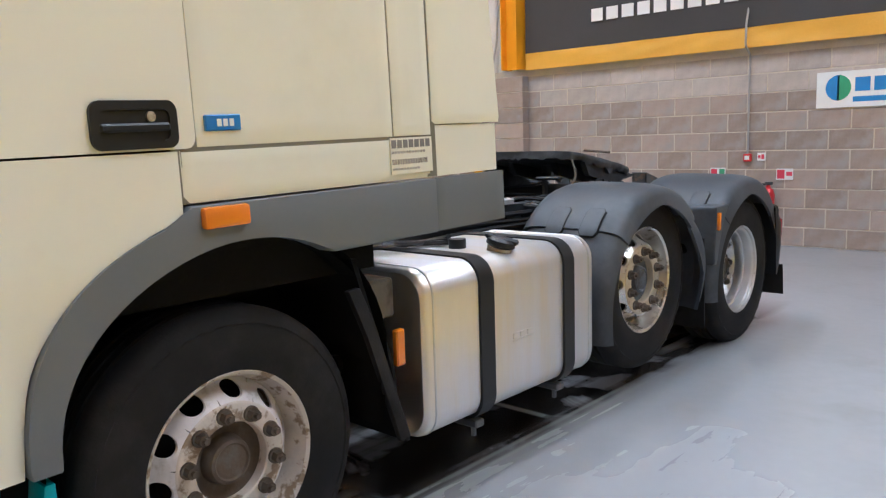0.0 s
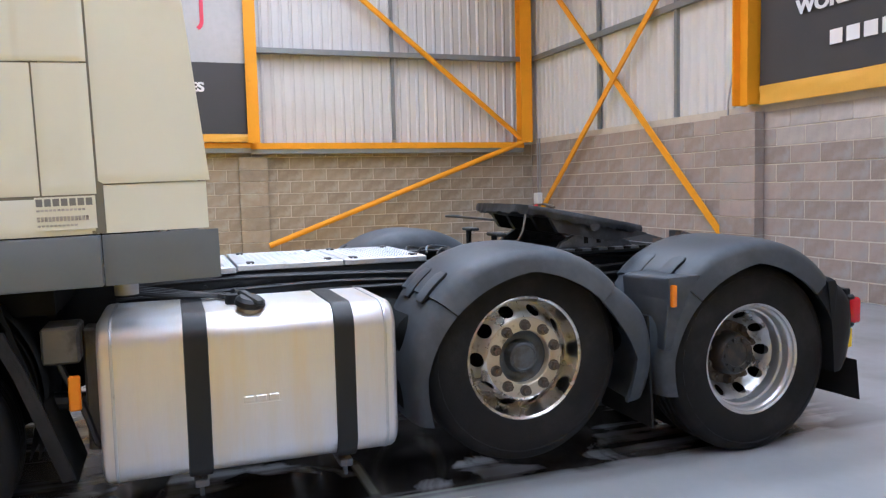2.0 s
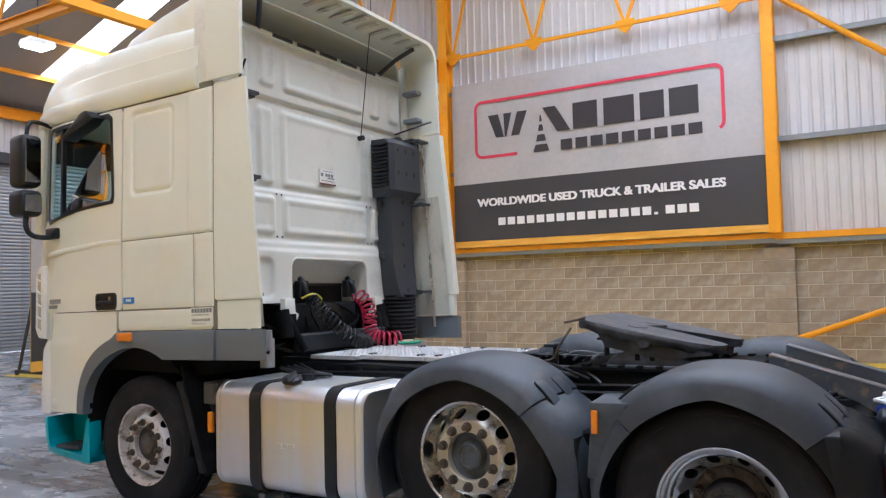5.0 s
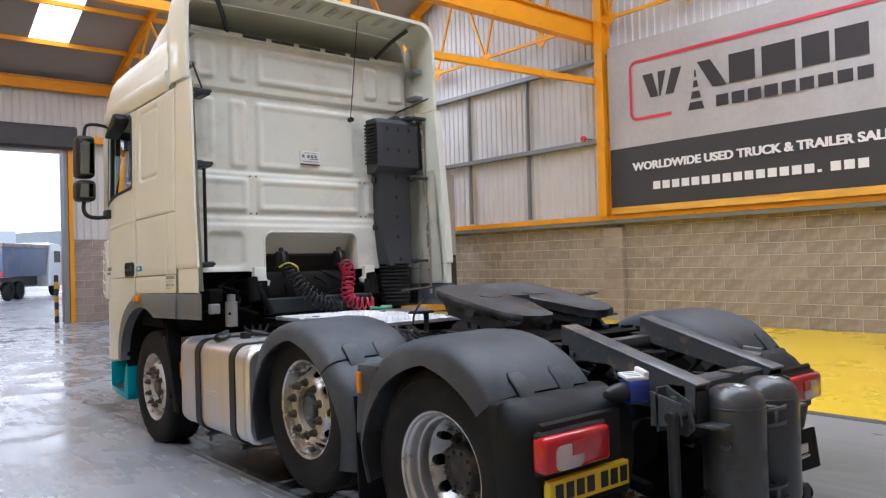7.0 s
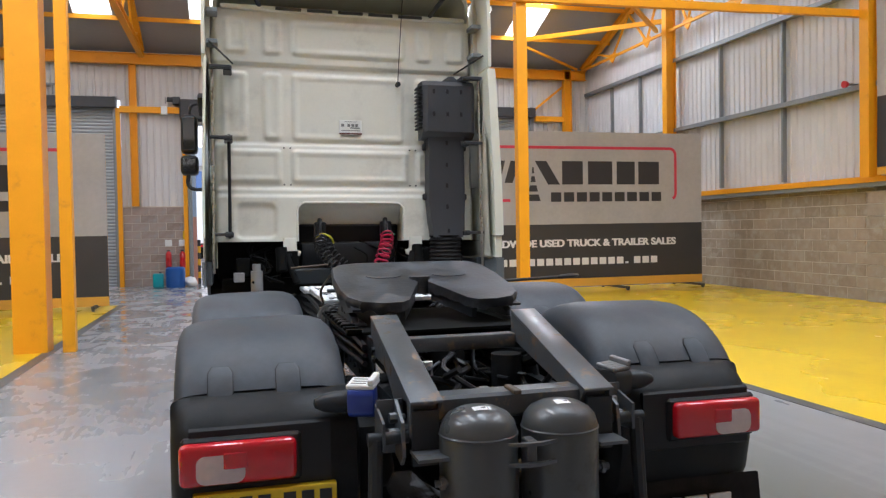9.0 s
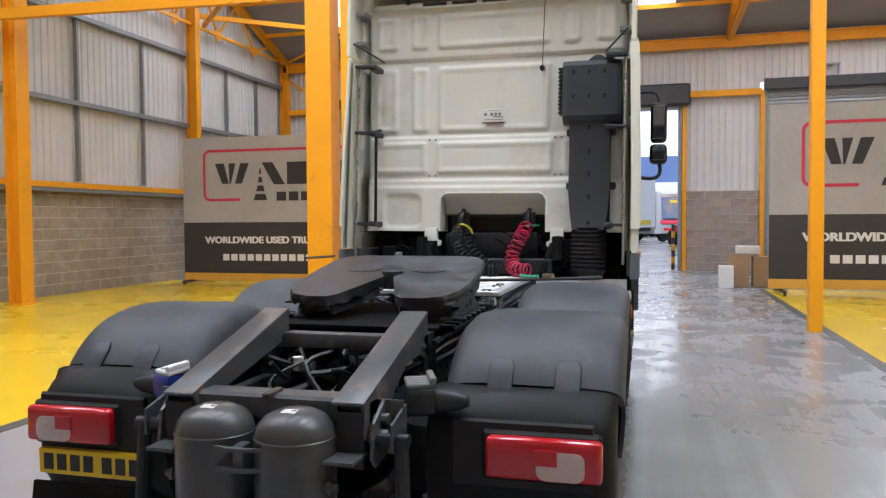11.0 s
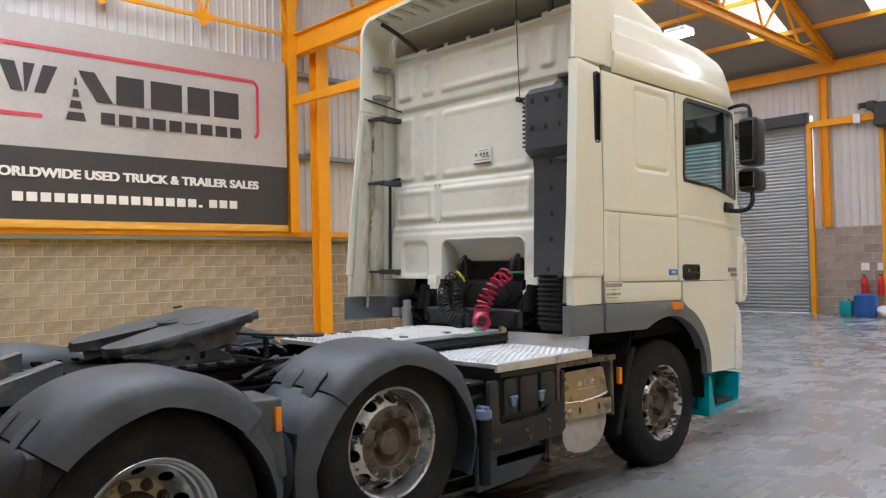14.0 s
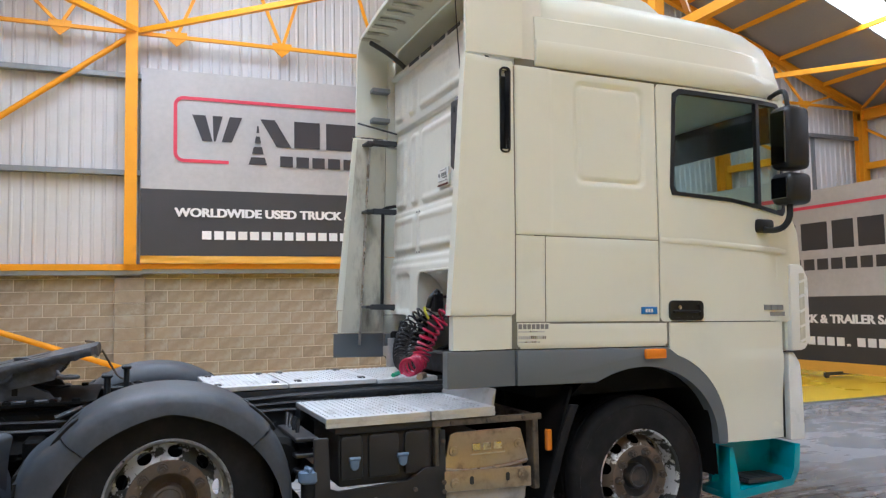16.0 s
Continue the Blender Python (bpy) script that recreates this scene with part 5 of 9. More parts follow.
# the two sides of the cab differ a little in where door and wing sit
FIXED = ("wheel_housing", "wheel_flap", "flap_edge")
APART = ("wheel_arch", "entry_step", "step_", "bumper_corner", "mirror_", "upper_arm", "wing_gap")
for o in [o for o in bpy.data.objects if o not in before and o.type == "MESH"]:
    if not o.name.startswith(FIXED) and all(v.co.x > 0.2 for v in o.data.vertices):
        for v in o.data.vertices:
            v.co.y += 0.042 * ease((v.co.y + 0.66) / 0.6)
    if not o.name.startswith(FIXED + APART) and all(v.co.x < -0.2 for v in o.data.vertices):
        for v in o.data.vertices:
            v.co.y -= 0.1 * max(0.0, v.co.y - 0.05) * (1.0 - (1 - ease((v.co.z - 0.9) / 0.45)) * (1 - 0.6 * ease((v.co.y - 0.5) / 0.3)))

# small white sticker on the driver's side deflector
one("sticker", M["white_paint"], cab, box, 1.232, 1.258, -1.235, -1.165, 1.515, 1.575, 0.001, label="small square white sticker")
# kerb mirror over the passenger window
km = one("kerb_mirror", M["black_plastic"], cab, prism, [(0.27, 2.90), (0.36, 2.965), (0.42, 2.955), (0.66, 2.80), (0.645, 2.765), (0.36, 2.86)], "x", -1.32, -1.19, 0.02, label="black kerb mirror over the window")
one("mirror_bracket", M["black_plastic"], km, box, -1.22, -1.15, 0.32, 0.42, 2.93, 2.97, 0.008)
# black slot vent on one deflector
bm = bmesh.new()
holed(bm, rrect(-1.006, -0.939, 2.42, 2.92, 0.025), rrect(-0.998, -0.947, 2.43, 2.91, 0.02), "x", 1.236, 1.18)
part("air_slot", bm, M["black_plastic"], cab, "black upright air slot")

# roof
secs = ((-0.77, 3.50, 1.235), (-0.3, 3.51, 1.235), (0.3, 3.50, 1.235), (0.7, 3.485, 1.23), (0.93, 3.455, 1.215), (1.06, 3.405, 1.198), (1.14, 3.315, 1.182), (1.185, 3.18, 1.168), (1.21, 2.96, 1.155))
rings = []
for y, zt, w in secs:
    f = max(0.12, (zt - 2.955) / 0.55)
    half = [(w - 0.01, 2.955), (w + 0.006, 2.955 + 0.03 * f), (w + 0.006, 2.955 + 0.145 * f), (w + 0.004, 2.955 + 0.152 * f), (w - 0.014, 2.955 + 0.158 * f), (w - 0.02, 2.955 + 0.25 * f), (w - 0.024, 2.955 + 0.30 * f), (w - 0.034, 2.955 + 0.307 * f), (w - 0.04, 2.955 + 0.36 * f), (w - 0.06, 2.955 + 0.43 * f), (w - 0.13, 2.955 + 0.5 * f), (w - 0.3, zt - 0.012), (0.4, zt + 0.008), (0.0, zt + 0.015)]
    rings.append([(x, y, z) for x, z in half] + [(-x, y, z) for x, z in reversed(half[:-1])])
bm = bmesh.new()
loft(bm, rings, True, True)
part("roof", bm, M["cream"], cab, "cream high roof", 40)


def hood_ring(y, zt, w, zb, thick, r=0.2):
    half = [(w, zb), (w, (zb + zt - r) / 2), (w - 0.01, zt - r)] + [(w - 0.01 - r + r * math.cos(radians(a)), zt - r + r * math.sin(radians(a))) for a in (20, 40, 60, 80)] + [(0.45, zt + 0.012), (0.0, zt + 0.018)]
    out = [(x, y, z) for x, z in half] + [(-x, y, z) for x, z in reversed(half[:-1])]
    inn = []
    for x, _, z in reversed(out):
        inn.append((x - math.copysign(min(thick, abs(x)), x), y, z - (thick if z > zt - r * 1.05 else 0)))
    return out + inn


bm = bmesh.new()
loft(bm, [hood_ring(y, zt, w, 3.36, 0.03, 0.12) for y, zt, w in ((0.42, 3.505, 1.0), (0.2, 3.585, 1.06), (-0.2, 3.665, 1.1), (-0.6, 3.72, 1.13), (-0.85, 3.75, 1.14))])
part("roof_spoiler", bm, M["cream"], cab, "cream roof spoiler", 40)
bm = bmesh.new()
loft(bm, [hood_ring(y, zt, w, 2.985, 0.03, 0.15) for y, zt, w in ((-0.86, 3.755, 1.232), (-1.0, 3.79, 1.232), (-1.1, 3.805, 1.23), (-1.22, 3.815, 1.228))])
for v in bm.verts:
    v.co.y += 0.045 * ease((-v.co.x - 0.6) / 0.6) * ease((-0.95 - v.co.y) / 0.25)
part("rear_hood", bm, M["cream"], cab, "cream rear hood", 40)
bm = bmesh.new()
for k in range(13):
    x = -1.0 + k / 6
    box(bm, x - 0.03, x + 0.03, -1.2, -0.86, 3.745 + 0.02, 3.778, 0.006)
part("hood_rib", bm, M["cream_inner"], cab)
for s, _ in sides:
    for z in (3.12, 3.38):
        bm = bmesh.new()
        box(bm, *sorted((s * 1.1, s * 1.19)), -1.06, -0.9, z - 0.02, z + 0.02, 0.006)
        part("hood_bracket", bm, M["rail_grey"], cab)
    bm = bmesh.new()
    tube(bm, [(s * 0.98, -0.88, 2.98), (s * 1.17, -1.17, 3.09)], 0.008, 6)
    part("stay", bm, M["dark_steel"], cab)
    bm = bmesh.new()
    tube(bm, smooth_path([(s * 0.75, -0.88, 3.48), (s * 0.85, -1.0, 3.62), (s * 0.98, -1.12, 3.74)], 3), 0.02, 8)
    part("hood_stay", bm, M["dark_steel"], cab)
for s, _ in sides:
    bm = bmesh.new()
    prism(bm, [(-0.9, 2.9), (-0.72, 2.9), (-0.72, 3.5), (-0.8, 3.62), (-0.9, 3.7)], "x", s * 1.165, s * 1.205, 0.004)
    part("hood_cheek", bm, M["cream_dull"], cab)
bm = bmesh.new()
box(bm, -1.08, 1.08, -0.9, -0.80, 3.45, 3.49, 0.008)
part("rain_channel", bm, M["cream_dull"], cab)
for k in range(5):
    bm = bmesh.new()
    box(bm, -0.62 + 0.27 * k, -0.40 + 0.27 * k, -0.905, -0.898, 3.455, 3.485, 0.003)
    part("roof_slot", bm, M["dark_steel"], cab)

# pressed back wall
PADS = [(-1.06, -0.85, 3.075, 3.39), (-0.735, -0.565, 3.075, 3.39), (-0.49, 0.525, 3.075, 3.39), (0.62, 0.78, 3.075, 3.39), (0.90, 1.085, 3.075, 3.39),
        (-1.085, -0.855, 2.34, 2.93), (-0.735, -0.57, 2.34, 2.93), (-0.49, 0.515, 2.335, 2.93), (0.62, 0.75, 2.34, 2.93),
        (-1.085, -0.575, 1.965, 2.265), (-0.5, 0.545, 1.965, 2.265), (0.615, 0.95, 1.965, 2.265)]


def back_relief(x, z):
    d = 0.0
    for x0, x1, z0, z1 in PADS:
        if x0 - 0.05 < x < x1 + 0.05 and z0 - 0.05 < z < z1 + 0.05:
            d += 0.022 * pad(x, z, x0, x1, z0, z1, 0.045, 0.02) - 0.008 * pad(x, z, x0 + 0.045, x1 - 0.045, z0 + 0.045, z1 - 0.045, 0.03, 0.02)
    d -= 0.024 * pad(x, z, -0.99, -0.62, 1.475, 1.80, 0.08, 0.035)
    d += 0.03 + 0.026 * ease((z - 2.99) / 0.016) + 0.018 * ease((2.32 - z) / 0.03) + 0.018 * ease((1.935 - z) / 0.03) + 0.015 * ease((1.868 - z) / 0.02)
    d -= 0.10 * ease((abs(x) - 1.10) / 0.075) ** 2
    return d


bm = bmesh.new()
NX, NZ = 150, 140
notch = lambda x, z: abs(x - 0.02) < 0.475 and z < 1.80 and not (abs(x - 0.02) > 0.415 and z > 1.74 and math.hypot(abs(x - 0.02) - 0.415, z - 1.74) > 0.06)
vv = {}
for i in range(NX + 1):
    for j in range(NZ + 1):
        x, z = -1.17 + 2.34 * i / NX, 1.46 + 2.0 * j / NZ
        vv[i, j] = bm.verts.new((x, -0.80 - back_relief(x, z), z))
for i in range(NX):
    for j in range(NZ):
        x, z = -1.17 + 2.34 * (i + 0.5) / NX, 1.46 + 2.0 * (j + 0.5) / NZ
        if not notch(x, z):
            bm.faces.new((vv[i, j], vv[i + 1, j], vv[i + 1, j + 1], vv[i, j + 1]))
for v in [v for v in bm.verts if not v.link_faces]:
    bm.verts.remove(v)
part("back_wall", bm, M["cream_dull"], cab, "pressed off-white back wall with ribs", 60)
one("back_lining", M["grime"], cab, box, -1.14, 1.14, -0.79, -0.77, 1.85, 3.48, smooth=0)
# hood over the notch, with its side cheeks
bm = bmesh.new()
loft(bm, [[(x, y, z) for x in (-0.455, 0.02, 0.495)] for y, z in ((-0.878, 1.80), (-0.84, 1.797), (-0.78, 1.775), (-0.72, 1.73), (-0.68, 1.67), (-0.665, 1.615), (-0.64, 1.61))], False, False)
for x in (-0.455, 0.495):
    box(bm, x - 0.006, x + 0.006, -0.87, -0.6, 1.46, 1.79)
rim = [(-0.455, 1.46), (-0.455, 1.60), (-0.455, 1.72)] + [(-0.375 + 0.08 * math.cos(radians(a)), 1.72 + 0.08 * math.sin(radians(a))) for a in (155, 125, 100)]
rim += [(0.02, 1.80)] + [(0.04 - x, z) for x, z in reversed(rim)]
tube(bm, [(x, -0.876, z) for x, z in rim], 0.011, 8)
part("notch_hood", bm, M["cream_dull"], cab)
one("notch_liner", M["black_plastic"], cab, box, -0.42, 0.46, -0.62, -0.56, 1.2, 1.66, smooth=0)
one("hinge_bar", M["dark_steel"], cab, cyl, (-0.42, -0.685, 1.605), (0.46, -0.685, 1.605), 0.01, 10)
for x in (-0.523, 0.592):
    bm = bmesh.new()
    prism(bm, [(x + d * a, z) for d, seq in ((-1, 1), (1, -1)) for a, z in ((0.055, 1.49), (0.055, 1.385), (0.095, 1.375), (0.085, 1.335), (0.05, 1.325), (0.04, 1.295))[::seq]], "y", -0.925, -0.88, 0.004)
    mb = part("mount_bracket", bm, M["cream_dull"], cab, "off-white cab mount bracket")
    for dx, dz in ((0.0, 1.345),):
        bm = bmesh.new()
        cyl(bm, (x + dx, -0.93, dz), (x + dx, -0.92, dz), 0.017, 14)
        part("bolt_hole", bm, M["black_plastic"], mb)
# rows of small body plugs
bm = bmesh.new()
for x in (-0.56, -0.505, 0.56, 0.615):
    for z in (1.955, 2.275):
        cyl(bm, (x, -0.80 - back_relief(x, z) - 0.004, z), (x, -0.80 - back_relief(x, z) + 0.01, z), 0.008, 8)
part("body_plug", bm, M["dark_steel"], cab)["kind"] = "stuff"
# sticker on the back
M["tail_brown"] = mat("dark_red_brown_print", (0.12, 0.035, 0.02), 0.5)
bm = bmesh.new()
box(bm, -0.078, 0.122, -0.866, -0.855, 2.405, 2.53, 0.002)
stk = part("sticker", bm, M["white_paint"], cab, "white sticker with dark print")
for x0, x1, z0, z1, m in ((-0.06, -0.035, 2.472, 2.498, "grey_ink"), (-0.005, 0.02, 2.472, 2.498, "grey_ink"), (0.03, 0.055, 2.472, 2.498, "grey_ink"), (0.065, 0.09, 2.472, 2.498, "grey_ink"), (0.02, 0.105, 2.457, 2.467, "grey_ink"), (-0.06, 0.105, 2.436, 2.441, "grey_ink"), (-0.03, 0.08, 2.515, 2.519, "grey_ink"), (-0.078, 0.122, 2.405, 2.418, "tail_brown")):
    bm = bmesh.new()
    box(bm, x0, x1, -0.868, -0.866, z0, z1)
    part("sticker_bar", bm, M[m], stk, smooth=0)
# aerial
bm = bmesh.new()
tube(bm, smooth_path([(0.45, -0.89, 2.86), (0.465, -0.93, 3.2), (0.485, -0.97, 3.6), (0.5, -1.0, 3.9), (0.505, -1.0, 4.1)], 4), 0.004, 6)
ae = part("aerial", bm, M["black_plastic"], cab, "thin black whip aerial")
one("aerial_foot", M["black_plastic"], ae, cyl, (0.45, -0.87, 2.86), (0.45, -0.92, 2.86), 0.022, 14)

# dark block added against light leaks behind the panels, glass front and dark inside
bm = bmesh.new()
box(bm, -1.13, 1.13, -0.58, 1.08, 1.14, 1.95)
part("cab_floor", bm, M["grime"], cab, "dark closed block added to stop light leaking through the cab", 0)
bm = bmesh.new()
prism(bm, [(1.19, 1.2), (1.36, 1.25), (1.34, 1.95), (1.26, 2.12), (1.2, 2.12)], "x", -1.05, 1.05, 0.02)
part("front_panel", bm, M["cream"], cab)
bm = bmesh.new()
prism(bm, [(1.2, 0.6), (1.38, 0.62), (1.37, 1.22), (1.2, 1.22)], "x", -0.95, 0.95, 0.03)
part("bumper", bm, M["white_paint"], cab)
bm = bmesh.new()
loft(bm, [[(-1.06, 1.30, 2.1), (1.06, 1.30, 2.1)], [(-1.08, 1.225, 2.93), (1.08, 1.225, 2.93)]], False, False)
g = part("windscreen", bm, M["window"], cab, "large clear windscreen")
g.visible_shadow = False
for s, _ in sides:
    bm = bmesh.new()
    tube(bm, [(s * 1.12, 1.24, 2.05), (s * 1.13, 1.17, 2.96)], 0.05, 10)
    part("windscreen_pillar", bm, M["cream"], cab)
    bm = bmesh.new()
    box(bm, *sorted((s * 0.25, s * 0.75)), -0.05, 0.12, 1.9, 2.62, 0.06, 3)
    box(bm, *sorted((s * 0.36, s * 0.64)), -0.03, 0.08, 2.6, 2.8, 0.05, 3)
    part("seat", bm, M["seat"], cab, "dark cloth driver's seat")
bm = bmesh.new()
prism(bm, [(0.95, 1.9), (0.98, 2.12), (1.22, 2.15), (1.22, 1.9)], "x", -1.08, 1.08, 0.03)
part("dashboard", bm, M["black_plastic"], cab)
bm = bmesh.new()
lathe(bm, [(0.20 + 0.016 * math.cos(radians(a)), 0.016 * math.sin(radians(a))) for a in range(0, 361, 45)], axis="z", seg=32)
for k in range(3):
    bar(bm, (0, 0, 0), (0.2 * math.cos(2.1 * k), 0.2 * math.sin(2.1 * k), 0), 0.03, 0.015)
w = part("steering_wheel", bm, M["black_plastic"], cab)
w.matrix_basis = pose(0.5, 0.78, 2.16, -35, 0, 0)
bm = bmesh.new()
prism(bm, [(1.22, 2.97), (1.43, 2.80), (1.45, 2.74), (1.42, 2.74), (1.24, 2.90)], "x", -1.1, 1.1, 0.008)
part("sun_visor", bm, M["black_plastic"], cab, "dark smoked sun visor")

# ---------------------------------------------------------------- air intake on the back of the cab
ai = new("air_intake")
ai.parent = truck
ai["label"] = "tall dark plastic air intake with bellows"
bm = bmesh.new()
loft(bm, [[(x, y, z) for x, y in ((0.64, -0.86), (1.12, -0.86), (1.12, ya), (1.08, ya - 0.03), (0.68, ya - 0.03), (0.64, ya))] for z, ya in ((2.365, -0.98), (2.42, -1.05), (2.83, -1.05), (2.875, -1.01))])
prism(bm, [(0.84, 2.86), (1.0, 2.86), (0.99, 2.905), (0.95, 2.935), (0.90, 2.935), (0.85, 2.9)], "y", -0.98, -0.90, 0.008)
part("intake_box", bm, M["snorkel"], ai)
bm = bmesh.new()
loft(bm, [[(0.862 + a * w, -0.86 if b > 0 else yb, z) for a, b in ((-1, 1), (1, 1), (1, -0.5), (0.8, -1), (-0.8, -1), (-1, -0.5))] for z, w, yb in ((1.48, 0.13, -1.07), (1.62, 0.152, -1.04), (1.8, 0.168, -1.02), (2.25, 0.162, -1.02), (2.39, 0.168, -1.03))])
part("duct", bm, M["snorkel"], ai)
for k in range(12):
    bm = bmesh.new()
    box(bm, 0.604, 0.645, -1.04, -0.88, 2.45 + k * 0.033, 2.462 + k * 0.033)
    part("louvre", bm, M["black_plastic"], ai, smooth=0)
# dark raised pads stand in for small shaded recesses in the plastic
for z in (2.575, 2.775):
    for x in (0.735, 0.86, 0.985):
        bm = bmesh.new()
        prism(bm, rrect(x - 0.012, x + 0.012, z - 0.02, z + 0.02, 0.008, 3), "y", -1.083, -1.07)
        part("stud", bm, M["black_plastic"], ai)
for z, y in ((1.535, -1.057), (1.755, -1.024), (1.945, -1.02), (2.13, -1.02), (2.325, -1.026)):
    bm = bmesh.new()
    prism(bm, rrect(0.85, 0.874, z - 0.02, z + 0.02, 0.008, 3), "y", y - 0.004, y + 0.02)
    part("stud", bm, M["black_plastic"], ai)
for z in (1.85, 2.3):
    bm = bmesh.new()
    box(bm, 0.665, 1.075, -0.93, -0.88, z - 0.03, z + 0.03, 0.01)
    part("duct_bracket", bm, M["dark_steel"], ai)
bm = bmesh.new()
prof = []
for k in range(11):
    prof += [(0.135, 1.13 + k * 0.035), (0.152, 1.13 + k * 0.035 + 0.017)]
lathe(bm, [(0.0, 1.1), (0.12, 1.1)] + prof + [(0.14, 1.50)], (0.862, -0.95, 0), "z", 28)
part("bellows", bm, M["rubber"], ai)

# the cab hangs a little nose down and low on the driver's side
LEAN = pose(0, -0.91, 1.46) @ pose(0, 0, 0, -1.2, 0.57, 0) @ pose(0, 0.91, -1.45)
for o in truck.children:
    if not o.name.startswith(FIXED):
        o.matrix_basis = LEAN @ o.matrix_basis

# ---------------------------------------------------------------- wheels
TYRE = [(0.292, 0.125), (0.305, 0.142), (0.34, 0.152), (0.385, 0.157), (0.425, 0.153), (0.452, 0.147), (0.458, 0.15), (0.475, 0.143), (0.49, 0.134), (0.503, 0.118), (0.51, 0.09)]


def tyre_mesh(bm, seg=72):
    prof = TYRE + [(0.51, 0.06), (0.497, 0.056), (0.497, 0.046), (0.51, 0.042), (0.51, 0.006), (0.497, 0.003), (0.497, -0.003), (0.51, -0.006), (0.51, -0.042), (0.497, -0.046), (0.497, -0.056), (0.51, -0.06)] + [(r, -h) for r, h in reversed(TYRE)] + [(0.285, -0.1), (0.285, 0.1), (0.292, 0.125)]
    lathe(bm, prof, axis="x", seg=seg)
    # short raised bars of the moulded side wall
    for k in range(24):
        a = 2 * math.pi * k / 24
        for r0, r1, da in ((0.455, 0.472, 0.05), (0.355, 0.372, 0.03)):
            pts = []
            for r, h in ((r0, 0.149 if r0 > 0.4 else 0.1535), (r1, 0.144 if r0 > 0.4 else 0.1555)):
                pts.append([(h + 0.004, r * math.cos(a + t), r * math.sin(a + t)) for t in (-da, -da / 3, da / 3, da)])
            loft(bm, pts, False, False)


def wheel_disc(bm, hole_r, hole_w, r_in, r_out, h_of, holes, thick=0.012, seg=14):
    """A dished disc between two radii with a ring of round hand holes; h_of gives its height by radius."""
    span = 2 * math.pi / holes
    for k in range(holes):
        a0 = k * span
        outer, inner, n = [], [], 28
        rm = (r_in + r_out) / 2
        for i in range(n):
            t = 2 * math.pi * i / n
            ux, uy = math.cos(t), math.sin(t)
            m = max(abs(ux) / (span / 2 * rm), abs(uy) / ((r_out - r_in) / 2))
            ox, oy = ux / m, uy / m
            outer.append((oy + rm, ox / rm))
            inner.append((uy * hole_r + rm, ux * hole_w / rm))
        rows = []
        for loop, d in ((outer, 0.0), (inner, 0.0), (inner, -thick)):
            rows.append([(h_of(r) + d, r * math.cos(a0 + a), r * math.sin(a0 + a)) for r, a in loop])
        loft(bm, rows, True, False)
    bmesh.ops.remove_doubles(bm, verts=bm.verts, dist=1e-4)


FRONT_SIZE = Matrix.Scale(0.97, 4)


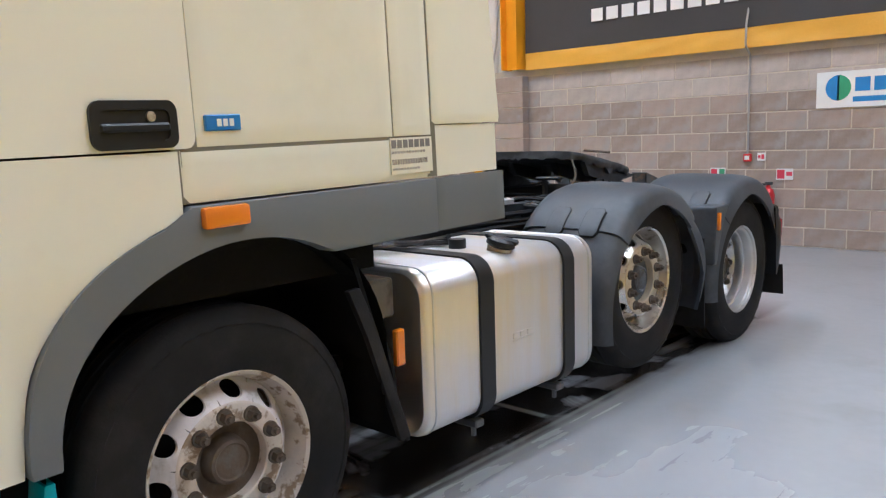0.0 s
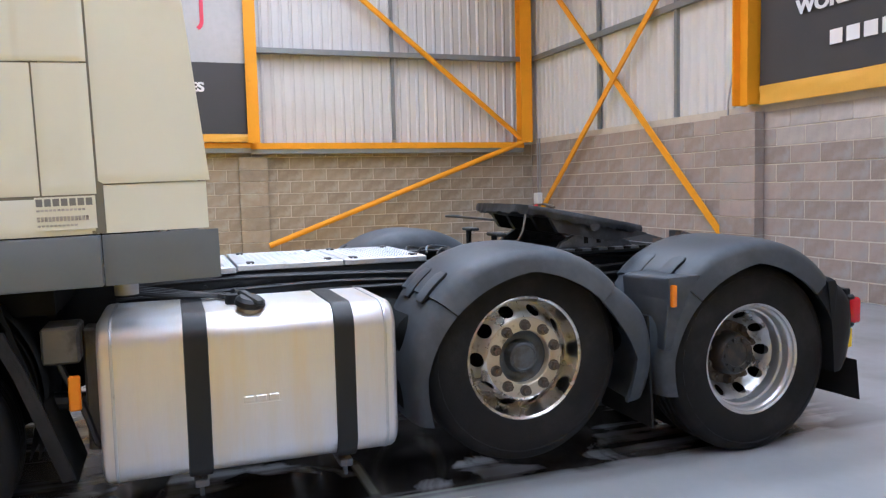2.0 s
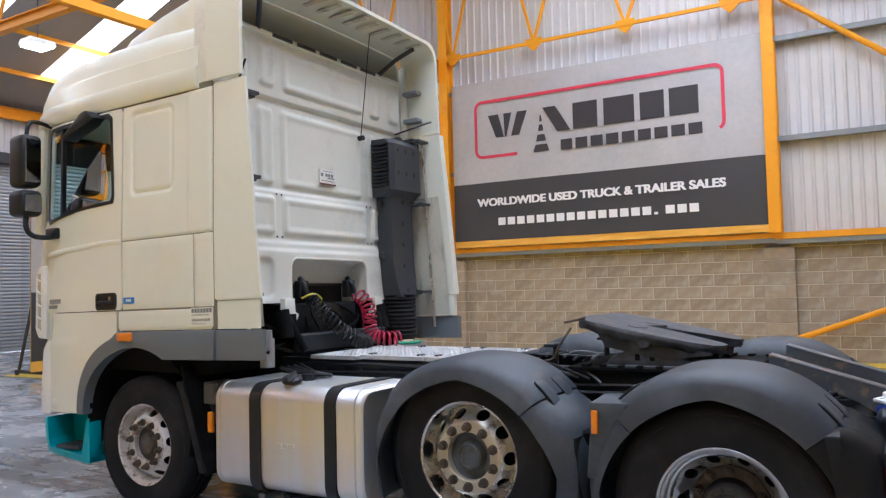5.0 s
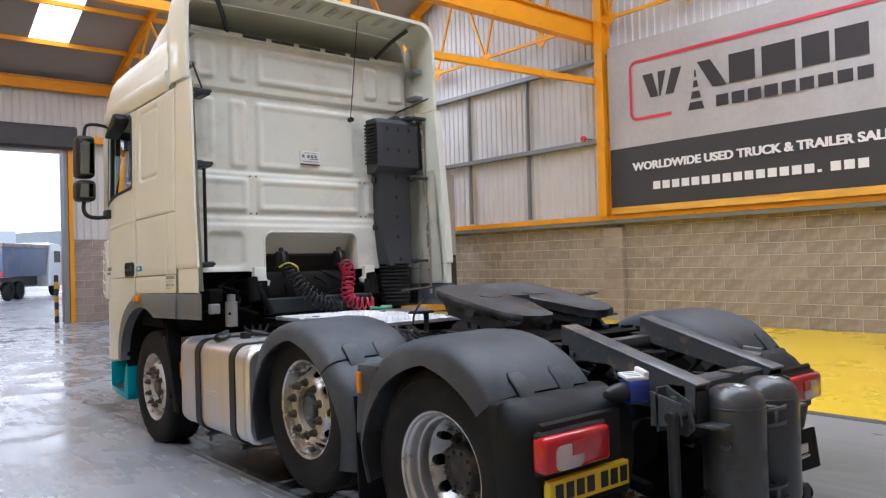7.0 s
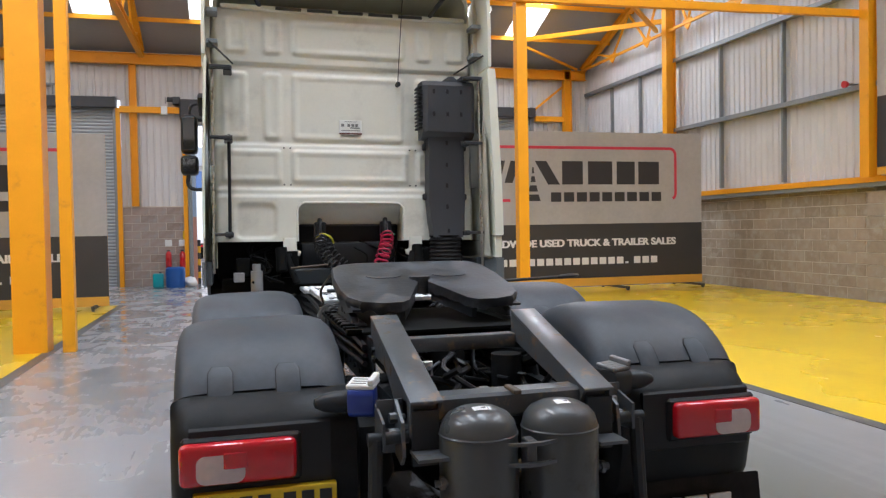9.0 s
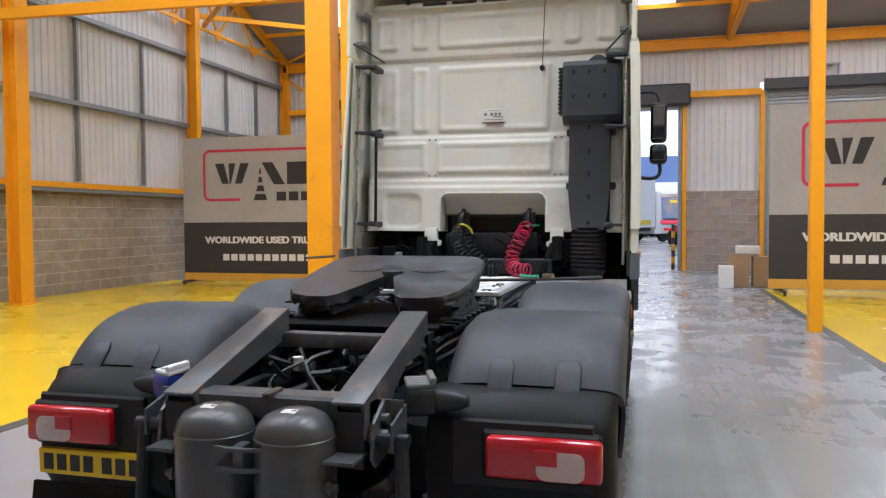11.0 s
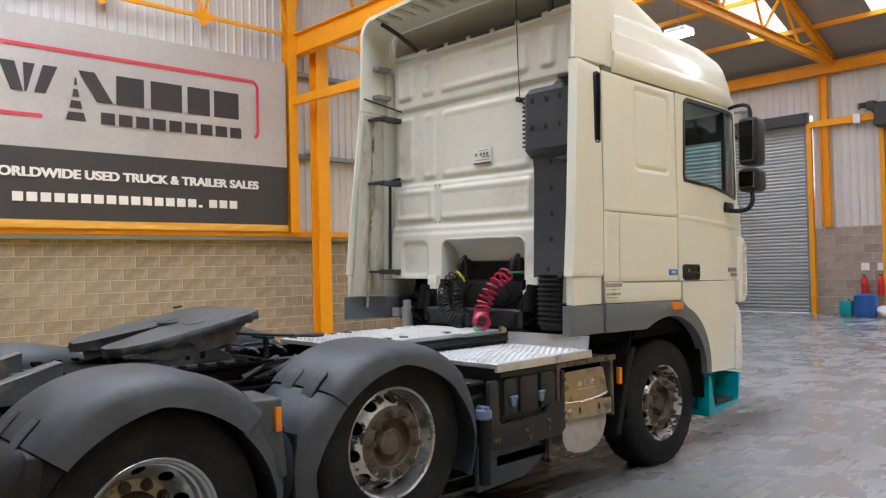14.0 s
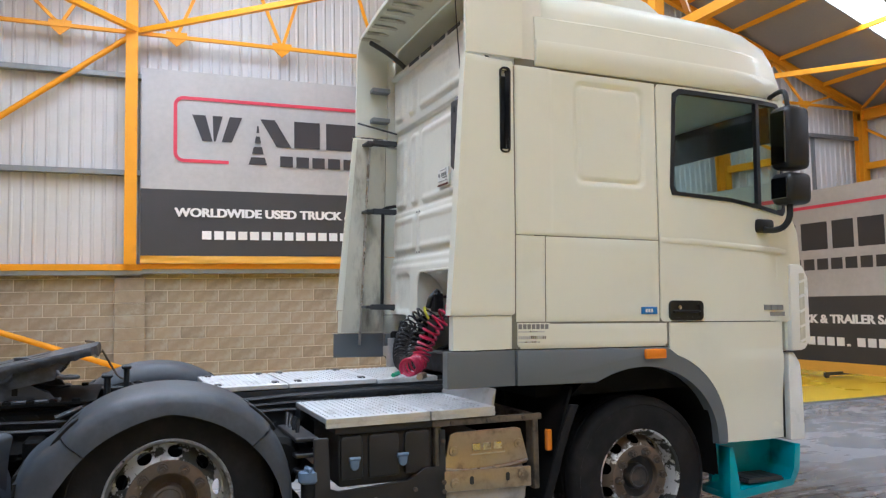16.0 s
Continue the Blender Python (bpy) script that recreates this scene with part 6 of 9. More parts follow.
def wheel(name, m, inset, label, face="rim_face", hub="rust", twin=False, disc="rim", barrel="rim"):
    t = new(name)
    t.empty_display_size = 0.2
    t.parent = truck
    t.matrix_basis = m
    t["label"] = label
    one("tyre", M["rubber"], t, tyre_mesh, label="black truck tyre")
    if twin:
        o = one("inner_tyre", M["rubber"], t, tyre_mesh, seg=40)
        o.location.x = -0.345
    bm = bmesh.new()
    if not inset:
        h = lambda r: 0.04 + 0.08 * ease((0.266 - r) / 0.068)
        lathe(bm, [(0.287, 0.118), (0.302, 0.128), (0.306, 0.137), (0.300, 0.141), (0.289, 0.133), (0.283, 0.11), (0.272, 0.075), (0.266, 0.04), (0.262, 0.03), (0.258, -0.11), (0.285, -0.13)], axis="x", seg=64)
        part("rim", bm, M[barrel], t, "worn steel rim")
        bm = bmesh.new()
        wheel_disc(bm, 0.025, 0.036, 0.198, 0.266, h, 10)
        part("wheel_disc", bm, M[disc], t)
        bm = bmesh.new()
        lathe(bm, [(0.199, h(0.199)), (0.196, 0.123), (0.191, 0.126), (0.137, 0.126), (0.132, 0.122), (0.128, 0.05)], axis="x", seg=48)
        part("bolt_face", bm, M[face], t, "dirty steel bolt face")
        bm = bmesh.new()
        lathe(bm, [(0.13, 0.085), (0.118, 0.072), (0.095, 0.066), (0.084, 0.068), (0.078, 0.10), (0.072, 0.116), (0.062, 0.121), (0.056, 0.116), (0.0, 0.119)], axis="x", seg=40)
        part("hub", bm, M[hub], t, "grimy wheel hub")
        nuts, hn, rn = 10, 0.126, 0.162
    else:
        h = lambda r: -0.085 + 0.085 * ease((r - 0.18) / 0.08)
        lathe(bm, [(0.287, 0.118), (0.302, 0.128), (0.306, 0.137), (0.300, 0.141), (0.29, 0.134), (0.286, 0.122), (0.275, 0.114), (0.271, 0.105), (0.271, 0.072), (0.268, 0.064), (0.258, 0.06), (0.255, 0.052), (0.255, 0.02), (0.2565, 0.006), (0.256, -0.06)], axis="x", seg=64)
        part("rim", bm, M[barrel], t, "deep silver steel rim")
        bm = bmesh.new()
        wheel_disc(bm, 0.025, 0.03, 0.178, 0.258, h, 10)
        part("wheel_disc", bm, M[disc], t)
        bm = bmesh.new()
        lathe(bm, [(0.18, -0.085), (0.177, -0.072), (0.17, -0.068), (0.125, -0.068), (0.122, -0.08)], axis="x", seg=48)
        part("bolt_face", bm, M[face], t, "dirty steel bolt face")
        bm = bmesh.new()
        lathe(bm, [(0.125, -0.08), (0.12, -0.03), (0.112, 0.01), (0.10, 0.022), (0.07, 0.022), (0.066, 0.014), (0.0, 0.014)], axis="x", seg=40)
        for k in range(10):
            a = 2 * math.pi * k / 10
            cyl(bm, (0.02, 0.086 * math.cos(a), 0.086 * math.sin(a)), (0.033, 0.086 * math.cos(a), 0.086 * math.sin(a)), 0.01, 6)
        part("hub", bm, M[hub], t, "rusty drive hub")
        nuts, hn, rn = 10, -0.068, 0.155
    bm0 = bmesh.new()
    cyl(bm0, (0, 0, 0), (0.01, 0, 0), 0.027, 14)
    cyl(bm0, (0.008, 0, 0), (0.036, 0, 0), 0.022, 6, 0.020)
    cyl(bm0, (0.03, 0, 0), (0.05, 0, 0), 0.0105, 8)
    bmesh.ops.recalc_face_normals(bm0, faces=bm0.faces)
    me = bpy.data.meshes.new("wheel_nut")
    bm0.to_mesh(me)
    bm0.free()
    for k in range(nuts):
        a = 2 * math.pi * (k + 0.5) / nuts
        o = link("wheel_nut", me, M["rust"], t)
        o.location = (hn, rn * math.cos(a), rn * math.sin(a))
    # backing drum behind the holes
    one("brake_drum", M["grime"], t, cyl, (-0.16, 0, 0), (-0.1 if inset else 0.0, 0, 0), 0.21, 32)
    return t


wheel("front_wheel", pose(-1.005, -0.062, 0.475, 0, 0, 180) @ pose(0, 0, 0, 8) @ FRONT_SIZE, False, "front wheel with black tyre and worn white rim", "worn_white", "rust", disc="wheel_white", barrel="worn_white")
wheel("front_wheel", pose(1.0, -0.02, 0.475, 20) @ FRONT_SIZE, False, "front wheel with black tyre and flaking brown rim", "flaky_face", "hub_dark", disc="flaky_worn", barrel="flaky")
wheel("lift_wheel", pose(-1.0, -2.755, 0.635, 0, 0, 180), False, "raised middle wheel with beige bolt face and silver rim", "rim_face", "hub_grey", disc="chrome", barrel="chrome")
wheel("lift_wheel", pose(1.0, -2.755, 0.635, 10), False, "raised middle wheel with flaking dirty rim", "flaky_face", "rust", disc="flaky")
wheel("drive_wheel", pose(-1.03, -4.09, 0.505, 0, 0, 180), True, "twin drive wheel with deep silver rim and dirty disc", "rust", "hub_dark", True, "rim", "rim_clean")
wheel("drive_wheel", pose(1.03, -4.09, 0.505, 14), True, "twin drive wheel with deep silver rim", "rim_face", "rust", True, "rim_clean", "rim_clean")

# ---------------------------------------------------------------- chassis
ch = new("chassis")
ch.parent = truck
ch["label"] = "dark grey ladder chassis with grimy running gear"
for s, _ in sides:
    bm = bmesh.new()
    prism(bm, [(s * 0.40, 0.80), (s * 0.40, 1.06), (s * 0.32, 1.06), (s * 0.32, 1.05), (s * 0.39, 1.05), (s * 0.39, 0.81), (s * 0.32, 0.81), (s * 0.32, 0.80)], "y", -4.25, 1.1)
    box(bm, *sorted((s * 0.33, s * 0.385)), -4.95, -4.25, 0.80, 0.86)
    part("side_rail", bm, M["chassis"], ch)
    for k in range(20):
        y = -1.0 - k * 0.16
        for z in (0.86, 0.99):
            bm = bmesh.new()
            cyl(bm, (s * 0.398, y, z), (s * 0.412, y, z), 0.013, 6)
            part("rail_bolt", bm, M["chassis"], ch)
    # pipes and cables on the rail
    bm = bmesh.new()
    for k, (z, r) in enumerate(((1.02, 0.016), (0.97, 0.012), (0.93, 0.014))):
        tube(bm, smooth_path([(s * 0.43, y, z + 0.015 * math.sin(3 * y + k)) for y in (-4.2, -3.9, -3.2, -2.6, -2.0, -1.4, -0.9)], 3), r, 6)
    part("pipe_run", bm, M["hose_black"], ch)
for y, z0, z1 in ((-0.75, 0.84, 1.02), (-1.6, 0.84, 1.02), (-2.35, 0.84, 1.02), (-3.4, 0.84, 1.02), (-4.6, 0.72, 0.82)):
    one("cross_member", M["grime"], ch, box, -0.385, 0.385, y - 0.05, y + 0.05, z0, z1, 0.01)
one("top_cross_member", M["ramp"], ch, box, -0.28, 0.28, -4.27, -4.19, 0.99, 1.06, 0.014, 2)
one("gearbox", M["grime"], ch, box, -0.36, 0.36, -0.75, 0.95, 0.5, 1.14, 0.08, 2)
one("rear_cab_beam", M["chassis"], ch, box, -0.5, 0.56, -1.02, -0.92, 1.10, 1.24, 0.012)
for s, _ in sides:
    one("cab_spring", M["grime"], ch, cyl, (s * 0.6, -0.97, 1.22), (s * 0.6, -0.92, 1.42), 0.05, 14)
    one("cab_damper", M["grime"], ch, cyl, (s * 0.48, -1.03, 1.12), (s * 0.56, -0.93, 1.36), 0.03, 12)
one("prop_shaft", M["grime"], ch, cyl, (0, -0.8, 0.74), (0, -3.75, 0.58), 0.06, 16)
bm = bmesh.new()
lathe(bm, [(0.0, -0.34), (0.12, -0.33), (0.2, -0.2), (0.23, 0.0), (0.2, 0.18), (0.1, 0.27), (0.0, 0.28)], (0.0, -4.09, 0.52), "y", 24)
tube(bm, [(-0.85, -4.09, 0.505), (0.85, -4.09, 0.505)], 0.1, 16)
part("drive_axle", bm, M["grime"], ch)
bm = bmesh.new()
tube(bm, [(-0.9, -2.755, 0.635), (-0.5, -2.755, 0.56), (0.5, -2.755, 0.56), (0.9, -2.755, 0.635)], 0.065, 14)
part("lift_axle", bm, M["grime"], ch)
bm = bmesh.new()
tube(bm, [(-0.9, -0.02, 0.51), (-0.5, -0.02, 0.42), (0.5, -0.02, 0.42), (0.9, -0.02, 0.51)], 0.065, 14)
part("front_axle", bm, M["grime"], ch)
for s, _ in sides:
    for y in (-4.5, -3.72):
        bm = bmesh.new()
        lathe(bm, [(0.0, 0.5), (0.11, 0.5), (0.135, 0.56), (0.125, 0.62), (0.14, 0.68), (0.11, 0.76), (0.0, 0.77)], (s * 0.5, y, 0), "z", 20)
        part("air_spring", bm, M["rubber"], ch)
    bm = bmesh.new()
    tube(bm, [(s * 0.43, -4.75, 0.42), (s * 0.43, -3.5, 0.62)], 0.035, 8)
    part("control_arm", bm, M["grime"], ch)
    bm = bmesh.new()
    tube(bm, [(s * 0.36, -4.0, 0.72), (s * 0.06, -3.72, 0.86)], 0.03, 8)
    tube(bm, [(s * 0.34, -4.45, 0.98), (s * 0.1, -4.1, 0.8)], 0.03, 8)
    part("wishbone", bm, M["grime"], ch)
one("axle_head", M["grime"], ch, lathe, [(0.0, 0.98), (0.075, 0.98), (0.09, 0.94), (0.09, 0.8), (0.14, 0.7)], (0.0, -4.05, 0), "z", 20)
# dark cylinders added across the frame to block light between tank and lifted axle
for s, _ in sides:
    for z in (0.50, 0.76):
        bm = bmesh.new()
        lathe(bm, [(0.0, -0.33), (0.09, -0.32), (0.12, -0.28), (0.12, 0.28), (0.09, 0.32), (0.0, 0.33)], (s * 0.72, -2.26 if s < 0 else -2.2, z), "x", 20)
        part("air_reservoir", bm, M["grime"], ch)
# small lines between the rails
bm = bmesh.new()
rnd = random.Random(4)
for k in range(12):
    x0, y0 = rnd.uniform(-0.33, 0.33), rnd.uniform(-4.6, -4.2)
    pts = [(x0 + rnd.uniform(-0.08, 0.08), y0 + 0.13 * i, 0.88 + rnd.uniform(-0.06, 0.1)) for i in range(6)]
    tube(bm, smooth_path(pts, 3), rnd.choice((0.008, 0.012, 0.016)), 6)
part("brake_line", bm, M["hose_black"], ch)["kind"] = "stuff"
one("fuel_filter", M["black_plastic"], ch, cyl, (0.2, -4.35, 0.8), (0.2, -4.35, 0.98), 0.07, 16)
one("clear_bottle", M["white_plastic"], ch, cyl, (-0.17, -4.33, 0.9), (-0.17, -4.33, 0.96), 0.025, 12)

# sloping guide ramps at the tail
for s, _ in sides:
    bm = bmesh.new()
    prism(bm, [(-4.2, 1.165), (-5.0, 0.935), (-5.0, 0.922), (-4.2, 1.15)], "x", s * 0.278, s * 0.402, 0.004)
    prism(bm, [(-4.2, 1.155), (-4.99, 0.927), (-4.985, 0.80), (-4.80, 0.82), (-4.62, 0.93), (-4.5, 0.985), (-4.3, 0.99), (-4.2, 0.96)], "x", s * 0.388, s * 0.40)
    prism(bm, [(-4.2, 1.155), (-4.99, 0.927), (-4.95, 0.87), (-4.2, 1.03)], "x", s * 0.28, s * 0.292)
    box(bm, *sorted((s * 0.282, s * 0.398)), -4.212, -4.2, 0.98, 1.157)
    part("guide_ramp", bm, M["ramp"], ch, "worn grey guide ramp with rust")
    for y, z in ((-4.28, 1.02), (-4.28, 0.98), (-4.9, 0.86), (-4.94, 0.83)):
        bm = bmesh.new()
        cyl(bm, (s * 0.40, y, z), (s * 0.414, y, z), 0.013, 6)
        part("ramp_bolt", bm, M["ramp"], ch)
    bm = bmesh.new()
    prism(bm, [(-4.86, 0.92), (-4.98, 0.86), (-5.0, 0.74), (-4.96, 0.70), (-4.84, 0.72), (-4.82, 0.86)], "x", s * 0.42, s * 0.432)
    box(bm, *sorted((s * 0.40, s * 0.50)), -4.86, -4.85, 0.72, 0.92)
    cyl(bm, (s * 0.42, -4.93, 0.8), (s * 0.47, -4.93, 0.8), 0.03, 10)
    cyl(bm, (s * 0.43, -4.9, 0.86), (s * 0.46, -4.9, 0.86), 0.02, 8)
    prism(bm, [(-4.82, 0.9), (-4.98, 0.86), (-4.98, 0.76), (-4.82, 0.74)], "x", s * 0.49, s * 0.50)
    part("ramp_bracket", bm, M["ramp"], ch)
    bm = bmesh.new()
    tube(bm, [(s * 0.52, -4.95, 0.80), (s * 0.54, -4.97, 0.25)], 0.027, 10)
    tube(bm, [(s * 0.40, -4.95, 0.80), (s * 0.55, -4.95, 0.80)], 0.024, 12)
    box(bm, *sorted((s * 0.50, s * 0.59)), -5.03, -4.91, 0.18, 0.30, 0.012)
    part("roll_bar_link", bm, M["chassis"], ch)
    bm = bmesh.new()
    lathe(bm, [(0.0, -0.72), (0.018, -0.715), (0.034, -0.68), (0.042, -0.635), (0.042, -0.54), (0.0, -0.54)], (0, -4.74, 0.90), "x", 18)
    tp = part("bump_stop", bm, M["chassis"], ch)
    if s > 0:
        tp.matrix_basis = pose(0, -9.48, 0, 0, 0, 180)
one("rear_cross_tube", M["grime"], ch, cyl, (-0.62, -4.98, 0.24), (0.62, -4.98, 0.24), 0.045, 14)
one("rear_cross_member", M["ramp"], ch, box, -0.40, 0.40, -4.95, -4.83, 0.84, 0.935, 0.012)
one("tow_pin", M["rust"], ch, box, 0.0, 0.03, -4.985, -4.87, 0.93, 0.948, 0.004)

M["tank_grey"] = mat("grey_tank_paint", (0.068, 0.072, 0.074), 0.3, 0.1, 0.1, 4, bump=0.04, dirt=(0.05, 0.045, 0.04), amount=0.2, dscale=4, coat=0.2)
# two upright air tanks at the very back
at = new("air_tanks")
at.parent = truck
at["label"] = "pair of upright dark grey air tanks"
for x in (-0.16, 0.157):
    bm = bmesh.new()
    prof = [(0.0, 0.25), (0.085, 0.262), (0.128, 0.3), (0.143, 0.35), (0.143, 0.80), (0.141, 0.828), (0.132, 0.86), (0.11, 0.887), (0.072, 0.906), (0.03, 0.914), (0.0, 0.915)]
    lathe(bm, prof, (x, -5.035, 0), "z", 40)
    tk = part("air_tank", bm, M["tank_grey"], at)
    bm = bmesh.new()
    loft(bm, [[(x - 0.004 + dx, -5.072 + dy, 0.9165 - 2.0 * (dx * dx + (dy - 0.037) ** 2)) for dx in (-0.027, 0.0, 0.027)] for dy in (-0.018, 0.018)], False, False)
    part("tank_label", bm, M["white_plastic"], tk)
    bm = bmesh.new()
    lathe(bm, [(0.1425, 0.812), (0.145, 0.814), (0.145, 0.818), (0.1415, 0.822)], (x, -5.035, 0), "z", 40)
    part("weld_seam", bm, M["tank_grey"], tk)
    bm = bmesh.new()
    d = 1 if x > 0 else -1
    cyl(bm, (x + d * 0.125, -5.08, 0.66), (x + d * 0.175, -5.08, 0.66), 0.014, 8)
    cyl(bm, (x + d * 0.142, -5.08, 0.66), (x + d * 0.158, -5.08, 0.66), 0.024, 6)
    part("drain_valve", bm, M["ramp"], tk)
for z in (0.40, 0.76):
    bm = bmesh.new()
    box(bm, -0.02, 0.018, -5.16, -5.1, z - 0.045, z + 0.045, 0.004)
    prism(bm, [(-0.11, -5.155), (-0.03, -5.185), (0.03, -5.185), (0.11, -5.155), (0.03, -5.165), (-0.03, -5.165)], "z", z + 0.03, z + 0.042)
    prism(bm, [(-0.11, -5.155), (-0.03, -5.185), (0.03, -5.185), (0.11, -5.155), (0.03, -5.165), (-0.03, -5.165)], "z", z - 0.042, z - 0.03)
    part("tank_clamp", bm, M["ramp"], at)
for x in (-0.40, 0.29):
    bm = bmesh.new()
    box(bm, x, x + 0.11, -5.11, -4.97, 0.745, 0.757)
    part("tank_bracket", bm, M["ramp"], at)
    bm = bmesh.new()
    box(bm, x + 0.005, x + 0.105, -4.995, -4.97, 0.70, 0.90)
    part("ramp_end_plate", bm, M["chassis"], at)
M["valve_cap"] = mat("dull_valve_cap", (0.2, 0.2, 0.2), 0.5, 0.2, 0.15, 8)
# height valves with white covers on both sides, one in a blue cap
for s, _ in sides:
    bm = bmesh.new()
    prism(bm, [(-0.055, 0.85), (-0.03, 0.83), (0.03, 0.83), (0.055, 0.85), (0.06, 0.93), (0.05, 0.955), (-0.05, 0.955), (-0.06, 0.93)], "x", -0.06, 0.06, 0.008)
    bmesh.ops.transform(bm, matrix=pose(s * 0.535, -4.76, 0.0, 0, 0, s * 20) @ pose(0, 0, 0.13) @ Matrix.Diagonal((0.85, 0.85, 0.86, 1)), verts=bm.verts)
    part("air_canister", bm, M["blue_can" if s < 0 else "chassis"], ch, "blue air canister" if s < 0 else "")
    bm = bmesh.new()
    box(bm, -0.055, 0.055, -0.05, 0.05, 0.0, 0.018, 0.004)
    box(bm, 0.03, 0.055, -0.05, 0.05, 0.016, 0.04, 0.004)
    bmesh.ops.transform(bm, matrix=pose(s * 0.53, -4.75, 0.957, 8, 0, s * 25), verts=bm.verts)
    part("canister_cover", bm, M["white_plastic" if s < 0 else "valve_cap"], ch, "white cover with marks" if s < 0 else "")
    for k in range(3):
        bm = bmesh.new()
        box(bm, -0.04, 0.02, -0.03 + 0.025 * k, -0.022 + 0.025 * k, 0.018, 0.0195)
        bmesh.ops.transform(bm, matrix=pose(s * 0.53, -4.75, 0.957, 8, 0, s * 25), verts=bm.verts)
        part("cover_bar", bm, M["grey_ink"], ch)

# ---------------------------------------------------------------- coupling plate
fw = new("coupling_plate")
fw.parent = truck
fw["label"] = "greasy black coupling plate tilted on its pedestal"
TILT = 11.0
top = [(-0.40, 0.0), (-0.30, 0.03), (0.30, 0.03), (0.40, 0.0), (0.455, -0.08), (0.475, -0.3), (0.475, -0.56), (0.455, -0.70), (0.40, -0.79), (0.30, -0.83), (0.20, -0.83), (0.155, -0.79), (0.03, -0.45), (0.045, -0.39), (0.03, -0.35), (-0.03, -0.35), (-0.045, -0.39), (-0.03, -0.45), (-0.155, -0.79), (-0.20, -0.83), (-0.30, -0.83), (-0.40, -0.79), (-0.455, -0.70), (-0.475, -0.56), (-0.475, -0.3), (-0.455, -0.08)]
edge = []
rnd = random.Random(12)
for (x0, y0), (x1, y1) in zip(top, top[1:] + top[:1]):
    n = max(1, int(math.hypot(x1 - x0, y1 - y0) / 0.025))
    edge += [(x0 + (x1 - x0) * k / n, y0 + (y1 - y0) * k / n) for k in range(n)]
bm = bmesh.new()
rows = [[] for _ in range(4)]
for x, y in edge:
    j = rnd.uniform(-0.5, 1.0)
    rows[0].append((x * 0.985, y, 0.0))
    rows[1].append((x * (1 + 0.004 * j), y - 0.004 * j, -0.012 - 0.004 * j))
    rows[2].append((x * (1 + 0.008 * j), y - 0.008 * j, -0.028))
    rows[3].append((x * (0.975 + 0.012 * j), y, -0.045 - 0.022 * max(j, 0)))
loft(bm, rows)
for sx in (-1, 1):
    prism(bm, [(sx * 0.19 + 0.10 * math.cos(radians(a)), -0.30 + 0.055 * math.sin(radians(a))) for a in range(0, 360, 20)], "z", -0.002, 0.003)
pl = part("top_plate", bm, M["greasy"], fw)
pl.matrix_basis = pose(0.0, -3.14, 1.355, TILT, 0, 0)
for s, _ in sides:
    bm = bmesh.new()
    prism(bm, [(-0.12, -0.04), (-0.2, -0.13), (-0.55, -0.13), (-0.8, -0.05), (-0.8, -0.04)], "x", s * 0.40, s * 0.44)
    prism(bm, [(-0.12, -0.04), (-0.2, -0.13), (-0.55, -0.13), (-0.8, -0.05), (-0.8, -0.04)], "x", s * 0.16, s * 0.2)
    rb = part("plate_rib", bm, M["greasy"], fw)
    rb.matrix_basis = pose(0.0, -3.14, 1.355, TILT, 0, 0)
    bm = bmesh.new()
    prism(bm, [(-3.30, 1.075), (-3.34, 1.13), (-3.43, 1.16), (-3.49, 1.25), (-3.60, 1.25), (-3.64, 1.17), (-3.80, 1.12), (-3.84, 1.075)], "x", s * 0.395, s * 0.435, 0.008)
    box(bm, *sorted((s * 0.36, s * 0.48)), -3.86, -3.28, 1.07, 1.09, 0.006)
    part("pedestal", bm, M["greasy"], fw)
    one("pivot_pin", M["greasy"], fw, cyl, (s * 0.36, -3.545, 1.225), (s * 0.465, -3.545, 1.225), 0.036, 16)
    # thin dark slabs laid on the pedestal in place of shaded openings
    for yy in (-3.50, -3.585):
        one("pedestal_slot", M["grime"], fw, box, *sorted((s * 0.434, s * 0.4365)), yy - 0.014, yy + 0.014, 1.115, 1.175)
    bm = bmesh.new()
    bar(bm, (s * 0.06, -3.58, 1.205), (s * 0.19, -3.91, 1.135), 0.03, 0.07)
    part("guide_lip", bm, M["greasy"], fw)
one("jaw", M["greasy"], fw, cyl, (0, -3.5, 1.2), (0, -3.5, 1.295), 0.06, 18)
bm = bmesh.new()
for k in range(9):
    y = -3.2 - k * 0.11
    for s in (-1, 1):
        box(bm, s * 0.46 - 0.035, s * 0.46 + 0.035, y - 0.02, y + 0.02, 1.062, 1.09)
box(bm, -0.5, 0.5, -4.1, -3.1, 1.062, 1.075)
part("base_plate", bm, M["grime"], fw)
bm = bmesh.new()
tube(bm, smooth_path([(0.4, -3.3, 1.235), (0.7, -3.27, 1.24), (0.95, -3.23, 1.245), (0.99, -3.2, 1.248), (1.07, -3.16, 1.25), (1.1, -3.19, 1.25), (1.08, -3.23, 1.25), (1.0, -3.25, 1.248), (0.95, -3.235, 1.245)], 4), 0.009, 8)
part("release_handle", bm, M["dark_steel"], fw)
bm = bmesh.new()
tube(bm, [(-0.47, -3.2, 1.36), (-0.68, -3.16, 1.345)], 0.008, 6)
tube(bm, smooth_path([(-0.44, -3.1, 1.3), (-0.5, -3.05, 1.2), (-0.48, -3.0, 1.12), (-0.5, -2.95, 1.1)], 3), 0.007, 6)
part("lock_chain", bm, M["rust"], fw)
rnd = random.Random(31)
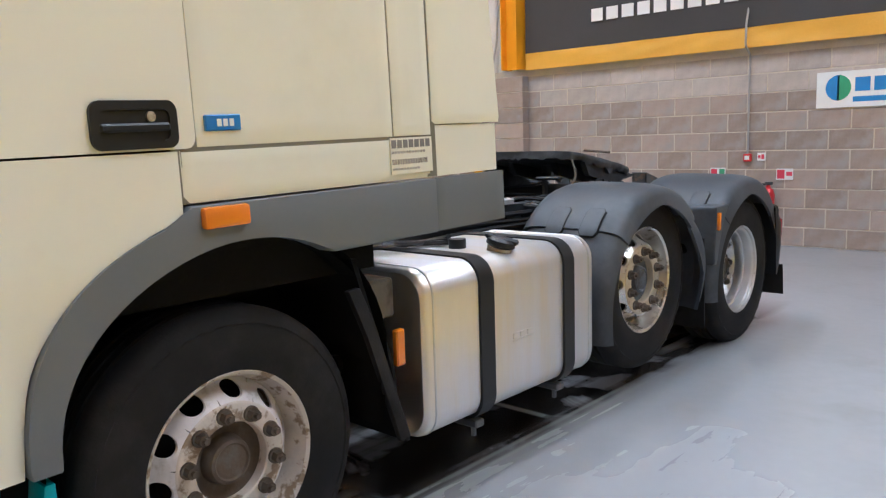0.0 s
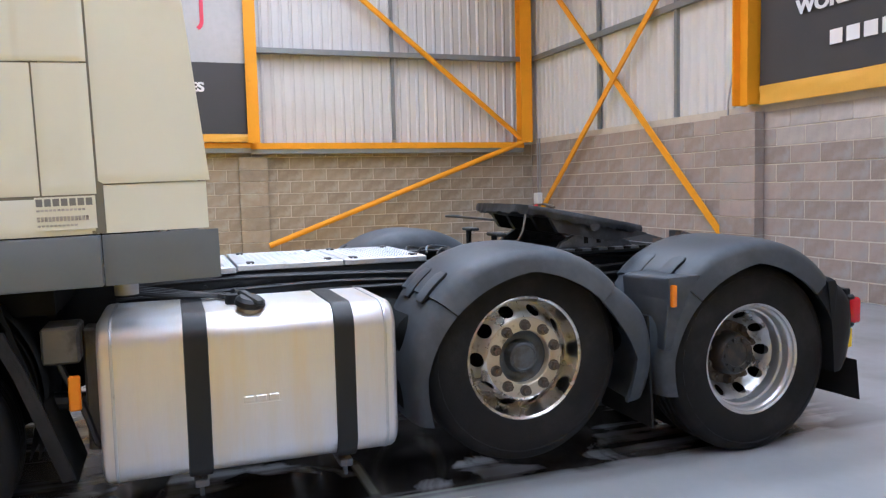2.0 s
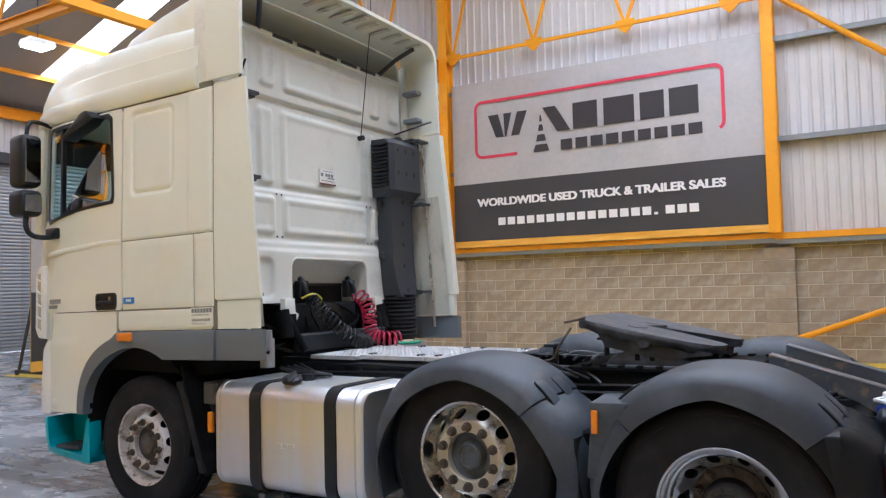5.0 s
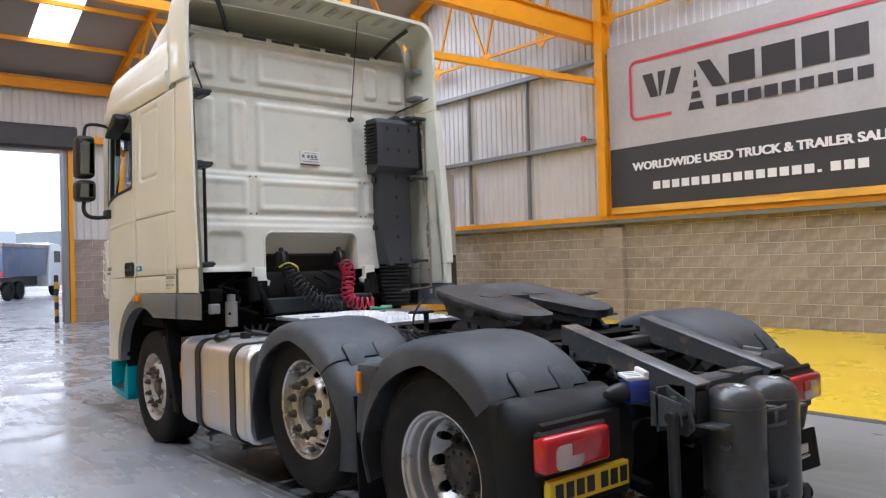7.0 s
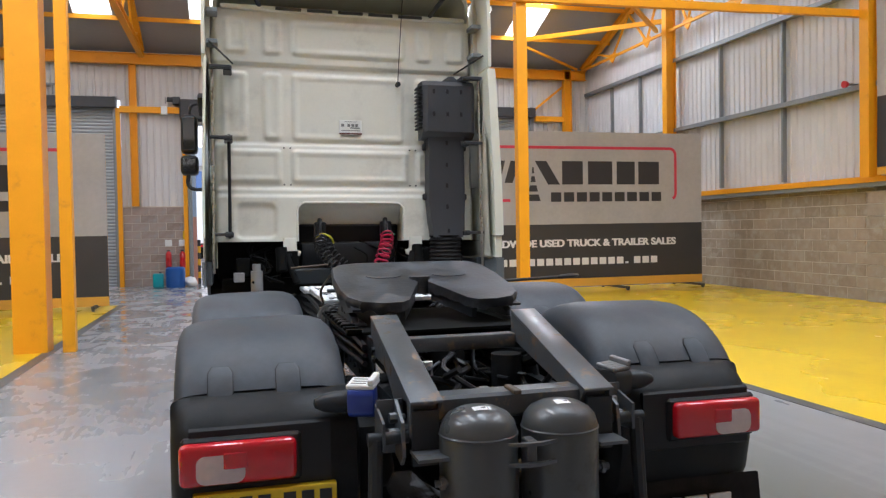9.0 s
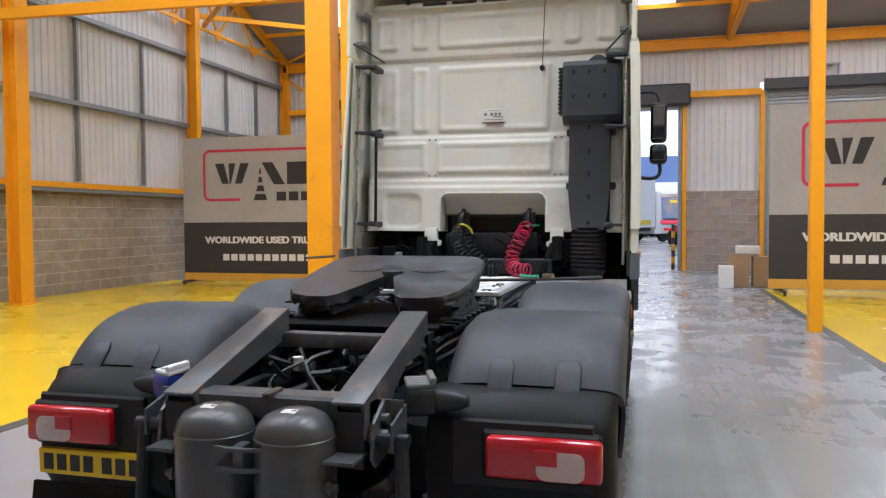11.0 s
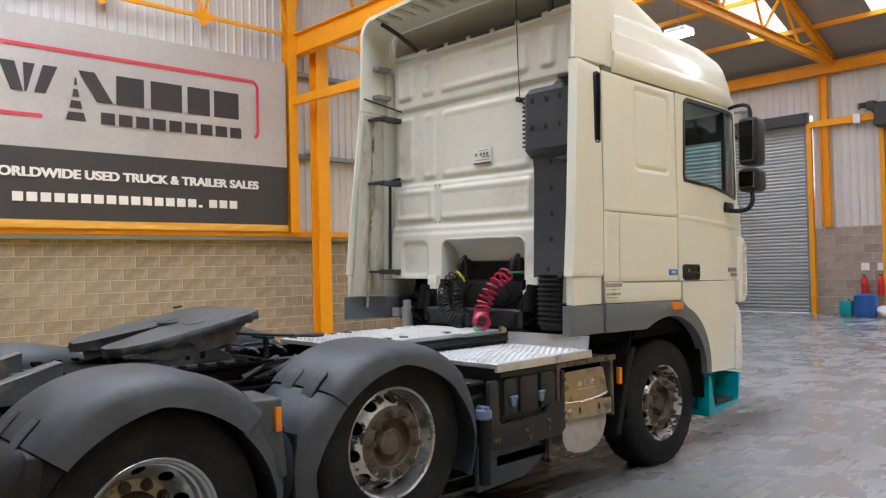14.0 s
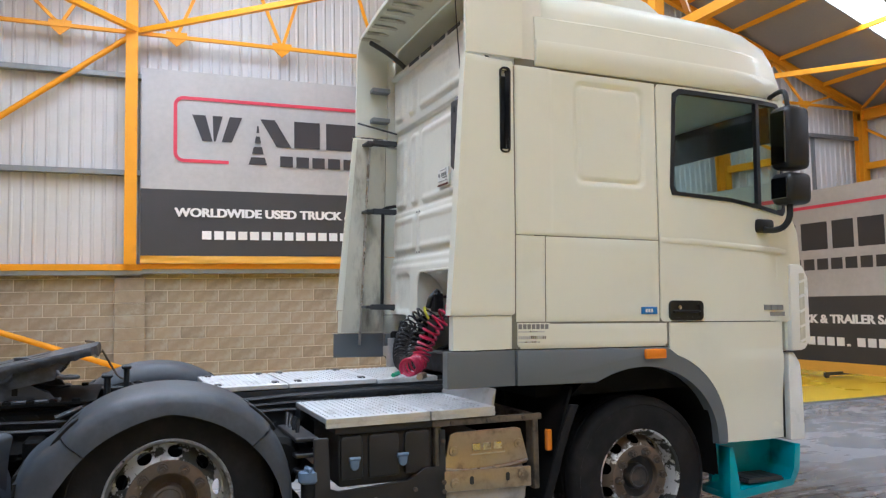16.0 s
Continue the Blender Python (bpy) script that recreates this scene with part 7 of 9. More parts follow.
for s in (-1, 1):
    for k in range(7):
        x, y, z = s * rnd.uniform(0.40, 0.56), -2.58 - 0.07 * k, 1.03 + rnd.uniform(0.0, 0.04)
        bm = bmesh.new()
        tube(bm, smooth_path([(s * 0.3, y + 0.05, z - 0.02), (0.8 * x, y, z + 0.015), (s * 0.46, y - rnd.uniform(0.05, 0.2), z), (s * 0.5, y - 0.3, z - 0.06)], 4), rnd.choice((0.008, 0.011, 0.014)), 6)
        part("air_pipe", bm, M["ramp" if k % 3 == 0 else "hose_black"], ch)
for s, y in ((-1, -2.95), (1, -3.05)):
    bm = bmesh.new()
    cyl(bm, (s * 0.33, y, 1.06), (s * 0.33, y, 1.19), 0.018, 10)
    box(bm, s * 0.33 - 0.12, s * 0.33 + 0.05, y - 0.03, y + 0.03, 1.18, 1.2, 0.006)
    part("lead_arm", bm, M["chassis"], fw)

# ---------------------------------------------------------------- guards


def guard(bm, s, cy, cz, r, r_in, a0, a1, x_in, x_out, n=40, drop=0.0, leg=0.0):
    """A wheel guard: an oval arc of sheet with a broad rounded shoulder and a deep outer lip. r and r_in: (along, up)."""
    rings = []
    for k in range(n + 1):
        a = radians(a0 + (a1 - a0) * k / n)
        lip = (r_in[0] - r[0]) * abs(math.cos(a)) + (r_in[1] - r[1]) * abs(math.sin(a))
        sec = [(x_in - 0.008, -0.19), (x_in, -0.10), (x_in + 0.016, -0.058), (x_in + 0.05, -0.024), (x_in + 0.10, -0.006), (x_in + 0.18, 0.002), (x_out - 0.16, -0.004), (x_out - 0.095, -0.012), (x_out - 0.06, -0.02), (x_out - 0.034, -0.032), (x_out - 0.018, -0.048), (x_out - 0.008, -0.068), (x_out, lip), (x_out - 0.02, lip), (x_out - 0.03, -0.07), (x_out - 0.1, -0.045), (x_in + 0.11, -0.025), (x_in + 0.06, -0.045), (x_in + 0.03, -0.08), (x_in + 0.02, -0.19)]
        ca, sa = math.copysign(abs(math.cos(a)) ** 0.93, math.cos(a)), math.copysign(abs(math.sin(a)) ** 0.93, math.sin(a))
        rings.append([(s * x, cy + (r[0] + d - drop) * ca, cz + (r[1] + d - drop) * sa) for x, d in sec])
    # straight legs below the arc, drawn in a little towards their feet
    for k in range(1, 5) if leg else ():
        f = k / 4
        end, sign = (rings[0], -1) if a0 < 90 else (rings[-1], 1)
        base = end if k == 1 else base
        ring = [(x * (1 - 0.012 * f), y + sign * 0.03 * f * f, z - leg * f) for x, y, z in base]
        rings.insert(0, ring) if a0 < 90 else rings.append(ring)
    loft(bm, rings)


def tab(bm, s, x, cy, cz, r, a0, a1, w=0.052):
    """A strap-shaped rubber latch that follows the guard."""
    rings = []
    for k in range(9):
        a = radians(a0 + (a1 - a0) * k / 8)
        ca, sa = math.copysign(abs(math.cos(a)) ** 0.93, math.cos(a)), math.copysign(abs(math.sin(a)) ** 0.93, math.sin(a))
        ww = w * (1.0 if 0 < k < 8 else 0.7)
        rr = 0.006 + (0.003 if 0 < k < 8 else 0)
        rings.append([(s * (x + d * ww), cy + (r[0] + q) * ca, cz + (r[1] + q) * sa) for d, q in ((-1, -0.004), (-1, rr), (-0.8, rr + 0.002), (0.8, rr + 0.002), (1, rr), (1, -0.004))])
    loft(bm, rings)


MID_R, MID_IN, REAR_R, REAR_IN = (0.612, 0.585), (0.535, 0.466), (0.625, 0.605), (0.535, 0.472)


def inset(r, d):
    return (r[0] - d, r[1] - d)


for s, _ in sides:
    g2 = new("middle_guard")
    g2.parent = truck
    g2["label"] = "blue-grey plastic guard over the raised wheel"
    bm = bmesh.new()
    guard(bm, s, -2.755, 0.60, MID_R, MID_IN, 38, 140, 0.60, 1.245)
    part("guard_top", bm, M["guard"], g2)
    for a0, a1, name in ((0, 37.4, "guard_front"), (140.6, 180, "guard_back")):
        bm = bmesh.new()
        guard(bm, s, -2.755, 0.60, inset(MID_R, 0.008), inset(MID_IN, 0.004), a0, a1, 0.62, 1.238, 16, leg=0.225)
        if a0 > 90:
            # squarer rear shoulder
            for v in bm.verts:
                reach = math.hypot((v.co.y + 2.755) / 0.604, max(0.0, v.co.z - 0.6) / 0.577)
                v.co.y -= (0.04 + 0.05 * ease((reach - 0.86) / 0.08)) * ease((-3.2 - v.co.y) / 0.13)
        part(name, bm, M["guard"], g2)
    # sheet is carried up past the flap so the gap stays dark
    bm = bmesh.new()
    prism(bm, [(-3.40, 0.80), (-3.412, 0.80), (-3.44, 0.22), (-3.428, 0.22)], "x", s * 0.72, s * 1.2)
    part("spray_tongue", bm, M["rubber"], g2, "black rubber spray tongue, carried up to darken the gap")
    for x in (0.86, 1.07):
        bm = bmesh.new()
        tab(bm, s, x, -2.755, 0.60, inset(MID_R, 0.004), 130, 147)
        lt = part("latch", bm, M["guard"], g2)
        bm = bmesh.new()
        tab(bm, s, x, -2.755, 0.60, inset(MID_R, 0.0065), 129.6, 147.4, 0.0555)
        part("latch_seam", bm, M["dark_housing"], lt)
        bm = bmesh.new()
        tab(bm, s, x, -2.755, 0.60, inset(MID_R, 0.004), 34, 52)
        lt = part("latch", bm, M["guard"], g2)
        bm = bmesh.new()
        tab(bm, s, x, -2.755, 0.60, inset(MID_R, 0.0065), 33.6, 52.4, 0.0555)
        part("latch_seam", bm, M["dark_housing"], lt)
    g3 = new("rear_guard")
    g3.parent = truck
    g3["label"] = "blue-grey plastic guard over the drive wheels"
    bm = bmesh.new()
    guard(bm, s, -4.07, 0.56, REAR_R, REAR_IN, 40, 143, 0.56, 1.245 if s < 0 else 1.27)
    part("guard_top", bm, M["guard"], g3)
    bm = bmesh.new()
    guard(bm, s, -4.07, 0.56, inset(REAR_R, 0.008), inset(REAR_IN, 0.004), 0, 39.4, 0.58, 1.243, 18, leg=0.19)
    part("guard_front", bm, M["guard"], g3)
    for x in (0.8, 1.06):
        bm = bmesh.new()
        tab(bm, s, x, -4.07, 0.56, inset(REAR_R, 0.004), 132, 157, 0.046)
        lt = part("latch", bm, M["guard"], g3)
        bm = bmesh.new()
        tab(bm, s, x, -4.07, 0.56, inset(REAR_R, 0.0065), 131.6, 157.4, 0.0495)
        part("latch_seam", bm, M["dark_housing"], lt)
        bm = bmesh.new()
        tab(bm, s, x, -4.07, 0.56, inset(REAR_R, 0.004), 36, 56)
        lt = part("latch", bm, M["guard"], g3)
        bm = bmesh.new()
        tab(bm, s, x, -4.07, 0.56, inset(REAR_R, 0.0065), 35.6, 56.4, 0.0555)
        part("latch_seam", bm, M["dark_housing"], lt)
    # rear corner housing
    bm = bmesh.new()
    poly = [(-4.53, 0.925), (-4.585, 0.928), (-4.64, 0.905), (-4.69, 0.872), (-4.73, 0.83), (-4.755, 0.78), (-4.765, 0.70), (-4.765, 0.60), (-4.735, 0.46), (-4.70, 0.40), (-4.58, 0.40), (-4.565, 0.62)]
    rings = []
    for x, sh in ((0.545, 0.03), (0.56, 0.0), (1.10, 0.0), (1.17, 0.012), (1.215, 0.04), (1.238, 0.08), (1.245, 0.13)):
        rings.append([(s * x, (min(y + sh, -4.595) if y < -4.6 else y), z - (sh * 0.25 if z > 0.8 else 0)) for y, z in poly])
    loft(bm, rings)
    hs = part("tail_housing", bm, M["dark_housing"], g3, "dark tail housing")
    bm = bmesh.new()
    prism(bm, [(-4.758, 0.845), (-4.768, 0.835), (-4.768, 0.60), (-4.76, 0.59), (-4.74, 0.6), (-4.74, 0.84)], "x", s * 0.66, s * 1.17)
    part("lamp_shroud", bm, M["black_plastic"], g3)
    bm = bmesh.new()
    guard(bm, s, -4.07, 0.56, inset(REAR_R, 0.008), inset(REAR_IN, 0.004), 143.6, 186, 0.58, 1.243, 14)
    part("guard_back", bm, M["dark_housing"], g3)
    bm = bmesh.new()
    box(bm, *sorted((s * 0.77, s * 1.20)), -4.782, -4.74, 0.628, 0.812, 0.012)
    part("lamp_recess", bm, M["black_plastic"], g3)
    tl = new("tail_lamp")
    tl.parent = truck
    tl["label"] = "red tail lamp with a clear reversing lens"
    bm = bmesh.new()
    box(bm, *sorted((s * 0.79, s * 1.205)), -4.822, -4.74, 0.645, 0.797, 0.022, 3)
    part("red_lens", bm, M["lens_red"], tl)
    bm = bmesh.new()
    prism(bm, rrect(*sorted((s * 0.975, s * 1.145)), 0.655, 0.757, 0.03), "y", -4.827, -4.818, 0.003)
    part("clear_lens", bm, M["lens_clear"], tl, "pale frosted lens")
    bm = bmesh.new()
    box(bm, *sorted((s * 0.968, s * 1.05)), -4.83, -4.822, 0.706, 0.764, 0.003)
    part("fog_lens", bm, M["lens_red"], tl)
    bm = bmesh.new()
    loft(bm, [[(s * x, -4.74 + 0.012 * math.sin(9 * x) - 0.01 * k, z) for x in (0.64, 0.8, 0.95, 1.1, 1.235)] for k, z in enumerate((0.45, 0.38, 0.3, 0.22))], False, False)
    loft(bm, [[(s * x, -4.73 + 0.012 * math.sin(9 * x) - 0.01 * k, z) for x in (0.64, 0.8, 0.95, 1.1, 1.235)] for k, z in enumerate((0.45, 0.38, 0.3, 0.22))], False, False)
    mf = part("mud_flap", bm, M["rubber"], g3, "black rubber mud flap")
    for k in range(3):
        bm = bmesh.new()
        x0 = 0.73 + 0.12 * k
        box(bm, *sorted((s * x0, s * (x0 + 0.1))), -4.79, -4.775, 0.335, 0.385)
        part("flap_bar", bm, M["letter_white"], mf)
    bm = bmesh.new()
    box(bm, *sorted((s * 0.73, s * 1.08)), -4.795, -4.78, 0.308, 0.32)
    part("flap_bar", bm, M["letter_white"], mf)
    # amber marker between the guards
    bm = bmesh.new()
    box(bm, *sorted((s * 1.23, s * 1.254)), -3.545, -3.512, 0.838, 0.952, 0.008, 2)
    part("side_marker", bm, M["amber"], truck, "amber side marker lamp")
    bm = bmesh.new()
    prism(bm, [(-3.445, 0.975), (-3.47, 0.988), (-3.72, 0.995), (-3.61, 0.90), (-3.53, 0.62), (-3.475, 0.62), (-3.462, 0.88)], "x", s * 0.9, s * 1.236, 0.012)
    for v in bm.verts:
        if abs(v.co.x) > 1.1 and v.co.z > 0.7:
            v.co.y = min(v.co.y, -3.505)
    part("guard_bracket", bm, M["guard"], truck)
    bm = bmesh.new()
    box(bm, *sorted((s * 0.5, s * 1.1)), -3.43, -3.37, 0.70, 0.82, 0.015)
    box(bm, *sorted((s * 0.42, s * 0.62)), -3.44, -3.34, 0.78, 0.9, 0.015)
    part("guard_arm", bm, M["grime"], truck)
# number plate with plain bars
bm = bmesh.new()
box(bm, -1.16, -0.645, -4.80, -4.76, 0.505, 0.612, 0.003)
npl = part("number_plate", bm, M["plate_yellow"], truck, "yellow number plate with black bars")
for k in range(7):
    bm = bmesh.new()
    x0 = -1.13 + 0.066 * k + (0.025 if k > 3 else 0)
    box(bm, x0, x0 + 0.045, -4.804, -4.80, 0.525, 0.593)
    part("plate_bar", bm, M["ink"], npl)

# ---------------------------------------------------------------- fuel tank
ft = new("fuel_tank")
ft.parent = truck
ft["label"] = "brushed aluminium fuel tank with black straps"
prof = rrect(-1.205, -0.52, 0.292, 0.968, 0.105, 8)
bm = bmesh.new()
rings = []
for y, d in ((-0.875, 0.045), (-0.867, 0.03), (-0.865, 0.018), (-0.875, 0.006), (-0.89, 0.0), (-2.065, 0.0), (-2.08, 0.006), (-2.09, 0.018), (-2.088, 0.03), (-2.08, 0.045)):
    rings.append([(x + d * (-1 if x > -0.86 else 1), y, z + d * (-1 if z > 0.62 else 1)) for x, z in prof])
loft(bm, rings)
part("tank_body", bm, M["alu"], ft)
for yb in (-0.918, -2.038):
    bm = bmesh.new()
    loft(bm, [[(x + d * (-1 if x > -0.86 else 1), y, z + d * (-1 if z > 0.62 else 1)) for x, z in prof] for y, d in ((yb - 0.007, 0.0005), (yb - 0.003, -0.003), (yb + 0.003, -0.003), (yb + 0.007, 0.0005))], True, False)
    part("weld_seam", bm, M["rim_clean"], ft)
for y0, y1 in ((-1.288, -1.19), (-1.902, -1.81)):
    bm = bmesh.new()
    big = rrect(-1.215, -0.51, 0.275, 0.975, 0.112, 8)
    small = rrect(-1.203, -0.522, 0.287, 0.963, 0.104, 8)
    loft(bm, [[(x, y, z) for x, z in p] for p, y in ((small, y0), (big, y0 + 0.004), (big, y1 - 0.004), (small, y1))], True, False)
    sp = part("strap", bm, M["black_plastic"], ft, "black tank strap")
    bm = bmesh.new()
    cyl(bm, (-1.12, (y0 + y1) / 2, 0.3), (-1.12, (y0 + y1) / 2, 0.19), 0.011, 8)
    box(bm, -1.16, -0.6, (y0 + y1) / 2 - 0.03, (y0 + y1) / 2 + 0.03, 0.235, 0.268, 0.006)
    part("strap_bracket", bm, M["ramp"], ft)
bm = bmesh.new()
cyl(bm, (-1.09, -1.47, 0.935), (-1.105, -1.47, 0.985), 0.055, 20)
part("filler_neck", bm, M["beige_plate"], ft)
bm = bmesh.new()
lathe(bm, [(0.0, 0.035), (0.045, 0.033), (0.062, 0.02), (0.066, 0.0), (0.055, -0.008)], (0, 0, 0), "z", 20)
box(bm, -0.075, 0.075, -0.02, 0.02, 0.015, 0.04, 0.008)
cp = part("filler_cap", bm, M["black_plastic"], ft, "black filler cap")
cp.matrix_basis = pose(-1.107, -1.47, 0.99, 0, -16, 30)
one("sender_unit", M["black_plastic"], ft, cyl, (-0.9, -1.42, 0.96), (-0.9, -1.42, 1.01), 0.04, 16)
for k in range(3):
    bm = bmesh.new()
    box(bm, -1.209, -1.203, -1.42 - 0.052 * k - 0.042, -1.42 - 0.052 * k, 0.59, 0.615, 0.002)
    part("emblem_bar", bm, M["alu"], ft)
bm = bmesh.new()
box(bm, -1.209, -1.203, -1.57, -1.42, 0.578, 0.583)
part("emblem_bar", bm, M["alu"], ft)
# hoses over the tank and a grey bracket ahead of it
M["valve_grey"] = mat("dirty_grey_metal", (0.13, 0.12, 0.10), 0.5, 0.3, 0.15, 6, dirt=(0.06, 0.05, 0.04), amount=0.3, dscale=6)
bm = bmesh.new()
for k in range(4):
    tube(bm, smooth_path([(-0.5 - 0.07 * k, -1.0, 1.02), (-0.62 - 0.05 * k, -1.2, 1.0), (-0.72, -1.35 - 0.04 * k, 0.985), (-0.85, -1.42, 0.99 + 0.01 * k)], 4), 0.012, 6)
part("fuel_hose", bm, M["hose_black"], ft)
bm = bmesh.new()
box(bm, -1.12, -0.9, -0.80, -0.66, 0.80, 0.95, 0.01)
box(bm, -1.0, -0.85, -0.86, -0.8, 0.4, 0.92, 0.01)
part("valve_box", bm, M["valve_grey"], truck, "dirty grey valve box")
bm = bmesh.new()
box(bm, -1.17, -1.14, -0.80, -0.755, 0.62, 0.76, 0.006)
part("side_marker", bm, M["amber"], truck, "amber side marker lamp")
bm = bmesh.new()
tube(bm, smooth_path([(-1.1, -0.72, 0.8), (-1.08, -0.8, 0.6), (-1.05, -0.84, 0.45), (-0.95, -0.86, 0.4)], 4), 0.014, 6)
tube(bm, [(-0.95, -0.62, 0.62), (-0.95, -0.9, 0.6)], 0.04, 10)
part("brake_hose", bm, M["hose_black"], truck)

# ---------------------------------------------------------------- decks
dk = new("tread_deck")
dk.parent = truck
dk["label"] = "bright aluminium tread plates behind the cab"


def tread(bm, x0, x1, y0, y1, z, rib=0.022):
    box(bm, x0, x1, y0, y1, z - 0.03, z, 0.003)
    n = int((y1 - y0 - 0.03) / (rib * 1.6))
    m = int((x1 - x0 - 0.03) / 0.05)
    for i in range(n):
        for j in range(m):
            cx = x0 + 0.03 + j * 0.05 + (0.012 if i % 2 else 0)
            cy = y0 + 0.02 + i * rib * 1.6
            vs = [bm.verts.new(p) for p in ((cx - 0.017, cy - 0.004, z + 0.0004), (cx + 0.017, cy - 0.004, z + 0.0004), (cx + 0.017, cy + 0.006, z + 0.0004), (cx - 0.017, cy + 0.006, z + 0.0004), (cx - 0.008, cy + 0.001, z + 0.008), (cx + 0.008, cy + 0.001, z + 0.008))]
            for f in ((0, 1, 5, 4), (2, 3, 4, 5), (1, 2, 5), (3, 0, 4)):
                bm.faces.new([vs[q] for q in f])


for x0, x1, y0, y1, z in ((-0.42, 0.40, -2.5, -2.04, 1.095), (-0.42, 0.40, -2.03, -1.48, 1.095), (-0.46, 0.40, -1.47, -1.06, 1.09)):
    bm = bmesh.new()
    tread(bm, x0, x1, y0, y1, z)
    part("deck_plate", bm, M["tread_alu"], dk)
for x0, x1, y0, y1, z in ((0.43, 1.21, -2.0, -1.43, 0.985), (0.43, 1.21, -1.42, -1.04, 0.985)):
    bm = bmesh.new()
    tread(bm, x0, x1, y0, y1, z)
    part("deck_plate", bm, M["tread_alu"], dk)
bm = bmesh.new()
prism(bm, [(-1.05, 0.975), (-1.02, 1.075), (-1.012, 1.075), (-1.036, 0.955)], "x", 0.43, 1.175)
box(bm, 1.19, 1.2125, -2.0, -1.43, 0.935, 0.956)
box(bm, 1.19, 1.2125, -1.42, -1.04, 0.935, 0.956)
part("deck_upstand", bm, M["tread_alu"], dk)
for x in (-0.35, 0.3):
    for y in (-2.44, -2.1, -1.96, -1.55):
        bm = bmesh.new()
        box(bm, x - 0.03, x + 0.03, y - 0.02, y + 0.02, 1.094, 1.106, 0.004)
        part("deck_catch", bm, M["dark_steel"], dk)
bm = bmesh.new()
box(bm, 0.4, 0.56, -2.0, -1.04, 0.9, 0.95)
part("deck_support", bm, M["chassis"], dk)

# ---------------------------------------------------------------- battery box and silencer
bb = new("battery_box")
bb.parent = truck
bb["label"] = "dark ribbed battery box with blue latches"
M["box_brown"] = mat("dusty_black_plastic", (0.015, 0.0135, 0.0125), 0.55, var=0.25, scale=6, bump=0.15, bscale=120, dirt=(0.036, 0.030, 0.025), amount=0.35, dscale=4, soft=0.15, droughness=0.8)
M["pale_plate"] = mat("pale_dusty_steel", (0.50, 0.47, 0.43), 0.5, 0.35, 0.12, 5, bump=0.15, bscale=70, dirt=(0.30, 0.27, 0.23), amount=0.3, dscale=5, soft=0.15, droughness=0.7)
box(bm := bmesh.new(), 0.6, 1.17, -1.93, -1.40, 0.62, 0.925, 0.02, 2)
part("box_body", bm, M["box_brown"], bb)
one("box_lid", M["box_brown"], bb, prism, [(0.58, 0.90), (1.19, 0.895), (1.195, 0.925), (1.17, 0.945), (0.58, 0.945)], "y", -1.95, -1.385, 0.006)
for y0, y1 in ((-1.92, -1.80), (-1.77, -1.60), (-1.57, -1.42)):
    one("box_rib", M["box_brown"], bb, prism, [(y0 + 0.012, 0.885), (y1 - 0.012, 0.885), (y1, 0.86), (y1, 0.66), (y0, 0.66), (y0, 0.86)], "x", 1.15, 1.192, 0.012)
M["latch_blue"] = mat("blue_grey_latch", (0.125, 0.175, 0.25), 0.5)
for y in (-1.85, -1.585):
    lt = one("latch", M["latch_blue"], bb, prism, [(y - 0.026, 0.768), (y - 0.018, 0.776), (y + 0.018, 0.776), (y + 0.026, 0.768), (y + 0.022, 0.725), (y + 0.01, 0.71), (y - 0.01, 0.71), (y - 0.022, 0.725)], "x", 1.19, 1.212, 0.005, label="blue-grey plastic latch")
    one("latch_hook", M["latch_blue"], lt, cyl, (1.205, y - 0.03, 0.768), (1.205, y + 0.03, 0.768), 0.011, 10)
one("box_frame", M["box_brown"], bb, prism, [(-2.06, 0.885), (-2.06, 0.48), (-1.98, 0.46), (-1.40, 0.46), (-1.34, 0.50), (-1.34, 0.88), (-1.375, 0.88), (-1.375, 0.68), (-1.46, 0.69), (-1.56, 0.62), (-1.93, 0.60), (-1.985, 0.62), (-1.985, 0.885)], "x", 1.17, 1.205, 0.006, label="dark grimy steel carrier frame")
for y, z in ((-2.03, 0.53), (-2.0, 0.53), (-1.74, 0.55), (-1.71, 0.50), (-1.52, 0.58), (-1.52, 0.52), (-1.355, 0.82), (-1.355, 0.55), (-1.355, 0.60)):
    one("frame_bolt", M["rust"], bb, cyl, (1.203, y, z), (1.218, y, z), 0.013, 6)
one("lower_tray", M["dark_housing"], bb, box, 0.6, 1.16, -2.0, -1.42, 0.33, 0.45, 0.03, 2)
one("side_apron", M["guard"], bb, prism, [(-2.13, 0.52), (-2.04, 0.54), (-1.98, 0.455), (-1.60, 0.47), (-1.50, 0.40), (-1.53, 0.33), (-1.72, 0.25), (-2.13, 0.23)], "x", 1.12, 1.16, 0.012, label="dark plastic apron under the battery carrier")
M["brown_frame"] = mat("brown_grimy_steel", (0.135, 0.105, 0.072), 0.6, 0.2, 0.25, 8, bump=0.3, bscale=60, dirt=(0.05, 0.042, 0.034), amount=0.35, dscale=7, droughness=0.8)
bm = bmesh.new()
box(bm, 1.12, 1.19, -1.50, -1.475, 0.30, 0.47, 0.004)
box(bm, 1.12, 1.19, -1.50, -1.34, 0.30, 0.325, 0.004)
box(bm, 1.12, 1.19, -1.365, -1.34, 0.30, 0.37, 0.004)
part("pipe_bracket", bm, M["brown_frame"], bb, "brown steel pipe bracket")
bm = bmesh.new()
cyl(bm, (1.17, -2.085, 0.28), (1.17, -2.085, 0.665), 0.04, 16)
fb_ = part("fluid_bottle", bm, M["dark_housing"], truck, "dark bottle with blue cap")
bm = bmesh.new()
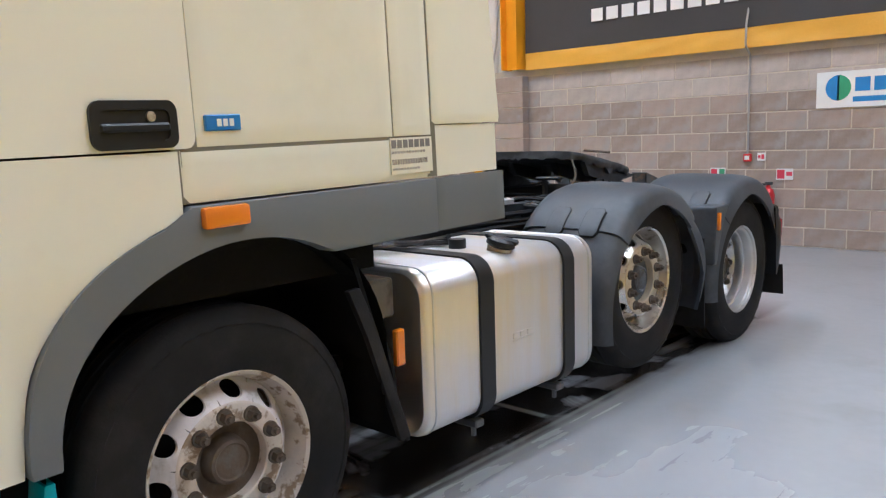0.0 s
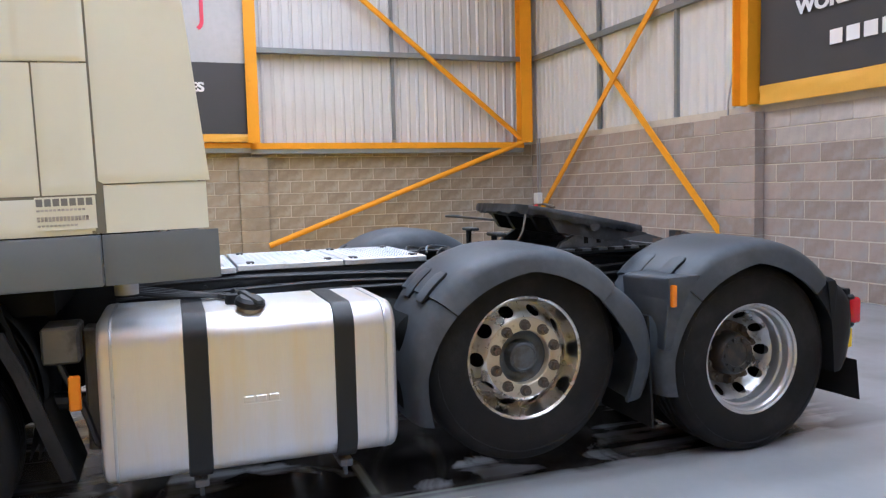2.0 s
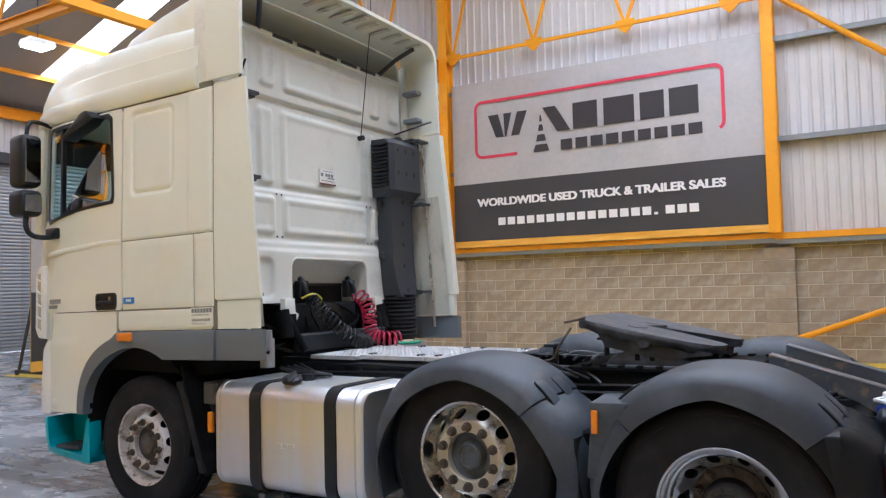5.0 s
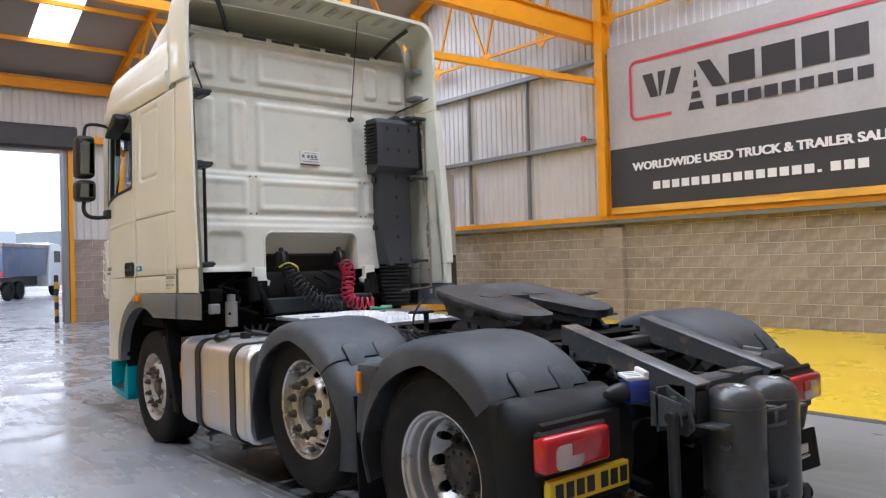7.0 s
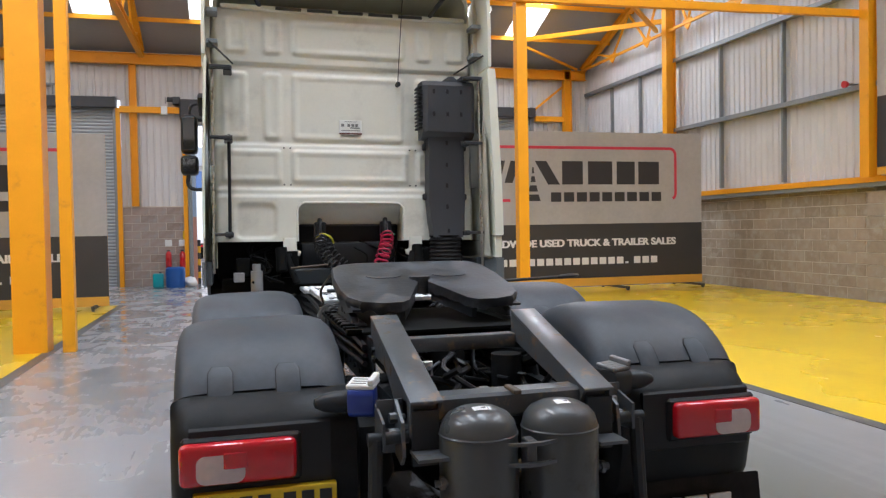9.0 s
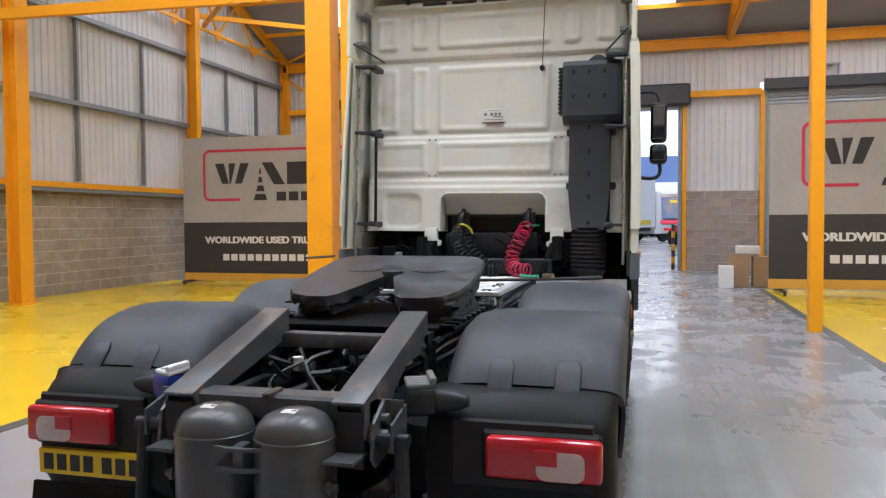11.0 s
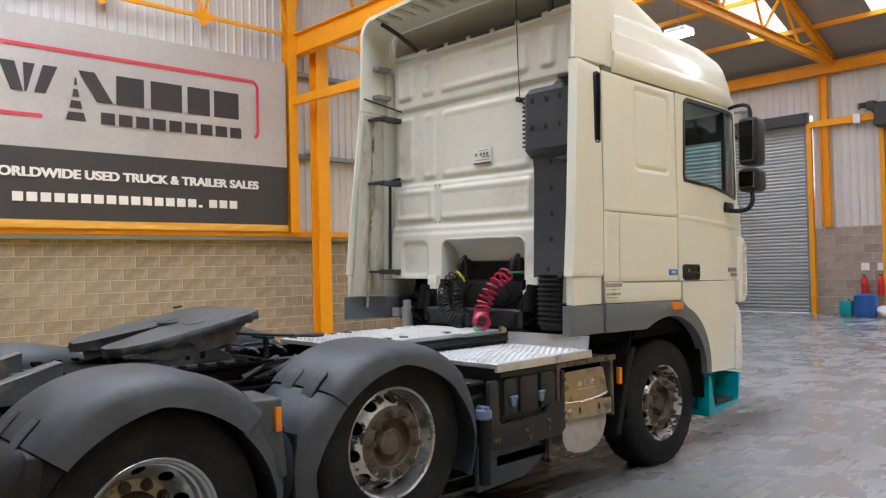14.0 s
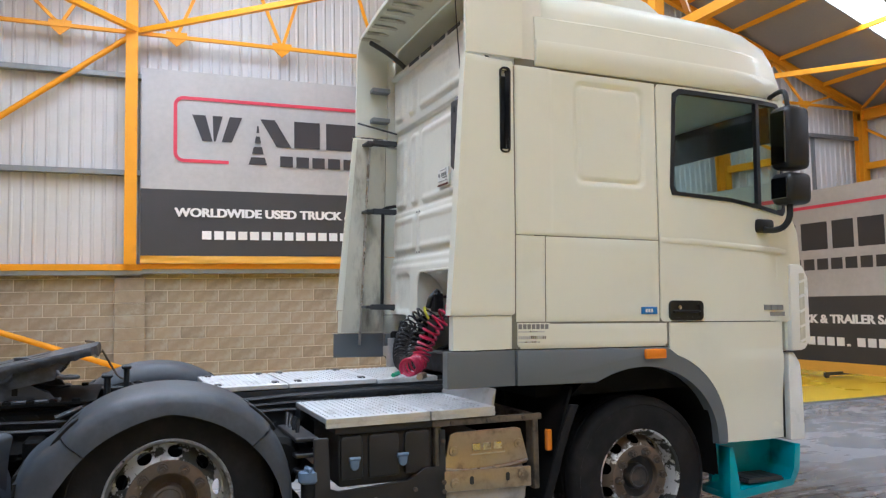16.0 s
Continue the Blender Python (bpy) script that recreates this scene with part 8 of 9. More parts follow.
lathe(bm, [(0.0, 0.075), (0.02, 0.075), (0.024, 0.06), (0.05, 0.055), (0.053, 0.01), (0.045, 0.0), (0.0, 0.0)], (1.17, -2.085, 0.665), "z", 20)
box(bm, 1.125, 1.215, -2.097, -2.073, 0.715, 0.745, 0.006)
part("bottle_cap", bm, M["latch_blue"], fb_, "blue-grey screw cap")
bm = bmesh.new()
for k in range(4):
    tube(bm, smooth_path([(0.6 + 0.1 * k, -2.08, 0.95), (0.7 + 0.08 * k, -2.1, 0.8), (0.9, -2.06 - 0.01 * k, 0.7)], 4), 0.011, 6)
for z in (0.86, 0.78, 0.70):
    box(bm, 0.6, 1.12, -2.14, -2.02, z, z + 0.022, 0.005)
part("valve_line", bm, M["hose_black"], truck)["kind"] = "stuff"

sl = new("silencer")
sl.parent = truck
sl["label"] = "round steel silencer behind yellowed heat shields"
bm = bmesh.new()
lathe(bm, [(0.0, 0.55), (0.24, 0.55), (0.255, 0.57), (0.255, 1.14), (0.24, 1.155), (0.0, 1.155)], (0, -1.085, 0.56), "x", 40)
part("drum", bm, M["pale_plate"], sl, "pale dusty steel drum end")
one("upper_shield", M["beige_plate"], sl, prism, [(-1.30, 0.845), (-1.345, 0.665), (-1.33, 0.64), (-1.2, 0.625), (-0.97, 0.63), (-0.83, 0.65), (-0.82, 0.67), (-0.865, 0.845), (-0.9, 0.855), (-1.27, 0.855)], "x", 1.165, 1.178, 0.006, label="yellowed steel shield")
bm = bmesh.new()
tube(bm, smooth_path([(1.18, -1.34, 0.662), (1.186, -1.2, 0.645), (1.186, -0.97, 0.65), (1.18, -0.825, 0.672)], 5), 0.007, 6)
part("shield_bead", bm, M["chrome"], sl)
one("lower_shield", M["beige_plate"], sl, prism, [(-1.35, 0.655), (-0.82, 0.635), (-0.82, 0.525), (-1.35, 0.545)], "x", 1.185, 1.208, 0.006)
one("drop_shield", M["pale_plate"], sl, prism, [(-1.335, 0.55), (-0.835, 0.535), (-0.845, 0.46), (-0.88, 0.38), (-0.95, 0.315), (-1.06, 0.29), (-1.19, 0.30), (-1.29, 0.335), (-1.335, 0.40)], "x", 1.16, 1.176, 0.008, label="pale dusty lower shield")
for y, z in ((-1.285, 0.755), (-0.885, 0.765), (-1.29, 0.585), (-0.88, 0.60)):
    one("shield_bolt", M["beige_plate"], sl, lathe, [(0.03, 0.0), (0.026, 0.012), (0.014, 0.014), (0.012, 0.024), (0.0, 0.025)], (1.175 if z > 0.7 else 1.207, y, z), "x", 10)
for y in (-1.19, -0.97):
    one("shield_slot", M["ink"], sl, prism, rrect(y - 0.012, y + 0.012, 0.57, 0.615, 0.01, 3), "x", 1.208, 1.2095)
for k in range(3):
    y0 = -1.17 + 0.065 * k
    one("emblem_bar", M["chrome"], sl, box, 1.178, 1.183, y0, y0 + 0.05, 0.745, 0.785, 0.002)
one("emblem_bar", M["chrome"], sl, box, 1.178, 1.183, -1.18, -0.97, 0.722, 0.729)
bm = bmesh.new()
for y in (-1.375, -0.775):
    box(bm, 1.10, 1.19, y - 0.018, y + 0.018, 0.50, 0.92, 0.005)
    box(bm, 0.45, 1.16, y - 0.02, y + 0.02, 0.87, 0.92, 0.005)
prism(bm, [(-1.41, 0.895), (-1.41, 0.93), (-0.74, 0.925), (-0.74, 0.89)], "x", 1.165, 1.20, 0.004)
part("shield_frame", bm, M["brown_frame"], sl, "brown grimy steel carrier")
for y in (-1.30, -1.08, -0.86):
    one("frame_stud", M["rust"], sl, cyl, (1.2, y, 0.91), (1.212, y, 0.91), 0.012, 6)
bm = bmesh.new()
tube(bm, smooth_path([(0.75, -1.32, 0.34), (1.0, -1.38, 0.33), (1.17, -1.44, 0.335)], 4), 0.062, 16)
tube(bm, smooth_path([(1.10, -1.42, 0.333), (1.175, -1.442, 0.335)], 4), 0.068, 16)
part("exhaust_outlet", bm, M["brown_frame"], sl, "brown sooty exhaust outlet")
bm = bmesh.new()
box(bm, 1.18, 1.212, -0.715, -0.68, 0.71, 0.83, 0.006)
part("side_marker", bm, M["amber"], truck, "amber side marker lamp")

# ---------------------------------------------------------------- coiled lines and fittings behind the cab


def coil(path, r, turns, wire, n=14):
    """A helix of hose along a line of points."""
    pts = smooth_path(path, 8)
    out = []
    total = turns * n
    u = None
    for k in range(total + 1):
        f = k / total * (len(pts) - 1)
        i = min(int(f), len(pts) - 2)
        p = pts[i].lerp(pts[i + 1], f - i)
        d = (pts[i + 1] - pts[i]).normalized()
        if u is None:
            u, w = frame_of(d)
        u = (u - d * u.dot(d)).normalized()
        w = d.cross(u)
        a = 2 * math.pi * k / n
        out.append(p + r * (math.cos(a) * u + math.sin(a) * w))
    bm = bmesh.new()
    tube(bm, out, wire, 6)
    return bm


part("air_coil", coil([(0.33, -0.90, 1.52), (0.31, -1.0, 1.45), (0.27, -1.06, 1.36), (0.235, -1.09, 1.26), (0.25, -1.13, 1.18), (0.31, -1.2, 1.155), (0.40, -1.265, 1.155)], 0.055, 15, 0.0085), M["hose_red"], truck, "red coiled air line")
part("air_coil", coil([(-0.26, -0.9, 1.5), (-0.27, -1.0, 1.42), (-0.22, -1.08, 1.32), (-0.14, -1.13, 1.23), (-0.03, -1.16, 1.16), (0.1, -1.17, 1.145)], 0.05, 17, 0.007), M["hose_black"], truck, "black coiled electric line")
part("air_coil", coil([(-0.2, -0.86, 1.5), (-0.19, -0.95, 1.40), (-0.1, -1.04, 1.28), (0.02, -1.1, 1.19), (0.14, -1.12, 1.145)], 0.045, 14, 0.006), M["hose_black"], truck, "black coiled electric line")
for x, dx in ((-0.25, -0.01), (0.34, -0.01)):
    bm = bmesh.new()
    tube(bm, smooth_path([(x, -0.78, 1.66), (x + dx, -0.84, 1.6), (x + dx, -0.86, 1.53)], 4), 0.022, 8)
    box(bm, x - 0.05, x + 0.05, -0.83, -0.76, 1.5, 1.64, 0.01)
    part("line_socket", bm, M["black_plastic"], truck)
one("yellow_line", M["yellow_hose"], truck, tube, smooth_path([(-0.3, -0.84, 1.5), (-0.24, -0.9, 1.535), (-0.17, -0.92, 1.50), (-0.15, -0.9, 1.45)], 4), 0.010, 6)
one("green_line", M["green"], truck, tube, smooth_path([(0.42, -0.8, 1.52), (0.38, -0.86, 1.52), (0.33, -0.9, 1.52)], 4), 0.010, 6)
bm = bmesh.new()
tube(bm, smooth_path([(0.34, -1.3, 1.12), (0.42, -1.36, 1.115), (0.5, -1.4, 1.12)], 4), 0.014, 6)
part("coupling_head", bm, M["green"], truck, "green air coupling")
bm = bmesh.new()
tube(bm, [(0.52, -1.2, 1.11), (0.6, -1.26, 1.11)], 0.022, 10)
part("coupling_head", bm, M["beige_plate"], truck, "brass air coupling")
# dark units under the back wall
bm = bmesh.new()
box(bm, -0.42, 0.42, -0.82, -0.62, 1.2, 1.46, 0.03, 2)
part("pump_unit", bm, M["black_plastic"], truck)
bm = bmesh.new()
rnd = random.Random(9)
for k in range(16):
    x = rnd.uniform(-0.85, 0.85)
    pts = [(x + rnd.uniform(-0.12, 0.12), -0.78 - 0.05 * i + rnd.uniform(-0.03, 0.03), 1.42 - 0.07 * i + rnd.uniform(-0.05, 0.05)) for i in range(5)]
    tube(bm, smooth_path(pts, 3), rnd.choice((0.007, 0.01, 0.014)), 5)
part("cable_loom", bm, M["grime"], truck)["kind"] = "stuff"
bm = bmesh.new()
for x0, x1, z0, z1 in ((-0.98, -0.86, 1.18, 1.34), (-0.62, -0.45, 1.24, 1.4), (0.62, 0.78, 1.2, 1.4)):
    box(bm, x0, x1, -0.93, -0.8, z0, z1, 0.012)
part("relay_box", bm, M["grime"], truck)["kind"] = "stuff"
bm = bmesh.new()
cyl(bm, (-0.81, -0.97, 1.03), (-0.81, -0.97, 1.23), 0.05, 18)
cyl(bm, (-0.81, -0.97, 1.23), (-0.81, -0.97, 1.29), 0.035, 14)
part("dryer_canister", bm, M["conduit"], truck, "pale grey dryer canister")
bm = bmesh.new()
box(bm, -1.0, -0.91, -0.99, -0.95, 1.14, 1.22, 0.008)
part("work_lamp", bm, M["conduit"], truck)
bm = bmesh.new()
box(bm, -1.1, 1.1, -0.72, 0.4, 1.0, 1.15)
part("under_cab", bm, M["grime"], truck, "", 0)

# ---------------------------------------------------------------- things along the walls

def flat_sign(name, x, z, w, h, m, label, bars=()):
    t = thing(name, pose(x, S_Y + 0.015, z), label, "sign", "wall signs")
    one("face", M[m], t, box, -w / 2, w / 2, -0.004, 0.004, -h / 2, h / 2, smooth=0)
    for x0, x1, z0, z1, bm_ in bars:
        one("print_bar", M[bm_], t, box, x0, x1, 0.004, 0.006, z0, z1, smooth=0)
    return t


def conduit(pts, label):
    bm = bmesh.new()
    tube(bm, pts, 0.014, 8)
    ob = obj("conduit", bm, M["conduit"])
    return tagged(ob, label, "conduit", "conduits")


conduit([(0.6, S_Y + 0.03, 3.2), (0.6, S_Y + 0.18, 2.75), (0.6, S_Y + 0.18, 2.5), (0.6, S_Y + 0.03, 2.4), (0.6, S_Y + 0.03, 1.16)], "grey cable conduit running down the block wall")
conduit([(4.55, S_Y + 0.04, 3.9), (4.62, S_Y + 0.04, 3.0), (4.66, S_Y + 0.09, 2.6), (4.66, S_Y + 0.09, 1.2)], "grey cable conduit running down the block wall")
for x in (E_X - 0.35, E_X - 0.45):
    conduit([(x, S_Y + 0.03, 2.5), (x, S_Y + 0.03, 1.3)], "grey cable conduit running down the block wall")
t = thing("call_point", pose(0.6, S_Y + 0.02, 1.11), "small red fire call point on the wall", "call point")
one("case", M["red_plastic"], t, box, -0.05, 0.05, -0.02, 0.035, -0.05, 0.05, 0.008)
one("plate", M["white_plastic"], t, box, -0.03, 0.03, 0.035, 0.038, -0.025, 0.025)
flat_sign("fire_sign", 0.43, 1.12, 0.1, 0.1, "white_plastic", "small white and red fire notice", ((-0.035, 0.0, -0.03, 0.03, "red_ink"), (0.01, 0.04, -0.02, 0.02, "red_ink")))
flat_sign("fire_sign", 0.99, 0.93, 0.2, 0.1, "white_plastic", "small white fire notice with red and green fields", ((0.01, 0.09, -0.035, 0.035, "red_ink"), (-0.09, -0.02, -0.035, 0.035, "green_sign")))
flat_sign("fire_sign", 0.14, 0.9, 0.2, 0.14, "white_plastic", "small white fire notice with red field", ((0.0, 0.09, -0.055, 0.055, "red_ink"), (-0.09, -0.02, -0.02, 0.03, "red_ink")))
M["sky_blue"] = mat("sky_blue_print", (0.03, 0.22, 0.55), 0.45)
ab = flat_sign("trade_sign", -0.9, 1.9, 1.4, 0.42, "white_plastic", "white trade sign with blue bars and round emblem", tuple((0.12 - 0.2 * k, 0.28 - 0.2 * k, -0.03, 0.13, "sky_blue") for k in range(3)) + ((-0.5, 0.3, -0.15, -0.09, "sky_blue"),))
one("emblem", M["green_sign"], ab, prism, [(0.47 + 0.15 * math.cos(radians(a)), 0.02 + 0.15 * math.sin(radians(a))) for a in range(90, 271, 15)], "y", 0.004, 0.006, smooth=0)
one("emblem", M["sky_blue"], ab, prism, [(0.45 + 0.15 * math.cos(radians(a)), 0.02 + 0.15 * math.sin(radians(a))) for a in range(-90, 91, 15)], "y", 0.004, 0.006, smooth=0)
t = thing("socket_box", pose(4.66, S_Y + 0.08, 1.15), "small white electric socket on the block pier", "socket")
one("case", M["white_plastic"], t, box, -0.06, 0.06, -0.06, 0.06, -0.06, 0.06, 0.01)
t = thing("switch_box", pose(E_X - 0.4, S_Y + 0.06, 1.2), "white electric isolator box in the corner", "switch box")
one("case", M["white_plastic"], t, box, -0.1, 0.1, -0.06, 0.06, -0.12, 0.12, 0.01)
one("plug", M["red_plastic"], t, cyl, (0, 0.02, -0.16), (0, 0.1, -0.2), 0.04, 14)
for x in (0.72, 0.3):
    t = thing("fire_extinguisher", pose(x, S_Y + 0.12, 0.32), "red fire extinguisher hung on the wall", "fire extinguisher", "fire extinguishers")
    one("cylinder", M["red_plastic"], t, lathe, [(0.0, 0.0), (0.07, 0.0), (0.078, 0.02), (0.078, 0.33), (0.06, 0.39), (0.025, 0.42), (0.025, 0.45), (0.0, 0.45)], (0, 0, 0), "z", 24)
    one("label_band", M["white_plastic"], t, lathe, [(0.0785, 0.1), (0.0795, 0.1), (0.0795, 0.16), (0.0785, 0.16)], (0, 0, 0), "z", 24)
    one("valve", M["dark_steel"], t, box, -0.05, 0.04, -0.02, 0.02, 0.45, 0.49, 0.006)
    one("hose", M["hose_black"], t, tube, smooth_path([(0.03, 0, 0.46), (0.11, 0.02, 0.44), (0.13, 0.02, 0.3), (0.1, 0.03, 0.15)], 5), 0.014, 8)
for x, y, lab in ((E_X - 0.35, 5.0, "small red alarm bell on the rail"), (W_X + 0.35, 4.85, "small red alarm bell on the rail")):
    t = thing("alarm_bell", pose(x, y, 4.3), lab, "alarm bell", "alarm bells")
    one("bracket", M["rail_grey"], t, box, *((0.0, 0.36) if x > 0 else (-0.36, 0.0)), -0.02, 0.02, -0.02, 0.02)
    one("shell", M["red_plastic"], t, lathe, [(0.0, 0.06), (0.05, 0.055), (0.07, 0.02), (0.07, -0.03), (0.0, -0.03)], (0, 0, 0), "x", 18)

# barrels and extinguishers by the open door
t = thing("barrel", pose(-2.62, 16.3, 0), "blue plastic barrel beside the door", "barrel")
one("shell", M["blue_plastic"], t, lathe, [(0.0, 0.0), (0.25, 0.0), (0.27, 0.04), (0.28, 0.2), (0.265, 0.3), (0.28, 0.4), (0.27, 0.56), (0.22, 0.6), (0.0, 0.6)], (0, 0, 0), "z", 24)
t = thing("canister", pose(-3.1, 16.35, 0), "turquoise plastic canister beside the barrel", "canister")
one("shell", M["teal"], t, box, -0.15, 0.15, -0.13, 0.13, 0.0, 0.42, 0.04, 2)
one("cap", M["black_plastic"], t, cyl, (0.06, 0, 0.42), (0.06, 0, 0.46), 0.03, 12)
t = thing("sack", pose(-2.2, 16.4, 0), "crumpled white rubbish sack on the floor", "sack")
bm = bmesh.new()
bmesh.ops.create_icosphere(bm, subdivisions=3, radius=0.2)
for v in bm.verts:
    v.co *= 1 + 0.25 * noise.noise(v.co * 6)
    v.co.z = max(v.co.z * 0.8 + 0.14, 0.0)
part("bag", bm, M["white_plastic"], t)
for x in (-2.85, -2.45):
    t = thing("fire_extinguisher", pose(x, N_Y - 0.12, 0.55), "red fire extinguisher hung on the block pier", "fire extinguisher", "fire extinguishers")
    one("cylinder", M["red_plastic"], t, lathe, [(0.0, 0.0), (0.08, 0.0), (0.085, 0.02), (0.085, 0.4), (0.06, 0.47), (0.02, 0.5), (0.0, 0.5)], (0, 0, 0), "z", 20)
    one("valve", M["dark_steel"], t, box, -0.05, 0.04, -0.02, 0.02, 0.5, 0.54, 0.006)
    one("notice", M["white_plastic"], t, box, -0.1, 0.1, 0.09, 0.1, 0.65, 0.85)
t = thing("wall_notice", pose(-2.35, N_Y - 0.01, 1.5), "yellow notice on the block pier", "sign")
one("face", M["floor_yellow"], t, box, -0.08, 0.08, -0.01, 0.0, -0.16, 0.16, smooth=0)

# orange floor machine by the shutter
M["machine_orange"] = mat("orange_machine_paint", (0.72, 0.13, 0.02), 0.4, var=0.1, coat=0.2)
t = thing("floor_sweeper", pose(-6.15, 14.9, 0, 0, 0, -35), "orange floor sweeper with black lid parked by the shutter", "floor sweeper")
one("hopper", M["machine_orange"], t, prism, [(-0.38, 0.22), (0.36, 0.22), (0.46, 0.55), (0.47, 0.95), (-0.46, 0.93), (-0.42, 0.5)], "x", -0.36, 0.36, 0.05)
one("lid", M["black_plastic"], t, prism, [(-0.5, 0.93), (0.5, 0.95), (0.44, 1.03), (-0.4, 1.02)], "x", -0.39, 0.39, 0.03)
one("decal", M["dark_steel"], t, box, 0.358, 0.365, -0.1, 0.25, 0.72, 0.8)
one("handle", M["dark_steel"], t, tube, smooth_path([(-0.25, 0.42, 0.7), (-0.25, 0.8, 0.98), (0.25, 0.8, 0.98), (0.25, 0.42, 0.7)], 4), 0.022, 8)
for x in (-0.46, 0.38):
    w = one("tyre", M["rubber"], t, lathe, [(0.0, 0.02), (0.09, 0.0), (0.12, 0.0), (0.2, 0.01), (0.2, 0.07), (0.12, 0.08), (0.0, 0.08)], (x, 0.26, 0.2), "x", 24)
    one("wheel_cap", M["hub_grey"], w, cyl, (x - 0.006, 0.26, 0.2), (x + 0.086, 0.26, 0.2), 0.08, 16)
one("castor", M["rubber"], t, cyl, (-0.05, -0.3, 0.09), (0.05, -0.3, 0.09), 0.09, 16)
one("castor_fork", M["dark_steel"], t, box, -0.07, 0.07, -0.34, -0.26, 0.12, 0.26, 0.01)
t = thing("hand_cart", pose(-6.6, 16.1, 0), "dark trolley beside the floor sweeper", "trolley")
one("tray", M["dark_steel"], t, box, -0.5, 0.5, -0.4, 0.4, 0.35, 0.5, 0.02)
for x in (-0.4, 0.4):
    one("tyre", M["rubber"], t, lathe, [(0.0, -0.04), (0.16, -0.04), (0.17, 0.0), (0.16, 0.04), (0.0, 0.04)], (x, -0.3, 0.17), "x", 18)
    one("tyre", M["rubber"], t, lathe, [(0.0, -0.04), (0.16, -0.04), (0.17, 0.0), (0.16, 0.04), (0.0, 0.04)], (x, 0.3, 0.17), "x", 18)

# boxes behind the display board
M["cardboard"] = mat("cardboard", (0.42, 0.27, 0.15), 0.85, var=0.1)
for x, y, w, h, z, m, lab in ((3.35, 11.3, 0.42, 0.75, 0.0, "cardboard", "brown cardboard carton on the floor"), (3.85, 11.4, 0.4, 0.7, 0.0, "cardboard", "brown cardboard carton on the floor"), (3.05, 11.0, 0.3, 0.5, 0.0, "white_plastic", "white carton on the floor"), (3.55, 11.35, 0.5, 0.18, 0.76, "white_plastic", "white carton on top of brown ones")):
    bm = bmesh.new()
    box(bm, x - w / 2, x + w / 2, y - 0.2, y + 0.2, z, z + h, 0.01)
    tagged(obj("carton", bm, M[m]), lab, "carton", "cartons")

# small steel fittings on the door wall
for x in (-6.1, 0.02, 6.4):
    t = thing("wall_bracket", pose(x, N_Y, 6.0), "small grey angle bracket on the cladding over a door", "bracket", "wall brackets")
    one("arm", M["rail_grey"], t, box, -0.32, 0.24, -0.14, -0.08, -0.03, 0.03, 0.006)
    one("drop", M["rail_grey"], t, box, 0.16, 0.2, -0.13, -0.09, -0.3, -0.02, 0.004)
    one("foot", M["rail_grey"], t, box, -0.06, 0.06, -0.1, 0.04, -0.04, 0.04, 0.004)
for x in (-2.5, -8.95):
    t = thing("shutter_motor", pose(x, N_Y - 0.2, 5.6), "dark electric motor beside the shutter hood", "motor", "shutter motors")
    one("gear_case", M["dark_steel"], t, box, -0.12, 0.1, -0.1, 0.2, -0.12, 0.1, 0.02)
    one("drum", M["dark_steel"], t, cyl, (-0.28, 0.0, 0.02), (-0.1, 0.0, 0.02), 0.075, 16)
    one("chain_wheel", M["rail_grey"], t, cyl, (-0.33, 0.0, 0.0), (-0.31, 0.0, 0.0), 0.1, 18)
    t = thing("control_box", pose(x - 0.36, N_Y - 0.25, 5.28), "small white control box on the orange rail", "control box", "control boxes")
    one("case", M["white_plastic"], t, box, -0.09, 0.09, -0.05, 0.12, -0.13, 0.13, 0.012)
t = thing("junction_box", pose(-5.58, 4.0, 5.37), "white electric junction box on the orange tie bar", "junction box")
one("case", M["white_plastic"], t, box, -0.13, 0.1, -0.06, 0.06, 0.0, 0.2, 0.015)
one("lid", M["rail_grey"], t, box, -0.11, 0.08, -0.075, -0.06, 0.02, 0.18, 0.005)
one("conduit", M["dark_steel"], t, cyl, (0.16, 0.0, 0.0), (0.16, 0.0, 0.9), 0.02, 10)
# high-bay lamps under the roof; the last three are unseen, added for light
for x, y, z in ((5.7, 12.6, 7.5), (-5.8, 12.9, 7.5), (5.7, -4.0, 7.5), (-5.8, -4.0, 7.5), (0.0, 4.3, 8.6)):
    t = thing("bay_lamp", pose(x, y, z), "square white high-bay lamp hung from the roof, the rear and middle ones added unseen", "lamp", "bay lamps")
    one("housing", M["white_plastic"], t, prism, [(-0.3, 0.0), (0.3, 0.0), (0.22, 0.14), (-0.22, 0.14)], "x", -0.3, 0.3, 0.01)
    one("diffuser", M["lamp_glow"], t, box, -0.26, 0.26, -0.26, 0.26, -0.03, -0.002)
    one("hanger", M["dark_steel"], t, cyl, (0, 0, 0.13), (0, 0, roof_z(y) - z), 0.012, 8)

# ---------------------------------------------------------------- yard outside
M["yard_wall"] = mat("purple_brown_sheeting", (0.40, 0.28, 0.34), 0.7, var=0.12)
# blue is muted and paled to carry the haze outside
M["container_blue"] = mat("hazed_blue_container", (0.12, 0.20, 0.44), 0.5, var=0.1)
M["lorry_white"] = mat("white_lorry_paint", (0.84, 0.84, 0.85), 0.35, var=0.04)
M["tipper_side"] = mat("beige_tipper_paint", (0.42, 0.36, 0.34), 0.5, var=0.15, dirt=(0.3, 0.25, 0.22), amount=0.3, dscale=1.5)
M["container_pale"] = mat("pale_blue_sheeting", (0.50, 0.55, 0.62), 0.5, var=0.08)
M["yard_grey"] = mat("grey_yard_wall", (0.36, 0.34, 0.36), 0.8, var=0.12)
